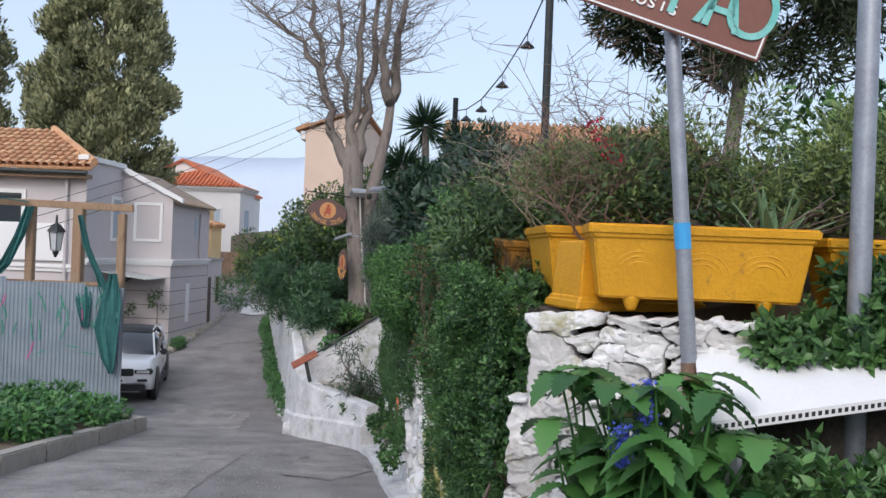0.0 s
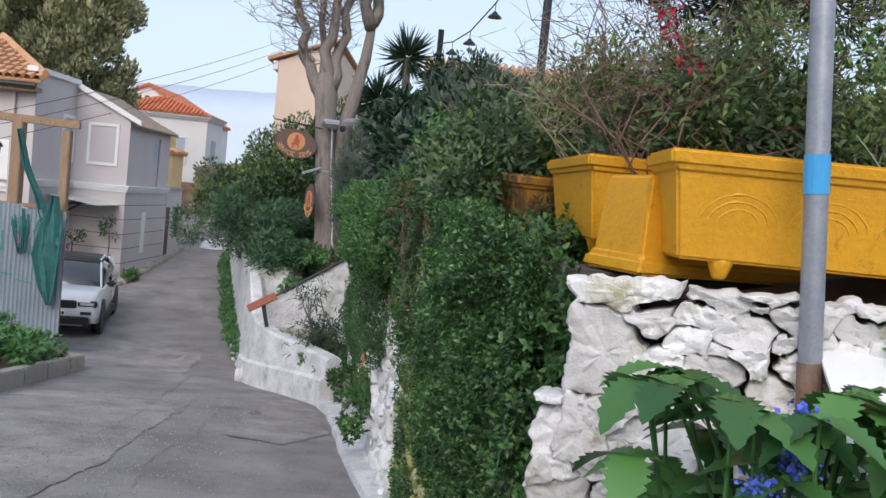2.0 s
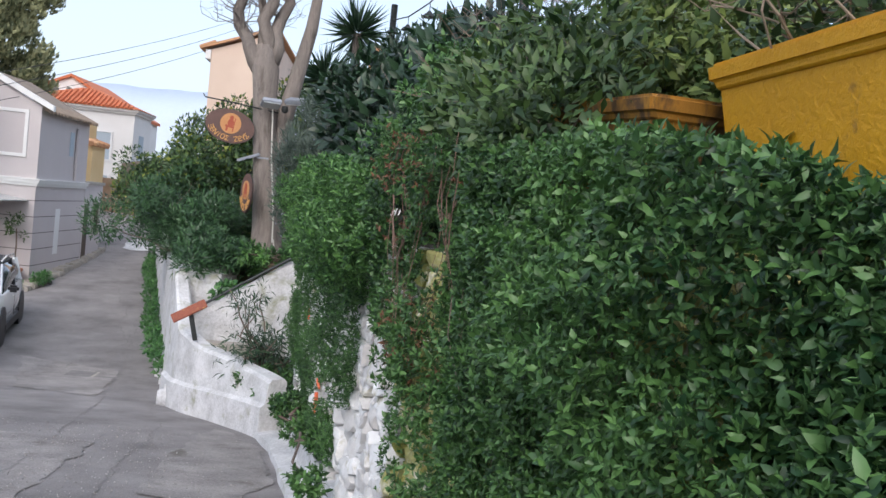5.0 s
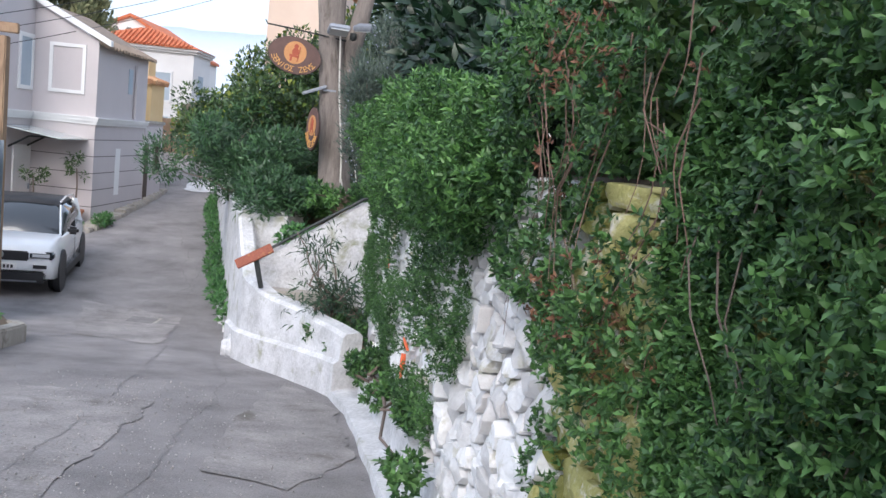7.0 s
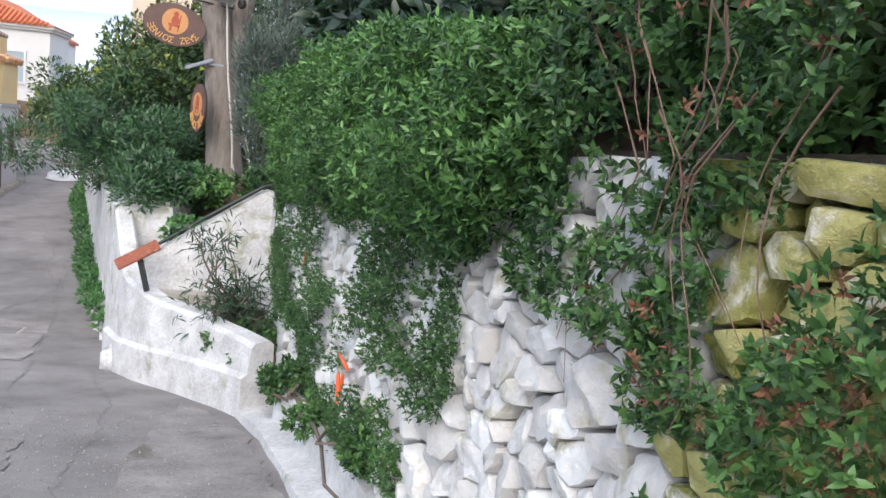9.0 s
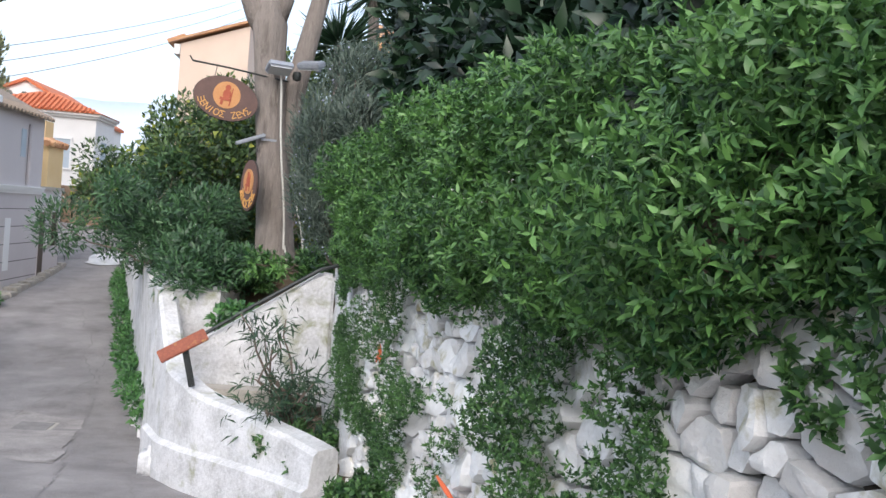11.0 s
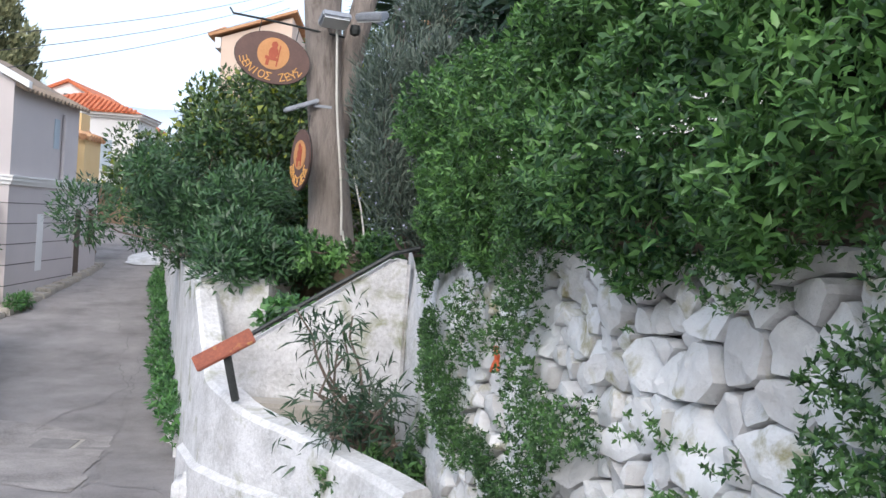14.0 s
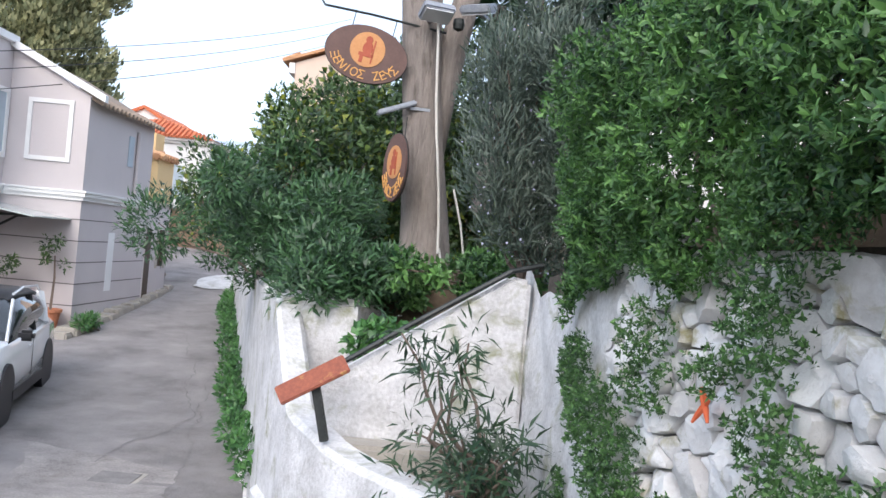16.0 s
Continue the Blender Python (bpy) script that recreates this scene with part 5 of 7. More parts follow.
    # side wall details
    part("downpipe", tube(bmesh.new(), [(xs + 0.05, 30.2, 2.6), (xs + 0.05, 30.2, 2.45), (xs + 0.05, 30.2, 1.05)], 0.045, 8), GREY_RENDER, h)
    part("shutter_slot", new_box(xs, xs + 0.02, 29.7, 30.0, 1.75, 2.45), SHUTTER, h)
    part("peeling_patch", new_box(xs, xs + 0.008, 29.0, 29.35, -1.1, 0.2), WHITE_TRIM, h, "patch of peeled white plaster")
    # annex
    bm = new_box(xs - 0.5, xs + 0.02, 31.3, 33.0, -2.0, 0.95)
    part("annex_wall", bm, GREY_RENDER, h)
    part("annex_coping", new_box(xs - 0.5, xs + 0.06, 31.3, 33.1, 0.95, 1.05), CONCRETE, h)
    d = part("door", new_box(xs + 0.02, xs + 0.035, 31.35, 31.7, -1.5, 0.35), surface("door_brown", (0.06, 0.045, 0.035), (0.12, 0.09, 0.07), 0.7), h, "narrow brown door")
    w = part("window", new_box(xs + 0.02, xs + 0.03, 32.2, 32.7, -0.6, 0.35), DARK_GLASS, h, "dark window opening")
    part("frame", box(new_box(xs + 0.02, xs + 0.06, 32.12, 32.2, -0.65, 0.4), xs + 0.02, xs + 0.06, 32.7, 32.78, -0.65, 0.4), CONCRETE, w)
    return h


build_grey_house()


def tiled_slope(bm, x0, x1, y0, z0, y1, z1, step=0.24, r=0.085):
    """Rows of round tiles from the eave (y0, z0) up to (y1, z1)."""
    n = int((x1 - x0) / step)
    rows = max(2, int(math.hypot(y1 - y0, z1 - z0) / 0.36))
    for i in range(n):
        x = x0 + (i + 0.5) * step
        for k in range(rows):
            f0, f1 = k / rows, (k + 1.12) / rows
            j = 0.012 * random.uniform(-1, 1)
            tube(bm, [(x + j, y0 + (y1 - y0) * f0, z0 + (z1 - z0) * f0 + 0.03), (x + j, y0 + (y1 - y0) * min(f1, 1), z0 + (z1 - z0) * min(f1, 1))], [r, r * 0.82], 6, False)


def build_wing():
    h = thing("tiled_house", "old house wing with orange clay tile roof", "house")
    yf = 24.9
    part("wall", new_box(-20, -11.31, yf, yf + 0.3, -2.4, 3.45), GREY_RENDER, h)
    bm = bmesh.new()
    slab(bm, [(0, 0), (9.3, 0), (9.3, 0.5), (6.6, 3.4), (0, 3.4)], (-20, yf - 0.45, 3.55), (1, 0, 0), (0, 0.9, 0.42), (0, -0.42, 0.9), 0.06)
    part("roof", bm, TILE, h)
    bm = bmesh.new()
    for i in range(38):
        x = -20 + (i + 0.5) * 0.245
        top = 3.4 if x < -13.4 else max(0.55, 3.4 - (x + 13.4) * 1.07)
        rows = max(1, int(top / 0.36))
        for k in range(rows):
            a, b = k * 0.36, min(k * 0.36 + 0.42, top)
            tube(bm, [(x, yf - 0.47 + 0.9 * a, 3.63 + 0.42 * a + 0.03), (x, yf - 0.47 + 0.9 * b, 3.63 + 0.42 * b)], [0.1, 0.085], 6, False)
    part("roof_tiles", bm, TILE, h, "orange and buff clay tiles")["kind"] = "stuff"
    bm = bmesh.new()
    tube(bm, [(-10.72, yf - 0.2, 3.82), (-13.4, yf + 2.7, 5.12)], 0.11, 8)
    part("hip_tiles", bm, TILE, h)
    part("gutter", tube(bmesh.new(), [(-20, yf - 0.5, 3.5), (-10.8, yf - 0.5, 3.46)], 0.07, 8), DARK_METAL, h, "dark gutter")
    part("soffit", new_box(-20, -10.85, yf - 0.42, yf, 3.32, 3.44), OLD_WOOD, h)
    w = part("window", ring_frame(bmesh.new(), -15.2, -12.9, 1.3, 2.85, 0.12, yf - 0.05, yf - 0.002), WHITE_TRIM, h, "wide window with white surround")
    part("pane", new_box(-15.2, -12.9, yf - 0.02, yf - 0.002, 1.3, 2.85), DARK_GLASS, w)
    part("mullion", new_box(-14.1, -14.0, yf - 0.035, yf - 0.02, 1.3, 2.85), WHITE_TRIM, w)
    bm = bmesh.new()
    for z0, z1, o in ((0.6, 0.72, 0.06), (0.72, 0.82, 0.12)):
        box(bm, -20, -11.2, yf - o, yf, z0, z1)
    part("string_course", bm, WHITE_TRIM, h)
    part("balcony_panel", new_box(-13.6, -11.5, yf - 0.12, yf - 0.003, 0.9, 2.0, 0.02), WHITE_TRIM, h)
    part("drain_pipe", tube(bmesh.new(), [(-11.55, yf - 0.1, 3.4), (-11.55, yf - 0.1, 2.5), (-11.5, yf - 0.1, -2)], 0.05, 8), GREY_RENDER, h)


build_wing()


def build_ochre_annex():
    h = thing("ochre_annex", "low ochre plastered annex with tiled coping", "house")
    part("wall", new_box(-11.6, -9.8, 33.1, 34.4, -1.5, 2.3), OCHRE, h)
    part("parapet", new_box(-11.6, -10.1, 33.6, 34.3, 2.3, 3.0), OCHRE, h)
    bm = bmesh.new()
    for k in range(8):
        x = -11.5 + 0.24 * k
        tube(bm, [(x, 32.95, 2.3), (x, 33.4, 2.42)], [0.1, 0.09], 6)
    for k in range(6):
        y = 33.1 + 0.24 * k
        tube(bm, [(-9.65, y, 2.3), (-10.05, y, 2.42)], [0.1, 0.09], 6)
    part("coping_tiles", bm, TILE, h, "brown clay coping tiles")


build_ochre_annex()


def build_white_house():
    h = thing("white_house", "large white house with red hipped tile roof", "house")
    x0, x1, y0, y1, zt = -23.2, -16.1, 60, 64, 5.35
    part("wall", new_box(x0, x1, y0, y1, -1, zt), PLASTER, h)
    part("cornice", box(new_box(x0 - 0.15, x1 + 0.15, y0 - 0.15, y1, zt, zt + 0.15), x0 - 0.3, x1 + 0.3, y0 - 0.3, y1, zt + 0.15, zt + 0.3), PLASTER, h)
    bm = bmesh.new()
    a = [bm.verts.new(q) for q in ((x0 - 0.4, y0 - 0.4, zt + 0.3), (x1 + 0.4, y0 - 0.4, zt + 0.3), (x1 + 0.4, y1, zt + 0.3), (x0 - 0.4, y1, zt + 0.3))]
    r = [bm.verts.new(q) for q in ((-20.2, y0 + 2.0, 6.9), (-19.2, y0 + 2.2, 6.9))]
    for f in ((a[0], a[1], r[0]), (a[1], a[2], r[1], r[0]), (a[2], a[3], r[1]), (a[3], a[0], r[0], r[1])):
        bm.faces.new(f)
    part("roof", bm, TILE_RED, h, "red clay tile roof")
    bm = bmesh.new()
    for i in range(26):
        x = x0 - 0.3 + i * 0.29
        f = 1 - abs(x + 19.7) / 4.0
        if f > 0.05:
            tube(bm, [(x, y0 - 0.42, zt + 0.34), (x + (-18.9 - x) * 0.0, y0 - 0.42 + 2.3 * f, zt + 0.34 + 1.2 * f)], 0.1, 5)
    part("roof_tiles", bm, TILE_RED, h)
    for x, z, w, hh in ((-18.0, 3.2, 1.05, 1.7), (-20.9, 3.2, 1.05, 1.7), (-18.0, 0.5, 1.05, 1.6)):
        wd = part("window", new_box(x - w / 2, x + w / 2, y0 - 0.05, y0, z - hh / 2, z + hh / 2), SHUTTER, h, "closed blue-grey shutters")
        part("frame", ring_frame(bmesh.new(), x - w / 2, x + w / 2, z - hh / 2, z + hh / 2, 0.12, y0 - 0.09, y0 - 0.003), WHITE_TRIM, wd)
    for y in (61.8,):
        part("window", new_box(x1 + 0.0, x1 + 0.05, y - 0.5, y + 0.5, 2.4, 4.1), SHUTTER, h)
    # second, gabled part behind
    h2 = thing("gabled_house", "white gabled house with a small arched attic window", "house")
    bm = bmesh.new()
    slab(bm, [(-5, -1), (2.7, -1), (2.7, 5.6), (-1.2, 7.75), (-5, 6)], (-20.4, 64, 0), (1, 0, 0), (0, 0, 1), (0, 1, 0), 8)
    part("wall", bm, PLASTER, h2)
    bm = bmesh.new()
    slab(bm, [(-1.2, 7.75), (2.9, 5.5), (2.9, 5.7), (-1.2, 7.95)], (-20.4, 63.8, 0), (1, 0, 0), (0, 0, 1), (0, 1, 0), 8.2)
    slab(bm, [(-1.2, 7.75), (-5.2, 5.9), (-5.2, 6.1), (-1.2, 7.95)], (-20.4, 63.8, 0), (1, 0, 0), (0, 0, 1), (0, 1, 0), 8.2)
    part("roof", bm, TILE_RED, h2)
    bm = bmesh.new()
    for x in (-22.6, -21.7):
        slab(bm, [(-0.22, 0), (0.22, 0), (0.22, 0.75), (0.12, 0.92), (-0.12, 0.92), (-0.22, 0.75)], (x, 63.95, 6.1), (1, 0, 0), (0, 0, 1), (0, 1, 0), 0.06)
        part("attic_window", bm, DARK_GLASS, h2, "small dark arched window")
        bm = bmesh.new()
    bm.free()


build_white_house()


def build_peach_house():
    h = thing("peach_house", "peach plastered house with tiled eaves above the trees", "house")
    x0, y0, zt = -9.0, 46.8, 8.0
    bm = bmesh.new()
    slab(bm, [(0, -1), (3.0, -1), (3.0, 9.1), (0, 8.0)], (x0, y0, 0), (1, 0, 0), (0, 0, 1), (0, 1, 0), 11)
    part("wall", bm, PEACH, h)
    bm = bmesh.new()
    slab(bm, [(-0.5, 7.95), (3.2, 9.3), (3.2, 9.42), (-0.5, 8.07)], (x0, y0 - 0.25, 0), (1, 0, 0), (0, 0, 1), (0, 1, 0), 11.4)
    part("roof", bm, TILE, h, "weathered clay tile roof")
    part("cornice", new_box(x0 - 0.25, x0, y0 - 0.15, y0 + 11, 7.5, 7.95), PLASTER, h, "white cornice")
    bm = bmesh.new()
    for k in range(9):
        tube(bm, [(x0 - 0.55, y0 - 0.1 + 0.25 * k, 8.02), (x0 + 0.2, y0 - 0.1 + 0.25 * k, 8.36)], 0.11, 6)
    part("eave_tiles", bm, TILE, h)
    h = thing("garden_house", "low house with weathered clay tile roof behind the garden", "house")
    part("wall", new_box(-0.6, 8, 30, 36, 0, 5.3), PLASTER, h)
    part("roof", slab(bmesh.new(), [(0, 0), (9, 0), (9, 3), (0, 3)], (-0.9, 29.6, 5.25), (1, 0, 0), (0, 0.92, 0.38), (0, -0.38, 0.92), 0.08), TILE, h)
    bm = bmesh.new()
    for i in range(36):
        tube(bm, [(-0.8 + 0.25 * i, 29.55, 5.38), (-0.8 + 0.25 * i, 32.35, 6.5)], [0.1, 0.09], 6)
    part("roof_tiles", bm, TILE, h)


build_peach_house()
# rubble wall at the bend
bm = bmesh.new()
prism(bm, [(-16.5, 44.5), (-9.6, 42.2), (-9.6, 42.7), (-16.5, 45.0)], -1.5, 1.2)
tagged(mesh_ob("wall_bend", bm, RUBBLE), "brown rubble stone wall at the bend", "wall", kind="structure")


# ---- trees in the distance ----
def cypress(at, height, radius, count, seed):
    t = thing("cypress", "tall dense dark green cypress tree with sunlit tips painted in", "tree", at, "cypress trees")
    part("trunk", tube(bmesh.new(), [(0, 0, 0), (0, 0, height * 0.5), (0, 0, height * 0.95)], [0.35, 0.2, 0.03], 8), BARK, t)
    rnd = random.Random(seed)
    cl = []
    for k in range(520):
        z = height * (0.06 + 0.94 * rnd.random())
        f = z / height
        r = radius * min(1, 0.55 + 2 * f) * (1 - max(0, f - 0.45) / 0.58) ** 0.8
        a = rnd.uniform(0, 6.283)
        rr = r * math.sqrt(rnd.uniform(0.35, 1))
        cl.append((rr * math.cos(a), rr * math.sin(a), z, rnd.uniform(0.4, 0.8)))
    c = np.array(cl)
    p, out = blob_points(c[:, :3], c[:, 3], count, 0.5)
    d = out * 0.4 + np.array([0, 0, 0.9]) + np.random.normal(0, 0.3, (count, 3)) + unit(p * np.array([1, 1, 0])) * 0.5
    leaves("crown", p, d, unit(out + np.random.normal(0, 0.4, (count, 3))), (0.13, 0.32), 0.5, SUNLIT_CYPRESS_LEAF, t)
    return t


cypress((-16.6, 38.5, -1), 21, 2.9, 150000, 1)
cypress((-26, 44, -1), 13.5, 1.6, 20000, 2)
cypress((-25.0, 40, -1), 24, 2.6, 60000, 3)


def pine():
    t = thing("pine_tree", "spreading dark pine tree above the garden", "tree", (5.0, 17, 2.2))
    part("trunk", tube(bmesh.new(), [(0, 0, 0), (0.3, 0, 3), (-0.3, 0, 6), (0, 0, 8)], [0.16, 0.14, 0.12, 0.08], 10), BARK, t)
    cl = cloud(-3.6, 3.8, -2.5, 2.5, 2.9, 9.5, 110, 0.4, 0.8, 9)
    bm = bmesh.new()
    for i, q in enumerate(cl[:26]):
        tube(bm, limb_path((0, 0, min(7, q[2] * 0.75)), q[:3], 0.3, 5, i), [0.07, 0.06, 0.05, 0.04, 0.03, 0.02], 5)
    tagged(part("branch_tangle", bm, BARK, t), kind="stuff")
    c = np.array(cl)
    p, out = blob_points(c[:, :3] * np.array([1, 1, 1]), c[:, 3] * np.array([1.0]), 60000, 0.3)
    p[:, 2] = p[:, 2] * 1.0
    leaves("crown", p, out + np.random.normal(0, 0.5, (60000, 3)), unit(np.random.normal(0, 1, (60000, 3))), (0.16, 0.3), 0.2, PINE_LEAF, t)


pine()
shrub("hill_ivy", "dark ivy covered mound behind the planters", (7, 12, 2), cloud(4.2, 11, 9.5, 14, 1.5, 4.0, 60, 0.4, 0.8, 11), 14000, IVY, (0.1, 0.18), 0.6, 6)
shrub("bougainvillea", "scraggly brown bougainvillea with a few red blossoms", (1.2, 5.3, 1.6), cloud(0.6, 2.0, 5.0, 6.6, 1.7, 2.2, 40, 0.1, 0.22, 12), 5000, SHRUB_LEAF, (0.03, 0.06), 0.55, 34, RED_STEM, radius=0.006)
blossoms = thing("blossom_spray", "hanging spray of red papery blossoms on the dry bush", "flowers")
c = np.stack([np.random.normal(0, 0.035, 90), np.random.normal(0, 0.05, 90), np.random.uniform(0, 1, 90)], 1)
c[:, 0] += 0.82 + 0.2 * (1 - c[:, 2])
c = c * np.array([1, 1, 0.26]) + np.array([0, 5.25, 2.1])
leaves("petals", c, np.random.normal(0, 1, (90, 3)), np.random.normal(0, 1, (90, 3)), (0.015, 0.032), 0.8, RED_FLOWER, blossoms)["kind"] = "stuff"
part("stalk", tube(bmesh.new(), [(1.03, 5.25, 2.08), (0.92, 5.25, 2.25), (0.81, 5.25, 2.4)], 0.004, 5), RED_STEM, blossoms)
shrub("planter_shrub", "light green feathery shrub in the yellow planter", (2.1, 5.2, 1.7), cloud(1.5, 3.8, 4.9, 7.0, 1.65, 2.2, 44, 0.1, 0.24, 13), 16000, SHRUB_LEAF, (0.03, 0.06), 0.4, 20)


def yucca(at, h, n, seed):
    t = thing("yucca", "yucca palm with spiky dark leaf heads", "tree", at, "yuccas in the garden")
    part("trunk", tube(bmesh.new(), [(0, 0, 0), (0.05, 0, h * 0.5), (0, 0, h)], [0.13, 0.1, 0.09], 8), BARK, t)
    p = np.zeros((n, 3)) + np.array([0, 0, h])
    d = unit(np.random.normal(0, 1, (n, 3)) + np.array([0, 0, 0.35]))
    leaves("crown", p + d * 0.06, d, unit(np.random.normal(0, 1, (n, 3))), (0.55, 0.8), 0.07, PALM_LEAF, t, droop=0.1)


yucca((-1.0, 21.5, 1.2), 3.5, 260, 1)
yucca((-0.2, 22.5, 1.2), 3.2, 220, 2)
yucca((-1.5, 20.8, 1.0), 2.6, 200, 3)


# ---- corrugated fence and timber pergola across the lane ----
def build_fence():
    f = thing("corrugated_fence", "weathered corrugated zinc fence with green graffiti", "fence")
    a, b = Vector((-6.75, 17.5, 0)), Vector((-13.5, 16.3, 0))
    u = (b - a).normalized()
    out = Vector((u.y, -u.x, 0))
    if out.y > 0:
        out = -out
    step = 0.75
    for k in range(9):
        bm = bmesh.new()
        n = 31
        top = 0.62 + 0.05 * k + 0.03 * math.sin(k * 2.2)
        cols = []
        for i in range(n):
            s = k * step + step * 1.02 * i / (n - 1)
            off = 0.012 * math.cos(i / (n - 1) * 2 * math.pi * 10) + 0.004 * (k % 2)
            p = a + u * s + out * off
            cols.append([bm.verts.new((p.x, p.y, z)) for z in (-2.2, -0.8, top)])
        for c, d in zip(cols, cols[1:]):
            for j in range(2):
                bm.faces.new((c[j], d[j], d[j + 1], c[j + 1]))
        ob = part("sheet", bm, ZINC, f)
        ob.modifiers.new("thick", "SOLIDIFY").thickness = 0.004
    rnd = random.Random(3)
    for k in range(26):
        bm = bmesh.new()
        s, z = rnd.uniform(0.25, 2.4), rnd.uniform(-0.9, 0.3)
        ang, ln = rnd.choice((0.2, 1.2, 1.5, 1.9, 2.6)), rnd.uniform(0.12, 0.42)
        pts = []
        for j in range(5):
            q = a + u * (s + ln * math.cos(ang) * j / 4 + 0.03 * rnd.random()) + out * 0.022
            pts.append((q.x, q.y, z + ln * math.sin(ang) * j / 4 + 0.02 * rnd.random()))
        tube(bm, pts, 0.011, 4)
        part("graffiti_stroke", bm, GREEN_PAINT if k % 7 else PINK_PAINT, f)
    p = thing("timber_pergola", "rough timber frame with torn green netting", "pergola")
    y = 17.75
    for x, zt, r in ((-6.95, 2.12, 0.075), (-7.85, 2.28, 0.1), (-8.85, 2.28, 0.08), (-10.2, 2.35, 0.08)):
        bm = new_box(x - r, x + r, y - r, y + r, -2.2, zt, 0.015)
        part("post", bm, OLD_WOOD, p)
    part("beam", new_box(-11, -6.75, y - 0.09, y - 0.01, 2.02, 2.12, 0.012, pose(0, 0, 0, 0, 1.2)), OLD_WOOD, p)
    part("beam", new_box(-11, -6.8, y + 0.02, y + 0.1, 2.12, 2.2, 0.012, pose(0, 0, 0, 0, 1.0)), OLD_WOOD, p)
    part("rail", new_box(-11, -6.9, y - 0.03, y + 0.03, 0.62, 0.7, 0.01), OLD_WOOD, p)
    bm = bmesh.new()
    def drape(pts, w):
        rows = []
        for i, q in enumerate(pts):
            rows.append([bm.verts.new((q[0] + (j - 3) * w[i] / 6 , q[1] - 0.05 * math.sin(j * 1.9 + i) - 0.05, q[2] + 0.04 * noise.noise((j * 1.0, i * 1.0, q[0])))) for j in range(7)])
        for r0, r1 in zip(rows, rows[1:]):
            for j in range(6):
                bm.faces.new((r0[j], r0[j + 1], r1[j + 1], r1[j]))
    drape([(-7.75, 17.6, 2.05), (-7.55, 17.55, 1.4), (-7.25, 17.5, 0.85), (-7.0, 17.45, 0.3), (-6.95, 17.4, 0.0)], [0.08, 0.12, 0.14, 0.3, 0.42])
    drape([(-6.95, 17.45, 0.9), (-6.95, 17.4, 0.35), (-7.0, 17.38, -0.2), (-6.95, 17.38, -0.8), (-6.9, 17.38, -1.1)], [0.12, 0.4, 0.5, 0.32, 0.12])
    drape([(-7.55, 17.45, 0.6), (-7.5, 17.38, 0.3), (-7.45, 17.38, -0.2)], [0.3, 0.3, 0.12])
    drape([(-8.8, 17.6, 2.2), (-8.95, 17.55, 1.6), (-9.2, 17.5, 1.0), (-9.4, 17.5, 0.8)], [0.16, 0.2, 0.24, 0.3])
    drape([(-8.85, 17.6, 2.3), (-9.6, 17.6, 2.36), (-10.6, 17.6, 2.45)], [0.1, 0.15, 0.15])
    ob = part("netting", bm, NET, p, "torn dark green shade netting")
    ob.modifiers.new("thick", "SOLIDIFY").thickness = 0.012
    l = thing("lantern", "old black street lantern hanging from the timber", "lantern", (-8.25, 17.6, 1.3))
    bm = lathe(bmesh.new(), [(0.06, 0.0), (0.1, 0.03), (0.15, 0.38), (0.15, 0.4), (0.02, 0.4)], 6)
    part("glass", bm, LAMP_GLASS, l)
    part("roof", lathe(bmesh.new(), [(0.2, 0.4), (0.19, 0.43), (0.09, 0.55), (0.03, 0.58), (0.02, 0.75)], 6), DARK_METAL, l)
    part("base", lathe(bmesh.new(), [(0.02, -0.12), (0.05, -0.06), (0.07, -0.01), (0.07, 0.02)], 6), DARK_METAL, l)
    for k in range(6):
        a2 = k * math.pi / 3
        part("bar", tube(bmesh.new(), [(0.1 * math.cos(a2), 0.1 * math.sin(a2), 0.02), (0.152 * math.cos(a2), 0.152 * math.sin(a2), 0.4)], 0.009, 4), DARK_METAL, l)


build_fence()


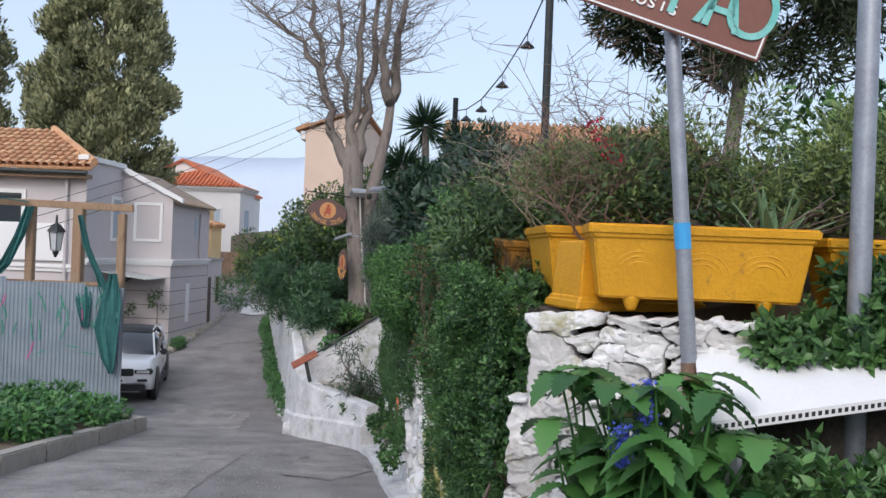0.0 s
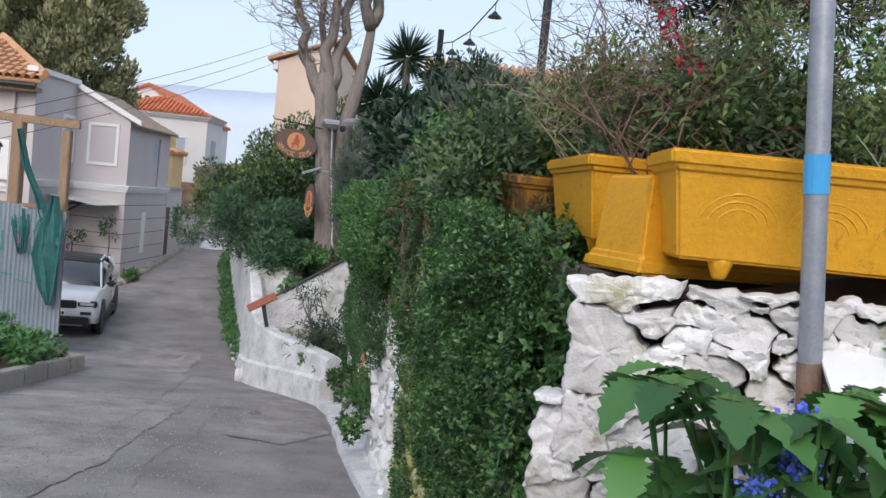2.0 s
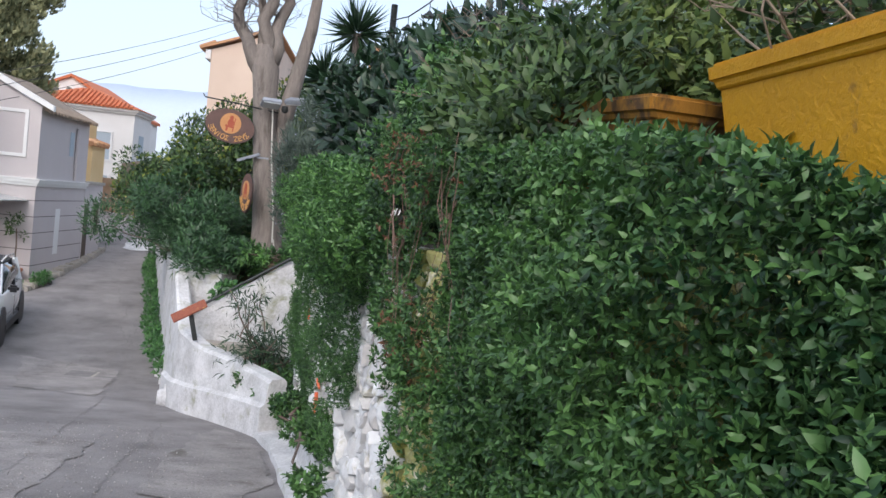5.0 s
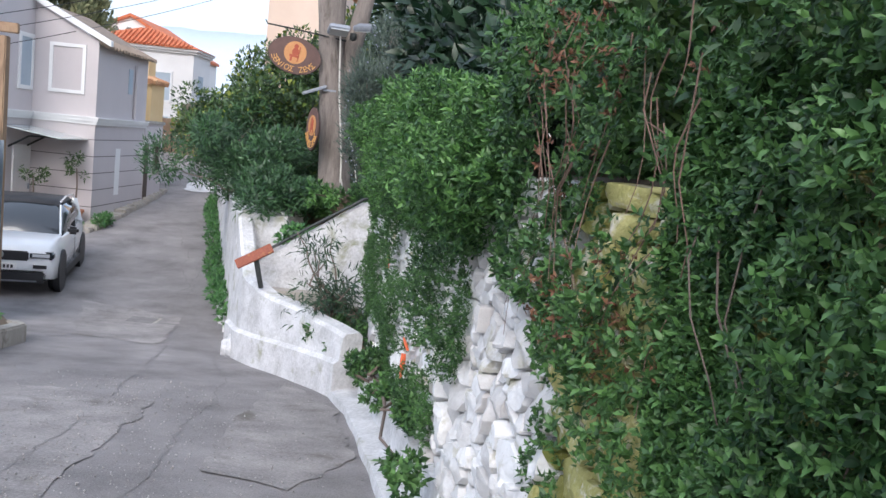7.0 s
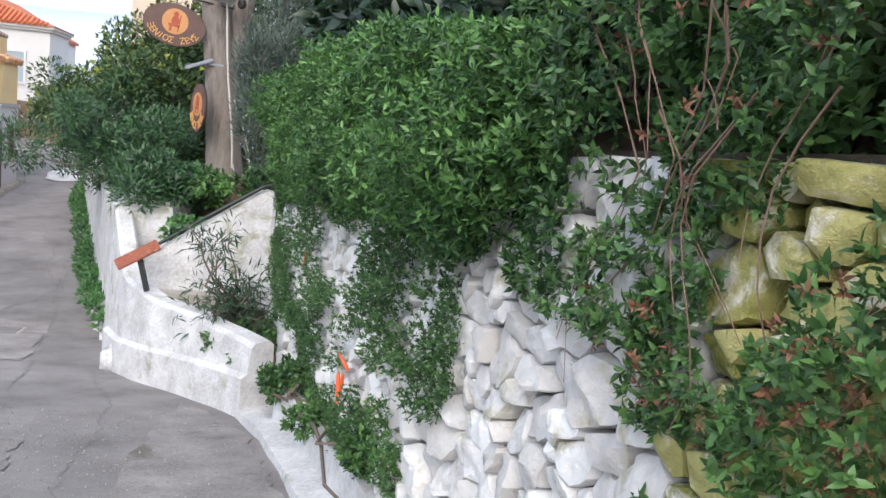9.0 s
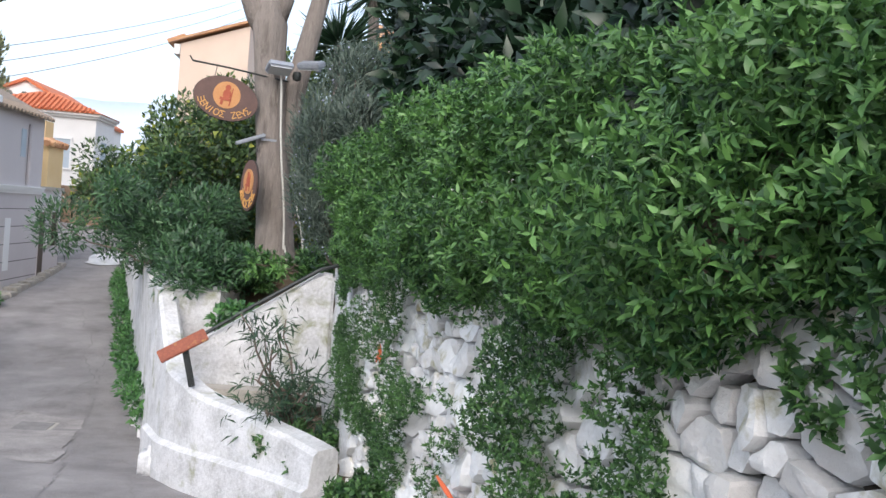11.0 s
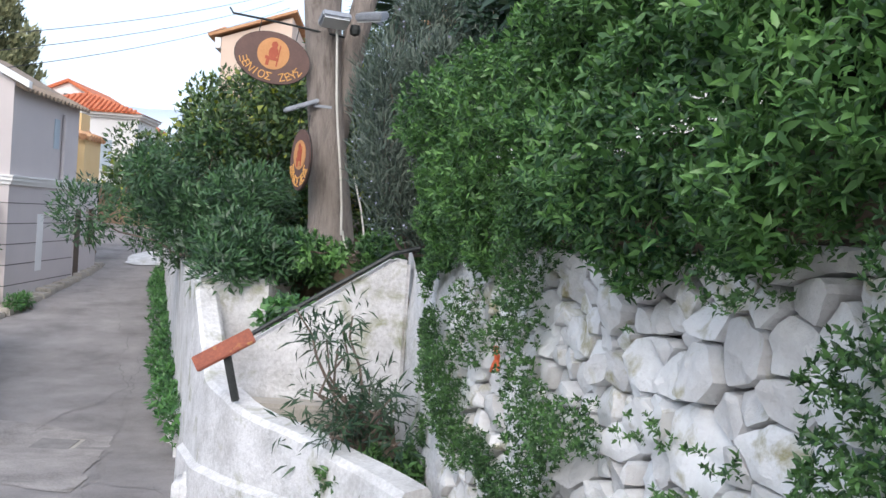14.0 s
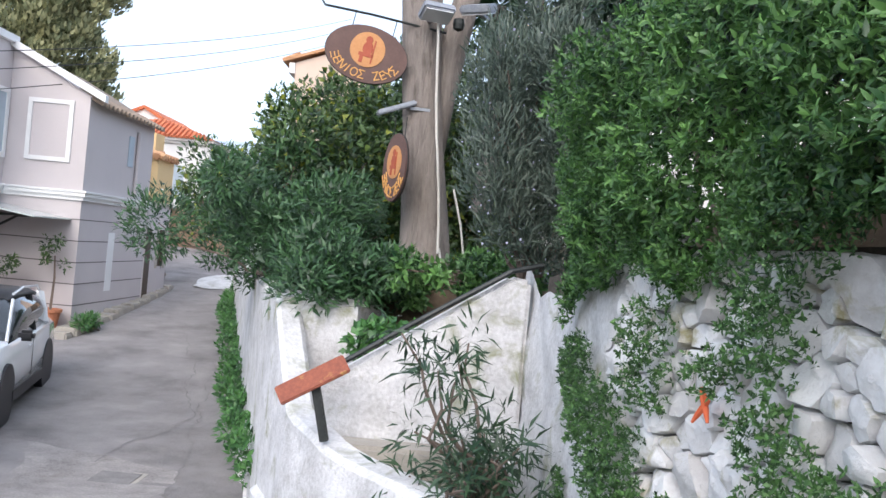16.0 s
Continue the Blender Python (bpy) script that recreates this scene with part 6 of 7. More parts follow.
def build_left_kerb():
    bm = bmesh.new()
    pts = [(-4.55, 8.2), (-4.7, 9.4), (-4.85, 10.7), (-5.2, 13), (-5.62, 16.0), (-5.85, 16.3)]
    for (x0, y0), (x1, y1) in zip(pts, pts[1:]):
        n = max(1, int(math.hypot(x1 - x0, y1 - y0) / 0.9))
        for k in range(n):
            ax, ay = x0 + (x1 - x0) * k / n, y0 + (y1 - y0) * k / n
            bx, by = x0 + (x1 - x0) * (k + 0.985) / n, y0 + (y1 - y0) * (k + 0.985) / n
            prism(bm, [(ax, ay), (bx, by), (bx - 0.2, by), (ax - 0.2, ay)], lambda x, y: level(y) - 0.15, lambda x, y: level(y) + 0.24)
    bmesh.ops.bevel(bm, geom=list(bm.edges), offset=0.02, segments=2, affect="EDGES")
    tagged(mesh_ob("kerb", bm, CONCRETE), "rough concrete kerb around the weed bed", "kerb", kind="structure")
    bm = bmesh.new()
    prism(bm, [(-4.75, 8.2), (-5.0, 11), (-5.75, 15.9), (-6.7, 17.4), (-13, 16.4), (-13, 8.2)], lambda x, y: level(y) - 0.1, lambda x, y: level(y) + 0.2)
    tagged(mesh_ob("ground_verge", bm, EARTH), "earth bed behind the kerb", "soil", kind="structure")
    # stone kerb by the grey house
    bm = bmesh.new()
    y = 26.4
    k = 0
    while y < 33.5:
        l = 0.35 + 0.25 * ((k * 37) % 10) / 10
        x = edge(EDGE_L, y)
        box(bm, x - 0.4, x + 0.02 + 0.05 * ((k * 53) % 7) / 7, y, y + l * 0.96, level(y) - 0.1, level(y) + 0.12 + 0.05 * ((k * 29) % 5) / 5, 0.03)
        y += l
        k += 1
    tagged(mesh_ob("kerb_stone", bm, CONCRETE), "broken stone kerb along the grey house", "kerb", kind="structure")
    c = [(random.uniform(-6.5, -5.2) - 0.1 * abs(y - 12), y, level(y) + 0.28 + random.uniform(0, 0.2), random.uniform(0.16, 0.28)) for y in np.linspace(8.6, 15.6, 46)]
    c += [(random.uniform(-9, -6), y, level(y) + 0.3 + random.uniform(0, 0.3), random.uniform(0.2, 0.35)) for y in np.linspace(9, 16.3, 40)]
    shrub("nettle_patch", "lush green nettles and weeds behind the kerb", (-5.8, 13, level(13) + 0.2), c, 16000, NETTLE_LEAF, (0.06, 0.13), 0.6, 20, up=0.1, category="weeds", extra=(120, LILAC_FLOWER, (0.02, 0.04), "tiny mauve flowers"))


build_left_kerb()


# ---- parked car ----
def build_car():
    h = math.degrees(math.atan2(-0.967, 0.255))
    car = thing("car", "parked white compact crossover car with black roof", "car", (-8.42, 21.85, -2.18), rz=h - 90)
    # local axes: y forward, x to its right
    L = 2.1

    def shell(stations, name, mat, label="", smooth=True, sub=2):
        bm = bmesh.new()
        rows = []
        for y, w, z0, z1, r in stations:
            prof = [(-w, z0), (-w, (z0 + z1) / 2), (-w + r * 0.25, z1 - r * 0.6), (-w + r, z1), (0, z1 + 0.02), (w - r, z1), (w - r * 0.25, z1 - r * 0.6), (w, (z0 + z1) / 2), (w, z0)]
            rows.append([bm.verts.new((x, y, z)) for x, z in prof])
        for a, b in zip(rows, rows[1:]):
            for i in range(8):
                bm.faces.new((a[i], b[i], b[i + 1], a[i + 1]))
            bm.faces.new((a[8], b[8], b[0], a[0]))
        bm.faces.new(rows[0][::-1])
        bm.faces.new(rows[-1])
        bmesh.ops.recalc_face_normals(bm, faces=bm.faces)
        ob = part(name, bm, mat, car, label, smooth)
        return ob
    shell([(-2.1, 0.78, 0.38, 0.92, 0.1), (-2.0, 0.86, 0.3, 1.0, 0.12), (-1.3, 0.9, 0.25, 1.02, 0.1), (0, 0.9, 0.22, 0.98, 0.09), (1.0, 0.9, 0.24, 0.99, 0.12), (1.6, 0.89, 0.28, 0.96, 0.16), (1.95, 0.86, 0.3, 0.9, 0.14), (2.1, 0.8, 0.32, 0.8, 0.1)], "body", CAR_PAINT)
    shell([(-1.95, 0.7, 0.95, 1.05, 0.05), (-1.6, 0.79, 0.95, 1.42, 0.2), (-0.9, 0.83, 0.95, 1.52, 0.24), (0.0, 0.83, 0.95, 1.54, 0.24), (0.35, 0.82, 0.95, 1.47, 0.24), (1.05, 0.82, 0.93, 0.97, 0.05)], "cabin_glass", DARK_GLASS, "dark tinted windows")
    shell([(-1.75, 0.6, 1.38, 1.43, 0.06), (-0.9, 0.69, 1.46, 1.55, 0.1), (0.0, 0.69, 1.48, 1.57, 0.1), (0.34, 0.64, 1.44, 1.51, 0.08)], "roof", BLACK_PLASTIC, "black roof")
    for sx in (-1, 1):
        part("roof_rail", tube(bmesh.new(), [(sx * 0.66, -1.55, 1.44), (sx * 0.68, -1.2, 1.56), (sx * 0.68, -0.2, 1.6), (sx * 0.66, 0.25, 1.53)], 0.02, 6), CAR_PAINT, car)
        part("front_pillar", tube(bmesh.new(), [(sx * 0.67, 0.3, 1.46), (sx * 0.79, 1.02, 0.98)], 0.024, 6), CAR_PAINT, car)
        part("pillar", tube(bmesh.new(), [(sx * 0.83, -0.45, 0.97), (sx * 0.72, -0.5, 1.48)], 0.035, 6), BLACK_PLASTIC, car)
        part("rear_pillar", tube(bmesh.new(), [(sx * 0.79, -1.25, 0.98), (sx * 0.64, -1.5, 1.42)], 0.1, 6), CAR_PAINT, car)
        part("side_sill", new_box(sx * 0.9 - 0.02, sx * 0.9 + 0.02, -1.0, 1.0, 0.2, 0.36, 0.01), BLACK_PLASTIC, car)
        m = part("mirror", new_box(sx * 0.98 - 0.1, sx * 0.98 + 0.1, 0.72, 0.86, 0.98, 1.12, 0.04), BLACK_PLASTIC, car)
        hl = part("headlight", new_box(sx * 0.64 - 0.22, sx * 0.64 + 0.2, 1.92, 2.125, 0.66, 0.8, 0.03), DARK_GLASS, car, "dark-rimmed headlight")
        part("lens", new_box(sx * 0.64 - 0.17, sx * 0.64 + 0.14, 2.1, 2.132, 0.69, 0.775, 0.015), LAMP_GLASS, hl, "clear lens")
        part("fog_light", new_box(sx * 0.64 - 0.14, sx * 0.64 + 0.14, 2.03, 2.125, 0.47, 0.59, 0.03), BLACK_PLASTIC, car)
        part("door_line", new_box(sx * 0.902 - 0.003, sx * 0.902 + 0.003, -0.12, -0.105, 0.38, 0.95), BLACK_PLASTIC, car)
        part("door_handle", new_box(sx * 0.915 - 0.012, sx * 0.915 + 0.012, 0.0, 0.2, 0.82, 0.86, 0.01), CAR_PAINT, car)
        for y in (-1.3, 1.3):
            mm = Matrix.Translation((sx * 0.8, y, 0.34)) @ pose(0, 0, 0, 0, 90 * sx, 0)
            wh = part("wheel", lathe(bmesh.new(), [(0.24, -0.09), (0.33, -0.1), (0.345, -0.06), (0.345, 0.06), (0.33, 0.1), (0.24, 0.1), (0.23, 0.06)], 24, mm), RUBBER, car)
            part("rim", lathe(bmesh.new(), [(0.23, 0.05), (0.235, 0.085), (0.2, 0.08), (0.06, 0.065), (0.03, 0.09)], 10, mm), ALLOY, wh)
            part("wheel_arch", lathe(bmesh.new(), [(0.36, 0.0), (0.41, 0.0), (0.41, 0.11), (0.36, 0.11)], 24, mm), BLACK_PLASTIC, car)
    part("grille", new_box(-0.45, 0.45, 2.03, 2.13, 0.63, 0.8, 0.02), BLACK_PLASTIC, car)
    part("lower_grille", new_box(-0.74, 0.74, 1.98, 2.14, 0.24, 0.46, 0.04), BLACK_PLASTIC, car)
    part("bumper_strip", new_box(-0.6, 0.6, 2.1, 2.15, 0.26, 0.29, 0.01), ALLOY, car)
    pl = part("number_plate", new_box(-0.26, 0.26, 2.1, 2.13, 0.47, 0.58), SIGN_WHITE, car)
    bm = bmesh.new()
    for k in range(7):
        box(bm, -0.21 + 0.06 * k, -0.17 + 0.06 * k, 2.131, 2.133, 0.495, 0.555)
    part("plate_marks", bm, BLACK_PLASTIC, pl)
    part("badge", lathe(bmesh.new(), [(0.06, 0), (0.06, 0.02), (0.045, 0.025)], 16, Matrix.Translation((0, 2.12, 0.73)) @ pose(0, 0, 0, -90)), ALLOY, car)
    part("wiper", tube(bmesh.new(), [(-0.55, 1.03, 0.99), (0.1, 0.98, 1.02)], 0.01, 4), BLACK_PLASTIC, car)


build_car()


# ---- potted plants by the house, drums of cable, wires ----
def potted(at, hgt, seed):
    p = thing("potted_plant", "small shrub in a terracotta pot by the house", "potted plant", at, "pots by the grey house")
    part("pot", lathe(bmesh.new(), [(0.13, 0), (0.2, 0.36), (0.23, 0.37), (0.23, 0.43), (0.19, 0.43), (0.18, 0.36)], 16), TERRACOTTA, p)
    part("stem", tube(bmesh.new(), [(0, 0, 0.3), (0.03, 0, hgt * 0.6), (0, 0, hgt * 0.85)], [0.03, 0.022, 0.015], 6), TWIG, p)
    c = np.array(cloud(-0.35, 0.35, -0.35, 0.35, hgt * 0.7, hgt * 1.05, 8, 0.07, 0.14, seed))
    q, out = blob_points(c[:, :3], c[:, 3], 240, 0.3)
    leaves("leaves", q, out + np.random.normal(0, 0.4, (240, 3)), unit(out + np.array([0, -0.4, 0.6])), (0.07, 0.13), 0.35, SHRUB_LEAF, p)


potted((-9.6, 27.05, level(27) + 0.02), 1.75, 31)
potted((-10.5, 26.6, level(26.6) + 0.02), 1.5, 32)
shrub("verge_weeds", "green weeds at the foot of the grey house", (-8.9, 27.3, level(27)), [(-8.95, 27.0 + 0.2 * k, level(27) + 0.22, 0.17) for k in range(4)], 900, NETTLE_LEAF, (0.06, 0.12), 0.3, 4, category="weeds")
WEEDS = [(edge(EDGE_R, y) + 0.12 + 0.15 * math.sin(y * 7), y, level(y) + 0.25 + 0.35 * abs(math.sin(y * 3)), 0.22) for y in np.arange(18.2, 31, 0.35)]
shrub("wall_foot_weeds", "green weeds growing along the foot of the garden wall", (-4.0, 21, level(21)), WEEDS, 9000, NETTLE_LEAF, (0.06, 0.12), 0.4, 20, category="weeds")

for k, (a, b, sag) in enumerate((((-11.0, 22.0, 2.4), (-6.8, 47.2, 10.2), 0.35), ((-11.0, 22.0, 2.1), (-6.5, 47.2, 9.9), 0.4), ((-11.0, 22.0, 1.75), (-6.2, 47.2, 9.6), 0.45))):
    w = thing("overhead_wire", "thin overhead wire crossing the lane", "wire", group="wires over the lane")
    a, b = Vector(a), Vector(b)
    part("strand", tube(bmesh.new(), [a.lerp(b, f) - Vector((0, 0, sag * 4 * f * (1 - f))) for f in np.linspace(0, 1, 13)], 0.009, 5), CABLE_BLACK, w)

# ---- lamp string over the garden ----
gp = [(-0.3, 22.5, 1.2, 5.6), (1.45, 15.5, 1.5, 6.6)]
for x, y, z0, z1 in gp:
    p = thing("garden_post", "dark slender post holding the lamp string", "post", (x, y, z0), "garden posts")
    part("shaft", tube(bmesh.new(), [(0, 0, 0), (0, 0, z1 - z0)], 0.07, 8), DARK_METAL, p)
ls = [(-0.3, 22.4, 5.25), (0.0, 21.2, 5.1), (0.35, 19.8, 5.1), (0.75, 18.2, 5.35), (1.15, 16.6, 5.8), (1.45, 15.5, 6.4)]
w = thing("lamp_string", "dark cable carrying garden lamp shades", "cable")
part("strand", tube(bmesh.new(), ls, 0.014, 5), CABLE_BLACK, w)
for x, y, z in ls[:5]:
    l = thing("string_lamp", "small dark green metal lamp shade on the string", "lamp", (x, y, z - 0.28), "lamps on the string")
    part("shade", lathe(bmesh.new(), [(0.14, 0), (0.12, 0.03), (0.05, 0.09), (0.03, 0.12)], 12), DARK_METAL, l)
    part("cord", tube(bmesh.new(), [(0, 0, 0.1), (0, 0, 0.28)], 0.01, 4), CABLE_BLACK, l)
    part("bulb", lathe(bmesh.new(), [(0.01, -0.03), (0.035, 0.0), (0.03, 0.03)], 8), LAMP_GLASS, l)


# ---- wear of the lane: manhole cover, tar seams, patch edges ----
mh = thing("manhole_cover", "small square iron manhole cover in the lane", "manhole cover", (-5.13, 19.06, level(19.06) + 0.004))
part("frame", new_box(-0.27, 0.27, -0.27, 0.27, -0.02, 0.012, 0.004), CONCRETE, mh)
part("lid", new_box(-0.22, 0.22, -0.22, 0.22, -0.01, 0.018, 0.004), TAR, mh)


def seam(points, width, seed):
    """A meandering tar seam lying on the lane."""
    bm = bmesh.new()
    pts = []
    for (x0, y0), (x1, y1) in zip(points, points[1:]):
        n = max(2, int(math.hypot(x1 - x0, y1 - y0) / 0.07))
        for k in range(n):
            f = k / n
            pts.append((x0 + (x1 - x0) * f, y0 + (y1 - y0) * f))
    rows = []
    for i, (x, y) in enumerate(pts):
        a = pts[min(i + 1, len(pts) - 1)]
        b = pts[max(i - 1, 0)]
        dx, dy = a[0] - b[0], a[1] - b[1]
        l = math.hypot(dx, dy) or 1
        nx, ny = -dy / l, dx / l
        j = 0.16 * noise.noise((x * 1.3, y * 1.3, seed)) + 0.06 * noise.noise((x * 6, y * 6, seed))
        w = width * (0.55 + 0.9 * abs(noise.noise((x * 3, y * 3, seed + 5))))
        row = []
        for s in (-w, w):
            px, py = x + nx * (j + s), y + ny * (j + s)
            bumpy = road_bump(px, py)
            row.append(bm.verts.new((px, py, level(py) + bumpy + 0.009)))
        rows.append(row)
    for a, b in zip(rows, rows[1:]):
        bm.faces.new((a[0], a[1], b[1], b[0]))
    return bm


road_marks = [([(-2.6, 7), (-2.9, 9), (-3.3, 12.5), (-3.9, 16), (-4.9, 21), (-6.2, 27), (-7.0, 31)], 0.012), ([(-4.6, 12.6), (-3.6, 13.4), (-2.3, 13.2), (-1.4, 13.6)], 0.01),
              ([(-5.7, 16.8), (-4.6, 17.4), (-3.4, 17.2)], 0.014), ([(-2.1, 8), (-2.3, 11), (-2.6, 14.2), (-3.6, 17.5)], 0.01),
              ([(-5.6, 19.6), (-5.2, 22), (-6.4, 26), (-7.6, 29)], 0.014), ([(-6.5, 23.0), (-5.6, 23.4)], 0.012)]
for k, (pts, w) in enumerate(road_marks):
    tagged(mesh_ob("road_seam", seam(pts, w * 0.7, k * 3.3), TAR), "dark meandering tar seam in the asphalt", "road seam", kind="structure")

# spilled white plaster on the lane near the bend
bm = bmesh.new()
rim = [bm.verts.new((-8.35 + 0.75 * math.cos(a) * (1 + 0.3 * noise.noise((math.cos(a) * 2, math.sin(a) * 2, 4))), 35.4 + 1.5 * math.sin(a) * (1 + 0.3 * noise.noise((math.cos(a) * 2, math.sin(a) * 2, 9))), level(35.4 + 1.5 * math.sin(a)) + 0.035)) for a in np.linspace(0, 6.1, 24)]
hub = bm.verts.new((-8.35, 35.4, level(35.4) + 0.1))
for p, q in zip(rim, rim[1:] + rim[:1]):
    bm.faces.new((hub, p, q))
tagged(mesh_ob("plaster_spill", bm, WHITEWASH, True), "patch of spilled white plaster on the lane", "plaster patch")
# red spray marks on the wall foot
for k, (y, z, dy, dz) in enumerate(((11.35, -0.42, 0.1, -0.22), (11.5, -0.45, -0.02, -0.2), (11.22, -0.35, 0.3, 0.02), (13.3, 0.02, 0.1, -0.1), (13.35, 0.06, -0.06, -0.12))):
    g = thing("red_spray_mark", "short red spray paint stroke on the white wall", "graffiti", group="red spray marks")
    part("stroke", tube(bmesh.new(), [(wall_x(y + dy * f) - 0.085, y + dy * f, z + dz * f) for f in (0, 0.33, 0.66, 1)], [0.01, 0.014, 0.012, 0.006], 6), RED_PAINT, g)


# lighter concrete patches and loose gravel on the lane
def lane_patch(outline, seed, lift):
    bm = bmesh.new()
    ring = []
    for (x0, y0), (x1, y1) in zip(outline, outline[1:] + outline[:1]):
        n = max(2, int(math.hypot(x1 - x0, y1 - y0) / 0.12))
        for k in range(n):
            x, y = x0 + (x1 - x0) * k / n, y0 + (y1 - y0) * k / n
            ring.append((x + 0.1 * noise.noise((x * 2, y * 2, seed)) + 0.05 * noise.noise((x * 8, y * 8, seed)), y + 0.1 * noise.noise((x * 2, y * 2, seed + 7))))
    vs = [bm.verts.new((x, y, 0)) for x, y in ring]
    bm.faces.new(vs)
    for k in range(8, 36):
        bmesh.ops.bisect_plane(bm, geom=list(bm.verts) + list(bm.edges) + list(bm.faces), plane_co=(0, k * 0.5, 0), plane_no=(0, 1, 0))
    bmesh.ops.triangulate(bm, faces=bm.faces)
    for v in bm.verts:
        v.co.z = level(v.co.y) + lift
    return bm


for k, (outline, lift) in enumerate((([(-4.6, 4.5), (-2.5, 4.5), (-2.55, 9), (-2.9, 12.7), (-4.0, 13.0), (-4.95, 12.6), (-4.7, 9.4)], 0.009), ([(-1.35, 10.2), (-0.95, 11.2), (-1.35, 13.2), (-2.0, 14.6), (-2.1, 12.5), (-1.9, 10.5)], 0.01), ([(-5.5, 17.2), (-4.2, 16.9), (-4.6, 19.5), (-6.6, 20.2)], 0.01))):
    tagged(mesh_ob("road_patch", lane_patch(outline, k * 5.1, lift), PATCH), "paler worn concrete patch in the lane", "road patch", kind="structure")
rnd = random.Random(77)
V, F = [], []
for k in range(2200):
    y = rnd.uniform(6.5, 14)
    x = -2.2 - 0.12 * (y - 7) + rnd.gauss(0, 0.75)
    if not edge(EDGE_L, y) < x < edge(EDGE_R, y):
        continue
    r = rnd.uniform(0.003, 0.01)
    z = level(y) + 0.016
    b = len(V)
    a = rnd.uniform(0, 6.28)
    V += [(x + r * math.cos(a + q * 1.57) * rnd.uniform(0.7, 1.3), y + r * math.sin(a + q * 1.57), z) for q in range(4)] + [(x, y, z + r * 0.9), (x, y, z - r)]
    F += [(b, b + 1, b + 4), (b + 1, b + 2, b + 4), (b + 2, b + 3, b + 4), (b + 3, b, b + 4), (b + 1, b, b + 5), (b + 2, b + 1, b + 5), (b + 3, b + 2, b + 5), (b, b + 3, b + 5)]
tagged(arrays_ob("gravel", np.array(V), np.array(F), GRAVEL), "loose grey gravel crumbs on the worn lane", "gravel", kind="stuff")


# ---- stones of the lane wall ----
def cut(poly, px, py, nx, ny):
    """Keeps the part of a polygon with (q - p) . n <= 0."""
    res = []
    for (ax, ay), (bx, by) in zip(poly, poly[1:] + poly[:1]):
        da, db = (ax - px) * nx + (ay - py) * ny, (bx - px) * nx + (by - py) * ny
        if da <= 0:
            res.append((ax, ay))
        if da * db < 0:
            f = da / (da - db)
            res.append((ax + (bx - ax) * f, ay + (by - ay) * f))
    return res


def rubble(s0, s1, lo, hi, spread, flat, seed):
    """Irregular cells in the plane of a wall: s along it, z up. spread(s): the usual distance of two stones; flat: how much longer than high."""
    rnd = random.Random(seed)
    seeds = []
    for turn in range(16000):
        s, z = rnd.uniform(s0, s1), rnd.uniform(lo(s0) - 0.3, hi(s0) + 0.3) if lo(s0) < lo(s1) else rnd.uniform(lo(s1) - 0.3, hi(s0) + 0.3)
        if not lo(s) - 0.1 < z < hi(s) + 0.08:
            continue
        r = spread(s) * float(np.interp(turn, [0, 60, 400, 2000, 6000], [1.6, 1.35, 1.05, 0.8, 0.55])) * rnd.uniform(0.85, 1.1)
        if all(((s - a) / flat) ** 2 + (z - b) ** 2 > ((r + q) / 2) ** 2 for a, b, q in seeds):
            seeds.append((s, z, r))
    cells = []
    for i, (s, z, r) in enumerate(seeds):
        poly = [(s - flat * r, z - r * 0.8), (s + flat * r, z - r * 0.8), (s + flat * r, z + r * 0.8), (s - flat * r, z + r * 0.8)]
        for j, (a, b, q) in enumerate(seeds):
            if i != j and abs(a - s) < 1.6 and abs(b - z) < 1.2:
                w = r / (r + q)
                poly = cut(poly, s + (a - s) * w, z + (b - z) * w, (a - s) / flat ** 2, b - z)
                if len(poly) < 3:
                    break
        poly = cut(cut(poly, s0, 0, -1, 0), s1, 0, 1, 0)
        poly = cut(poly, 0, hi(s), 0, 1)
        if len(poly) >= 3:
            cells.append((s, z, poly))
    return cells


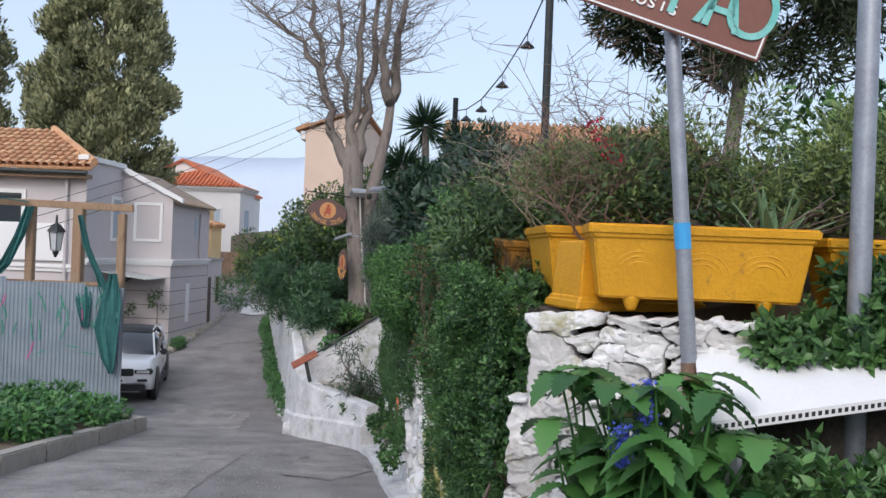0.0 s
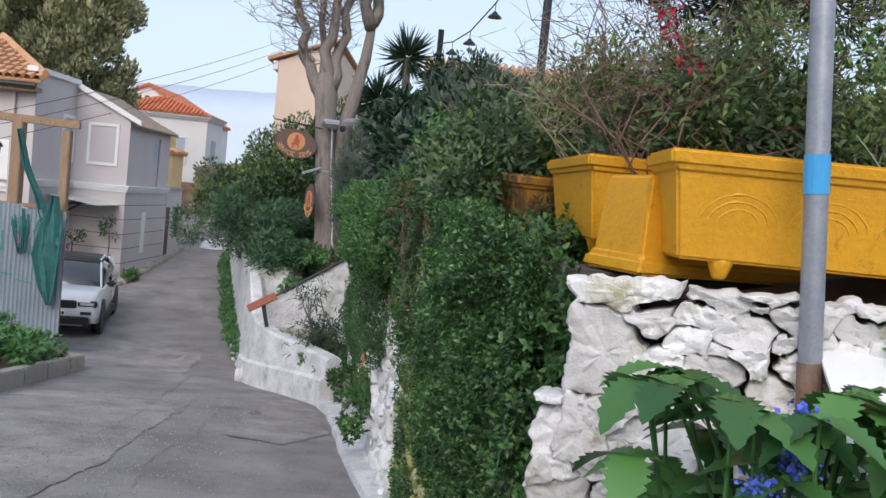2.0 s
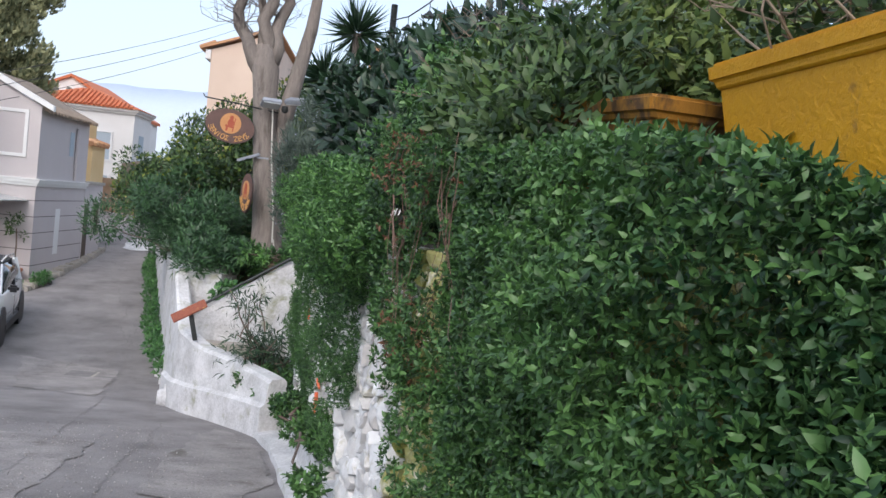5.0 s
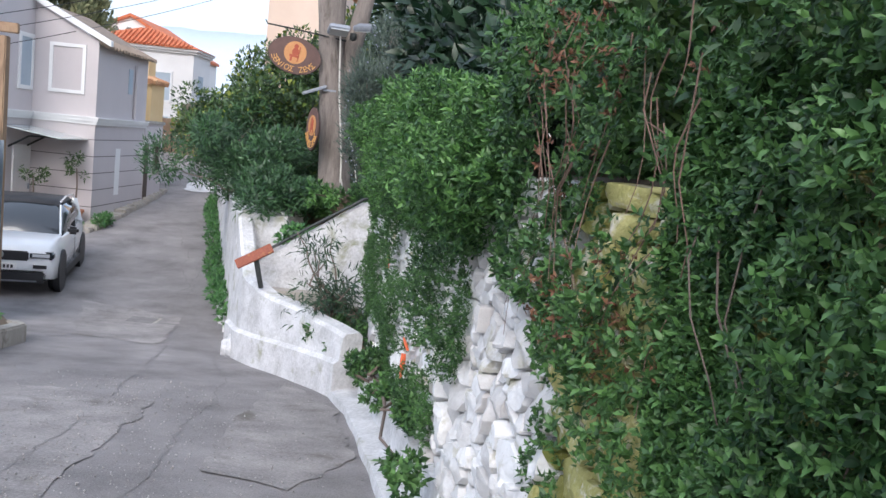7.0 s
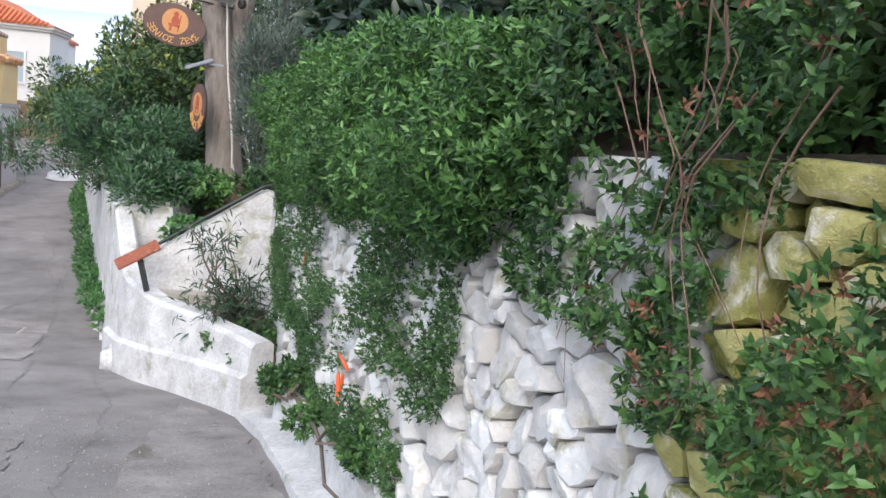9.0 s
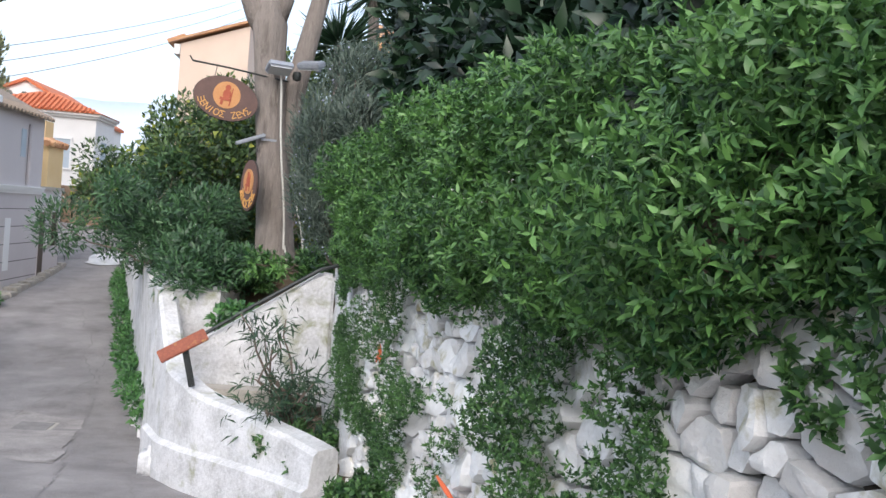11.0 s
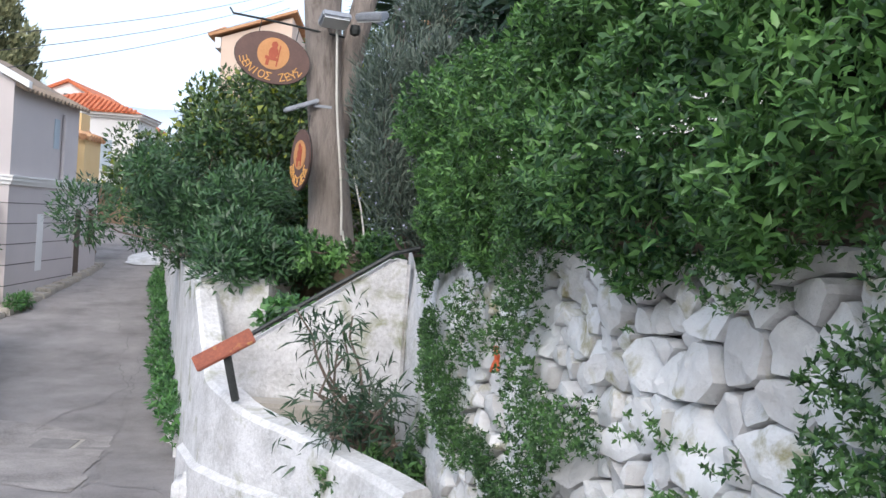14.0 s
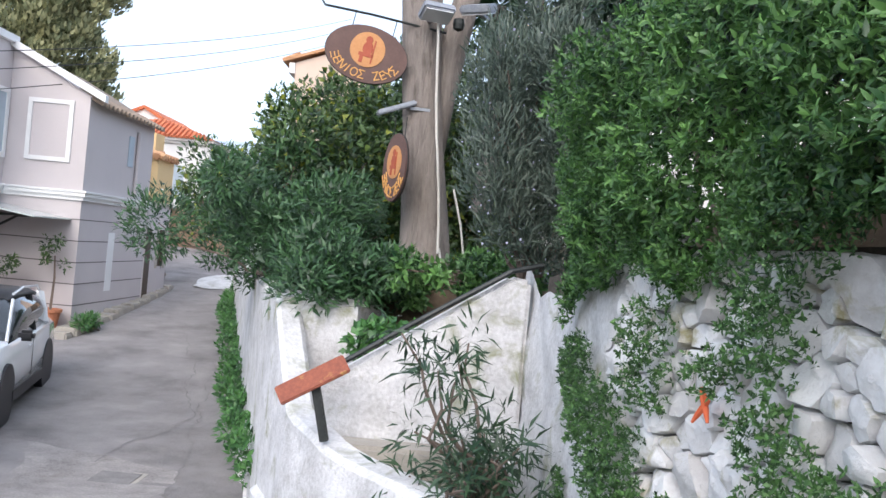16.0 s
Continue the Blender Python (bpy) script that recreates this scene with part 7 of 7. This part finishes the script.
def lay(cells, place, parent, mossy, seed, tight=False):
    """Stones with ragged rims and broken faces in the cells. tight: large, finely broken stones thick with whitewash, in narrow joints."""
    rnd = random.Random(seed)
    bite = 0.014 if tight else 0.035
    rings = ((0.98, -0.07), (1.0, 0.3), (0.985, 0.75), (0.93, 0.95), (0.8, 1.0), (0.62, 1.0), (0.42, 1.02), (0.2, 1.0)) if tight else ((0.85, -0.07), (0.94, 0.45), (0.89, 0.92), (0.6, 1.0), (0.3, 1.03))
    for s, z, poly in cells:
        cs, cz = sum(p[0] for p in poly) / len(poly), sum(p[1] for p in poly) / len(poly)
        k = rnd.random() * 50
        big = 0.5 * max(math.hypot(a - cs, b - cz) for a, b in poly)
        rim = []
        for (ax, ay), (bx, by) in zip(poly, poly[1:] + poly[:1]):
            l = math.hypot(bx - ax, by - ay)
            if l < 0.015:
                continue
            steps = max(2, min(22 if tight else 6, round(l / bite)))
            for i in range(steps):
                f = 0.06 + 0.88 * i / (steps - 1)
                a, b = ax + (bx - ax) * f, ay + (by - ay) * f
                rag = 0.03 if tight else 0.14 * big
                da = rag * (noise.noise((a * 11, b * 11, k + 9)) + 0.5 * noise.noise((a * 34, b * 34, k)) + 0.25 * noise.noise((a * 90, b * 90, k)))
                db = rag * (noise.noise((a * 11, b * 11, k + 20)) + 0.5 * noise.noise((a * 34, b * 34, k + 31)) + 0.25 * noise.noise((a * 90, b * 90, k + 5)))
                rim.append((a + da, b + db))
        if len(rim) < 6:
            continue
        n = len(rim)
        thick = rnd.uniform(0.05, 0.09) if tight else rnd.uniform(0.06, 0.13) * min(1.3, 0.6 + big * 4)
        tilt, lift = rnd.uniform(-0.16, 0.16) * (0.6 if tight else 2), rnd.uniform(-0.16, 0.16) * (0.6 if tight else 2)
        V, F = [], []

        def face(a, b, share):
            # broad broken planes, then pits and lumps
            plane = abs(noise.noise((a * 5, b * 5, k))) - 0.2
            if tight:
                rough = 0.025 * plane + 0.018 * abs(noise.noise((a * 14, b * 20, k + 3))) + 0.009 * noise.noise((a * 38, b * 46, k + 8)) + 0.005 * noise.noise((a * 90, b * 90, k + 2))
            else:
                rough = 0.25 * big * plane + 0.022 * noise.noise((a * 13, b * 13, k + 3)) + 0.01 * noise.noise((a * 34, b * 34, k + 7))
            return thick * share + (rough + tilt * (a - cs) + lift * (b - cz)) * min(1, share * 1.3)

        reach = max(2, n // 8)
        calm = [(sum(rim[(i + q) % n][0] for q in range(-reach, reach + 1)) / (2 * reach + 1), sum(rim[(i + q) % n][1] for q in range(-reach, reach + 1)) / (2 * reach + 1)) for i in range(n)]
        for scale, share in rings:
            mix = max(0.0, min(1.0, (0.96 - scale) / 0.2)) * (1.0 if tight else 0.35)
            for (ra, rb), (sa, sb) in zip(rim, calm):
                a, b = ra + (sa - ra) * mix, rb + (sb - rb) * mix
                pa, pb = cs + (a - cs) * scale, cz + (b - cz) * scale
                V.append(place(pa, pb, -0.07 if share < 0 else face(pa, pb, share)))
        V.append(place(cs, cz, face(cs, cz, 1.05)))
        last = len(rings) - 1
        for q in range(last):
            for i in range(n):
                F.append((q * n + i, q * n + (i + 1) % n, (q + 1) * n + (i + 1) % n, (q + 1) * n + i))
        for i in range(n):
            F.append((last * n + i, last * n + (i + 1) % n, (last + 1) * n))
        me = bpy.data.meshes.new("stone")
        me.from_pydata(V, [], F)
        me.polygons.foreach_set("use_smooth", [True] * len(me.polygons))
        me.set_sharp_from_angle(angle=0.6 if tight else 0.5)
        me.materials.append(MOSS_STONE if rnd.random() < mossy(s) else WHITE_STONE)
        ob = new("stone", me)
        ob.parent = parent


def on_lane_wall(s, z, out):
    f = max(0.0, min(1.0, (z - level(s)) / 2.0))
    return (wall_x(s) + 0.04 + 0.06 * f - out, s - out * 0.12, z)


lay(rubble(5.3, 14.5, lambda y: level(y) + (0.15 if y < 13.4 else 0.5), lambda y: wall_top(y) - 0.02 if y < 9 else min(wall_top(y) - 0.02, HEDGE_LO(y) + 0.3), lambda y: 0.125 if y < 8.0 else 0.13 if y < 9.4 else 0.165 if y < 11.6 else 0.13, 1.2, 4),
    on_lane_wall, lane_wall, lambda y: 1.0 if y < 7.95 else 0.0, 7)
FACE_A, FACE_B = Vector((0.42, 4.72, 0)), Vector((2.25, 4.3, 0))
face_u = (FACE_B - FACE_A).normalized()


def on_end_face(s, z, out):
    p = FACE_A + face_u * s
    return (p.x - out * 0.35, p.y - out * 0.93, z)


bm = bmesh.new()
prism(bm, [(0.66, 4.75), (2.2, 4.4), (2.5, 5.4), (0.6, 5.4)], level(4.4) - 0.3, 1.28)
end_wall = tagged(mesh_ob("wall_end", bm, JOINT), "end of the whitewashed stone wall below the planters", "wall", kind="structure")
lay(rubble(0.1, 1.15, lambda s: 0.9, lambda s: 1.31, lambda s: 0.17 if s < 0.5 else 0.085, 1.5, 5), on_end_face, end_wall, lambda s: 0.0, 8, True)
lay(rubble(0.02, 1.15, lambda s: level(4.4), lambda s: 0.9, lambda s: 0.15, 1.05, 6), on_end_face, end_wall, lambda s: 0.0, 9, True)
